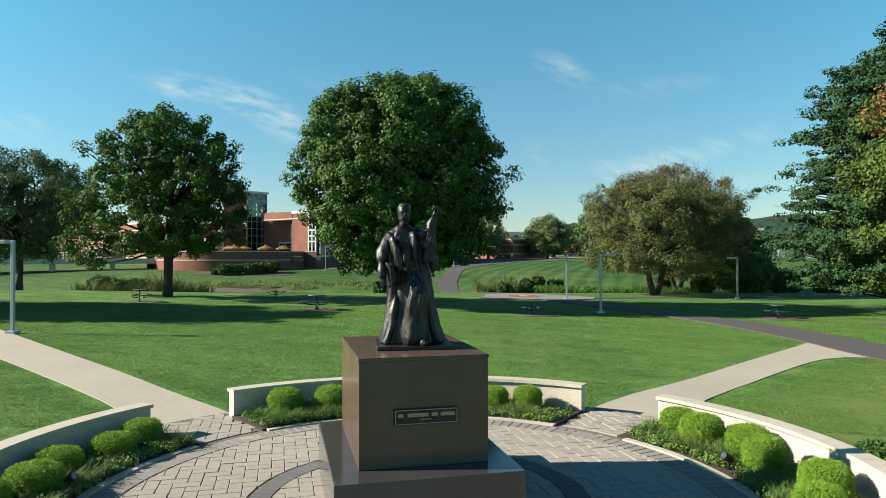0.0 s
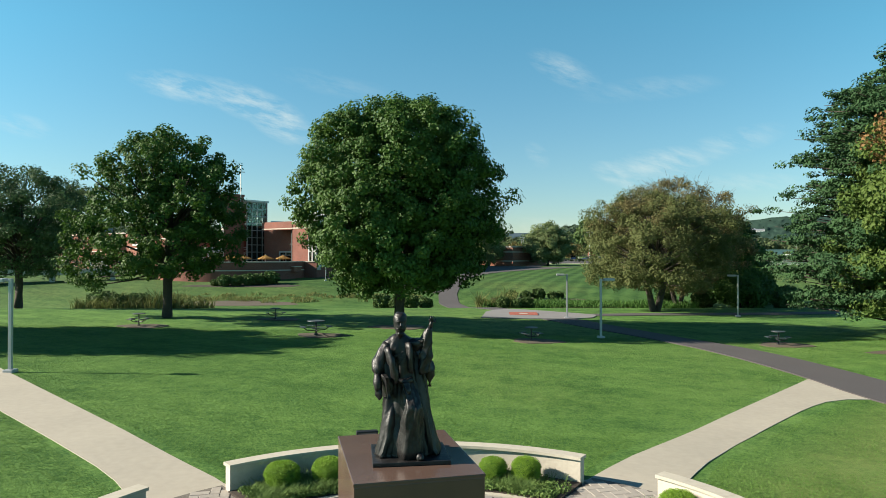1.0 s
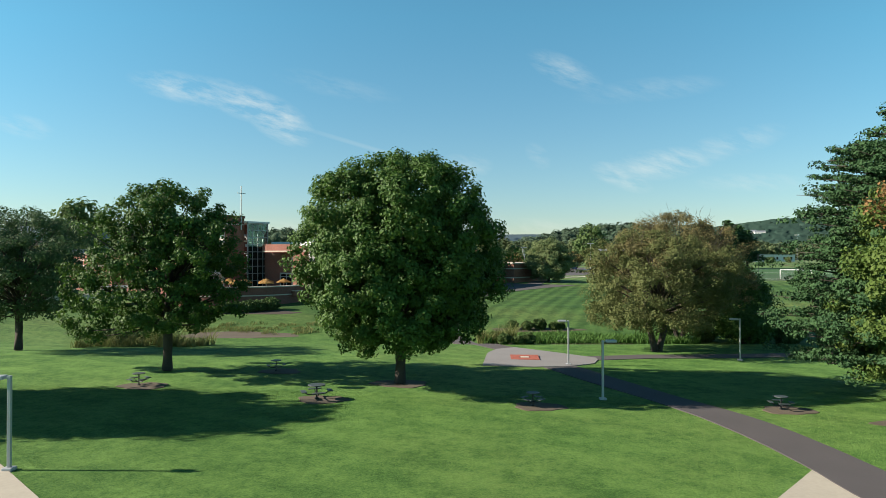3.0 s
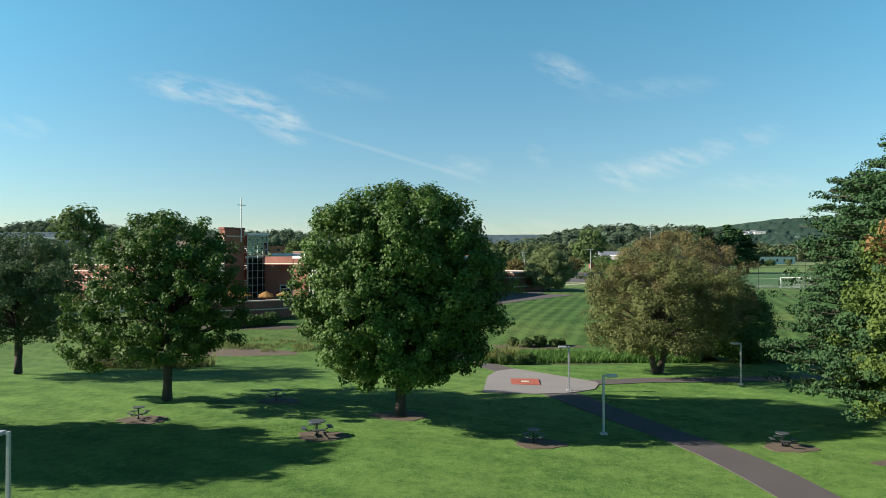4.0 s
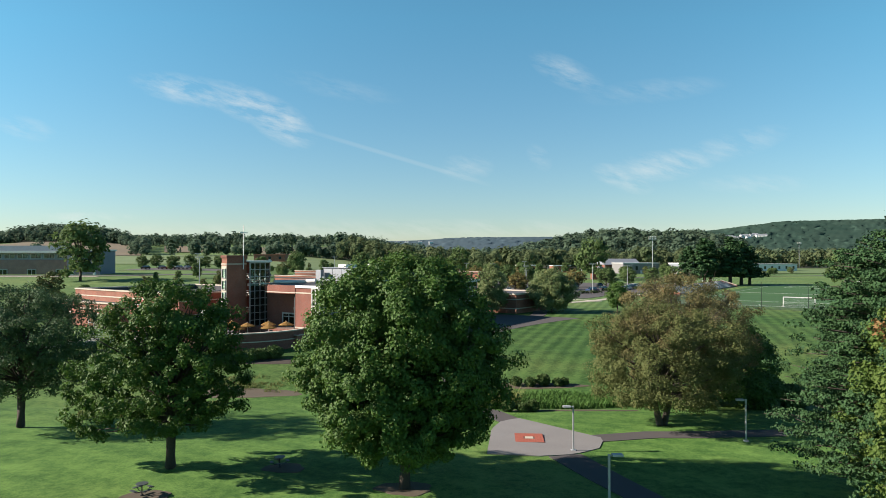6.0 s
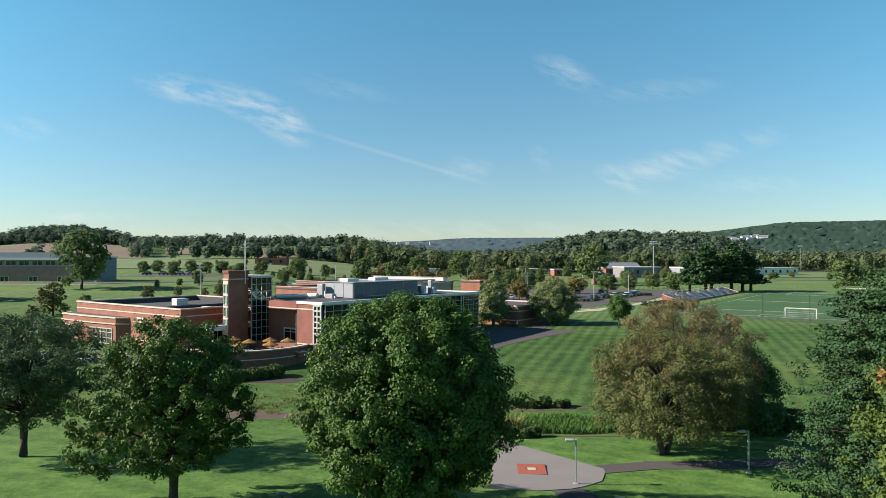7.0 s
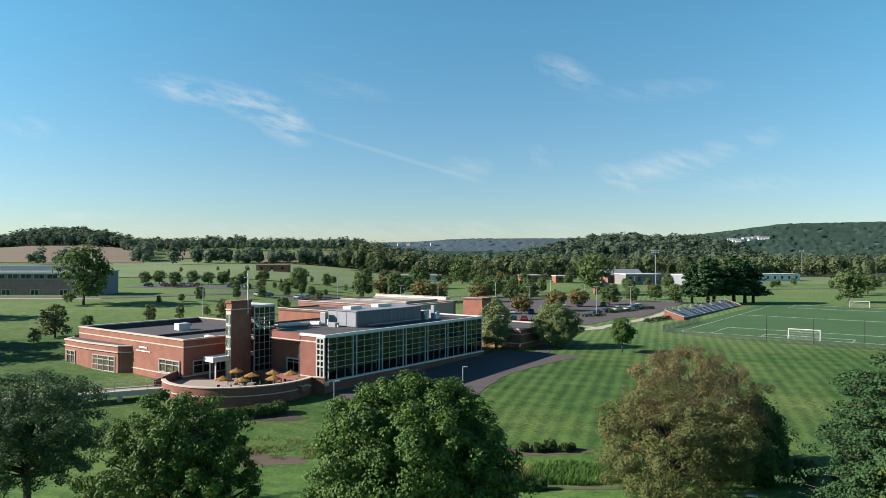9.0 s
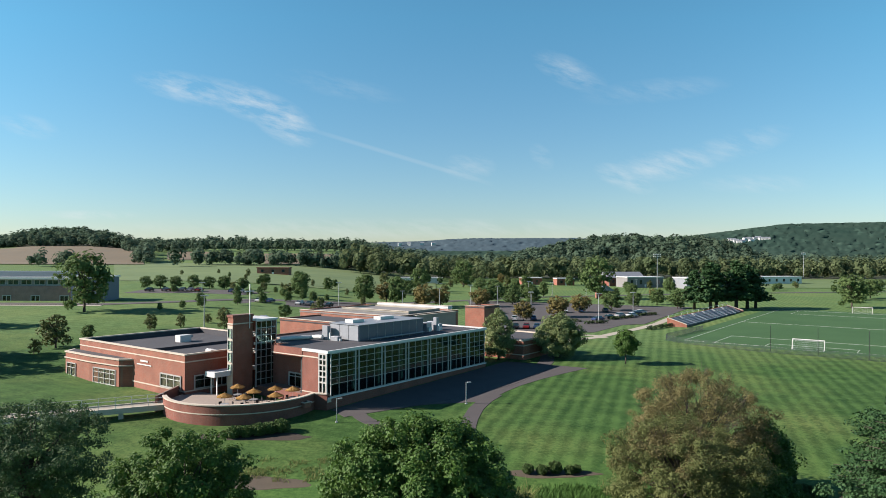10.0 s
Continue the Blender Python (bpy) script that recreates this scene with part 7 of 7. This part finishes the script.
far_field("crop_field_mid", -0.275, -0.135, 600, 800, CROP, "brown harvested crop field on the slope")
far_field("meadow", -0.50, -0.02, 330, 620, MEADOW, "pale green rolling meadow", 0.25)
far_field("meadow_east", 0.30, 0.75, 430, 600, MEADOW, "pale green meadow beyond the field", 0.25)
# dark sheets laid under the trees so no bright grass shows in the gaps
FLOOR = mat("woodland_floor", (0.030, 0.042, 0.020), (0.042, 0.054, 0.026), 0.95, 0.2, 0.02)
far_field("woodland_floor", -0.155, 0.85, 600, 1780, FLOOR, "dark floor of the woods", 0.4)
far_field("hill_floor", -0.69, -0.47, 965, 1400, FLOOR, "dark floor of the hill woods", 0.5)
def woods(name, rng, pts, material, label, tall=14.0, lumps=5, per=10, wide=0.36):
    """Many trees in one mesh: each crown is several rounded clumps of leafy facets, reaching down to the ground."""
    n = len(pts)
    h = tall * rng.uniform(0.65, 1.25, n)
    r = h * wide * rng.uniform(0.75, 1.2, n)
    o = rng.normal(size=(n, lumps, 3))
    o /= np.linalg.norm(o, axis=2, keepdims=True)
    mid = pts + np.array((0, 0, 1.0)) * (h * 0.55)[:, None]
    cen = mid[:, None] + o * np.stack([r * 0.62, r * 0.62, h * 0.30], -1)[:, None]
    lr = (r[:, None] * rng.uniform(0.42, 0.66, (n, lumps))).ravel()
    d = rng.normal(size=(n * lumps, per, 3))
    d /= np.linalg.norm(d, axis=2, keepdims=True)
    p = (cen.reshape(-1, 1, 3) + d * (lr[:, None] * rng.uniform(0.8, 1.08, (n * lumps, per)))[..., None]).reshape(-1, 3)
    nrm = d.reshape(-1, 3) * 0.5 + 0.65 * np.repeat(o.reshape(-1, 3), per, 0) + (0, 0, 0.25) + rng.normal(scale=0.2, size=p.shape)
    nrm /= np.linalg.norm(nrm, axis=1, keepdims=True)
    u = np.cross(nrm, rng.normal(size=p.shape))
    u /= np.linalg.norm(u, axis=1, keepdims=True)
    w = np.cross(nrm, u)
    s = (np.repeat(lr, per) * 0.40 * rng.uniform(0.7, 1.2, len(p)))[:, None]
    quad = np.stack([p - u * s, p + w * s * 0.9, p + u * s, p - w * s * 0.9], 1)
    return tagged(raw(name, quad.reshape(-1, 3), np.arange(len(p) * 4).reshape(-1, 4), material), label, "woods", kind="stuff")
rng = np.random.default_rng(91)
def scatter(n, s0, s1, y0, y1):
    y = rng.uniform(y0, y1, n)
    x = rng.uniform(s0, s1, n) * y
    return np.stack([x, y, ground(x, y)], -1)
# both leaf colours are lifted to carry distance haze, the second greyed bluish too
LEAF_WOOD = mat("woodland_leaves", (0.075, 0.110, 0.052), (0.120, 0.145, 0.070), 0.9, 0.09, 0.02, island=0.15, translucent=0.35, spec=0.1)
LEAF_HAZED = mat("hazed_woodland_leaves", (0.062, 0.104, 0.070), (0.094, 0.134, 0.086), 0.9, 0.09, 0.02, island=0.15, translucent=0.35, spec=0.1)
woods("woods_near", rng, np.concatenate([scatter(620, -0.16, 0.78, 590, 780), scatter(110, -0.16, 0.20, 520, 600)]), LEAF_WOOD, "belt of mixed green and yellowing trees", 16, 9, 22, 0.30)
woods("woods_mid", rng, scatter(850, -0.16, 0.8, 780, 1150), LEAF_HAZED, "woodland beyond the campus", 18, 6, 16)
woods("woods_far", rng, scatter(650, -0.2, 0.85, 1150, 1750), LEAF_HAZED, "darker woodland on the far plain", 18, 5, 12)
woods("knoll_woods", rng, scatter(620, 0.10, 0.45, 900, 1180), LEAF_HAZED, "dark wooded knoll", 20, 8, 24, 0.38)
woods("hedgerow", rng, np.concatenate([scatter(420, -0.75, -0.12, 1085, 1150), scatter(90, -0.49, -0.395, 830, 1010), scatter(50, -0.468, -0.445, 590, 830), scatter(46, -0.375, -0.22, 560, 600), scatter(40, -0.22, -0.12, 560, 590), scatter(60, -0.40, -0.12, 850, 900), scatter(5, -0.625, -0.60, 520, 540), scatter(4, -0.585, -0.565, 530, 550), scatter(3, -0.41, -0.40, 530, 545)]), LEAF_HAZED, "dark hedgerows between the fields", 12, 8, 22, 0.40)
woods("hill_woods", rng, np.concatenate([scatter(520, -0.69, -0.475, 960, 1300), scatter(420, -0.5, -0.1, 1130, 1500)]), LEAF_HAZED, "wooded hill behind the fields", 18, 7, 18, 0.44)
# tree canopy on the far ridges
# distance haze is painted into both ridge colours, bluer and paler on the farther one
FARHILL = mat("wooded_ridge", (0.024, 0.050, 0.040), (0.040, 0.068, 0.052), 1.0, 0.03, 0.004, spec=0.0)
FARHAZE = mat("hazed_ridge", (0.052, 0.082, 0.100), (0.068, 0.098, 0.114), 1.0, 0.02, 0.003, spec=0.0)
ys = np.concatenate([np.linspace(1700, 2900, 64), np.linspace(2930, 4300, 46)])
ss_ = np.linspace(-1.05, 1.05, 620)
gs, gy = np.meshgrid(ss_, ys)
gx = gs * gy + rng.normal(scale=4, size=gs.shape)
gz_ = ground(gx, gy) + 8 + rng.uniform(0, 7, gs.shape) * (0.6 + 0.4 * np.sin(gx / 90) * np.cos(gy / 140))
i = np.arange(gs.size).reshape(gs.shape)
v = np.stack([gx, gy, gz_], -1)
for k0, k1, material in ((0, 65, FARHILL), (64, len(ys), FARHAZE)):
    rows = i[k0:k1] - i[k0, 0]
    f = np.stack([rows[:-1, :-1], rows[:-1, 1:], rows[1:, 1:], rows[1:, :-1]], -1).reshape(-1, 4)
    tagged(raw("backdrop_hills", v[k0:k1].reshape(-1, 3), f, material, True), "distant wooded ridges with haze painted into their colour", "hills", kind="structure")

# ---- grass blades on the near lawn ----
BLADE = mat("grass_blades", (0.060, 0.128, 0.022), (0.140, 0.245, 0.060), 0.8, 3.0, 0.4, island=0.8, translucent=0.2, spec=0.15)
def near_line(p, a, b):
    a, b = np.array(a), np.array(b)
    t = np.clip(((p - a) @ (b - a)) / ((b - a) @ (b - a)), 0, 1)
    return np.linalg.norm(p - (a + t[:, None] * (b - a)), axis=1)
rng = np.random.default_rng(55)
yy = 11.0 + 25.0 * rng.uniform(0, 1, 360000) ** 1.2
p = np.stack([rng.uniform(-0.72, 0.72, len(yy)) * yy, yy], -1)
keep = np.hypot(p[:, 0] - PX, p[:, 1] - PY) > 5.42
for a, b, w in (((3.4, 11.9), (4.4, 13.6), 1.0), ((4.4, 13.6), (7.1, 16.6), 0.92), ((7.1, 16.6), (10.1, 19.7), 0.9), ((10.1, 19.7), (12.1, 21.8), 1.05), ((12.1, 21.8), (13.4, 22.4), 1.35), ((-4.1, 11.2), (-5.1, 12.45), 0.95), ((-5.1, 12.45), (-7.8, 15.0), 0.9), ((-7.8, 15.0), (-15.9, 22.5), 0.8), ((-15.9, 22.5), (-32.7, 38.7), 1.05),
                ((18.5, 12.0), (14.8, 19.0), 1.25), ((14.8, 19.0), (14.3, 25.0), 1.27), ((14.3, 25.0), (13.8, 29.2), 1.25), ((13.8, 29.2), (12.9, 32.7), 1.22), ((12.9, 32.7), (11.8, 35.4), 1.15), ((11.8, 35.4), (9.4, 41.2), 1.1)):
    keep &= near_line(p, a, b) > w
for x, y in ((-6.1, 33.9), (4.7, 33.3), (17.0, 33.4)):
    keep &= np.hypot((p[:, 0] - x) / 1.3, p[:, 1] - y) > 1.0
p = p[keep]
n = len(p)
base = np.stack([p[:, 0], p[:, 1], ground(p[:, 0], p[:, 1]) - 0.005], -1)
a = rng.uniform(0, 2 * math.pi, n)
w = (0.004 + 0.0004 * p[:, 1])[:, None] * np.stack([np.cos(a), np.sin(a), 0 * a], -1)
tip = base + np.stack([rng.normal(scale=0.035, size=n), rng.normal(scale=0.035, size=n), rng.uniform(0.010, 0.032, n)], -1)
v = np.stack([base - w, base + w, tip], 1).reshape(-1, 3)
tagged(raw("lawn_grass", v, np.arange(3 * n).reshape(n, 3), BLADE), "short mown green grass blades", "grass", kind="stuff")
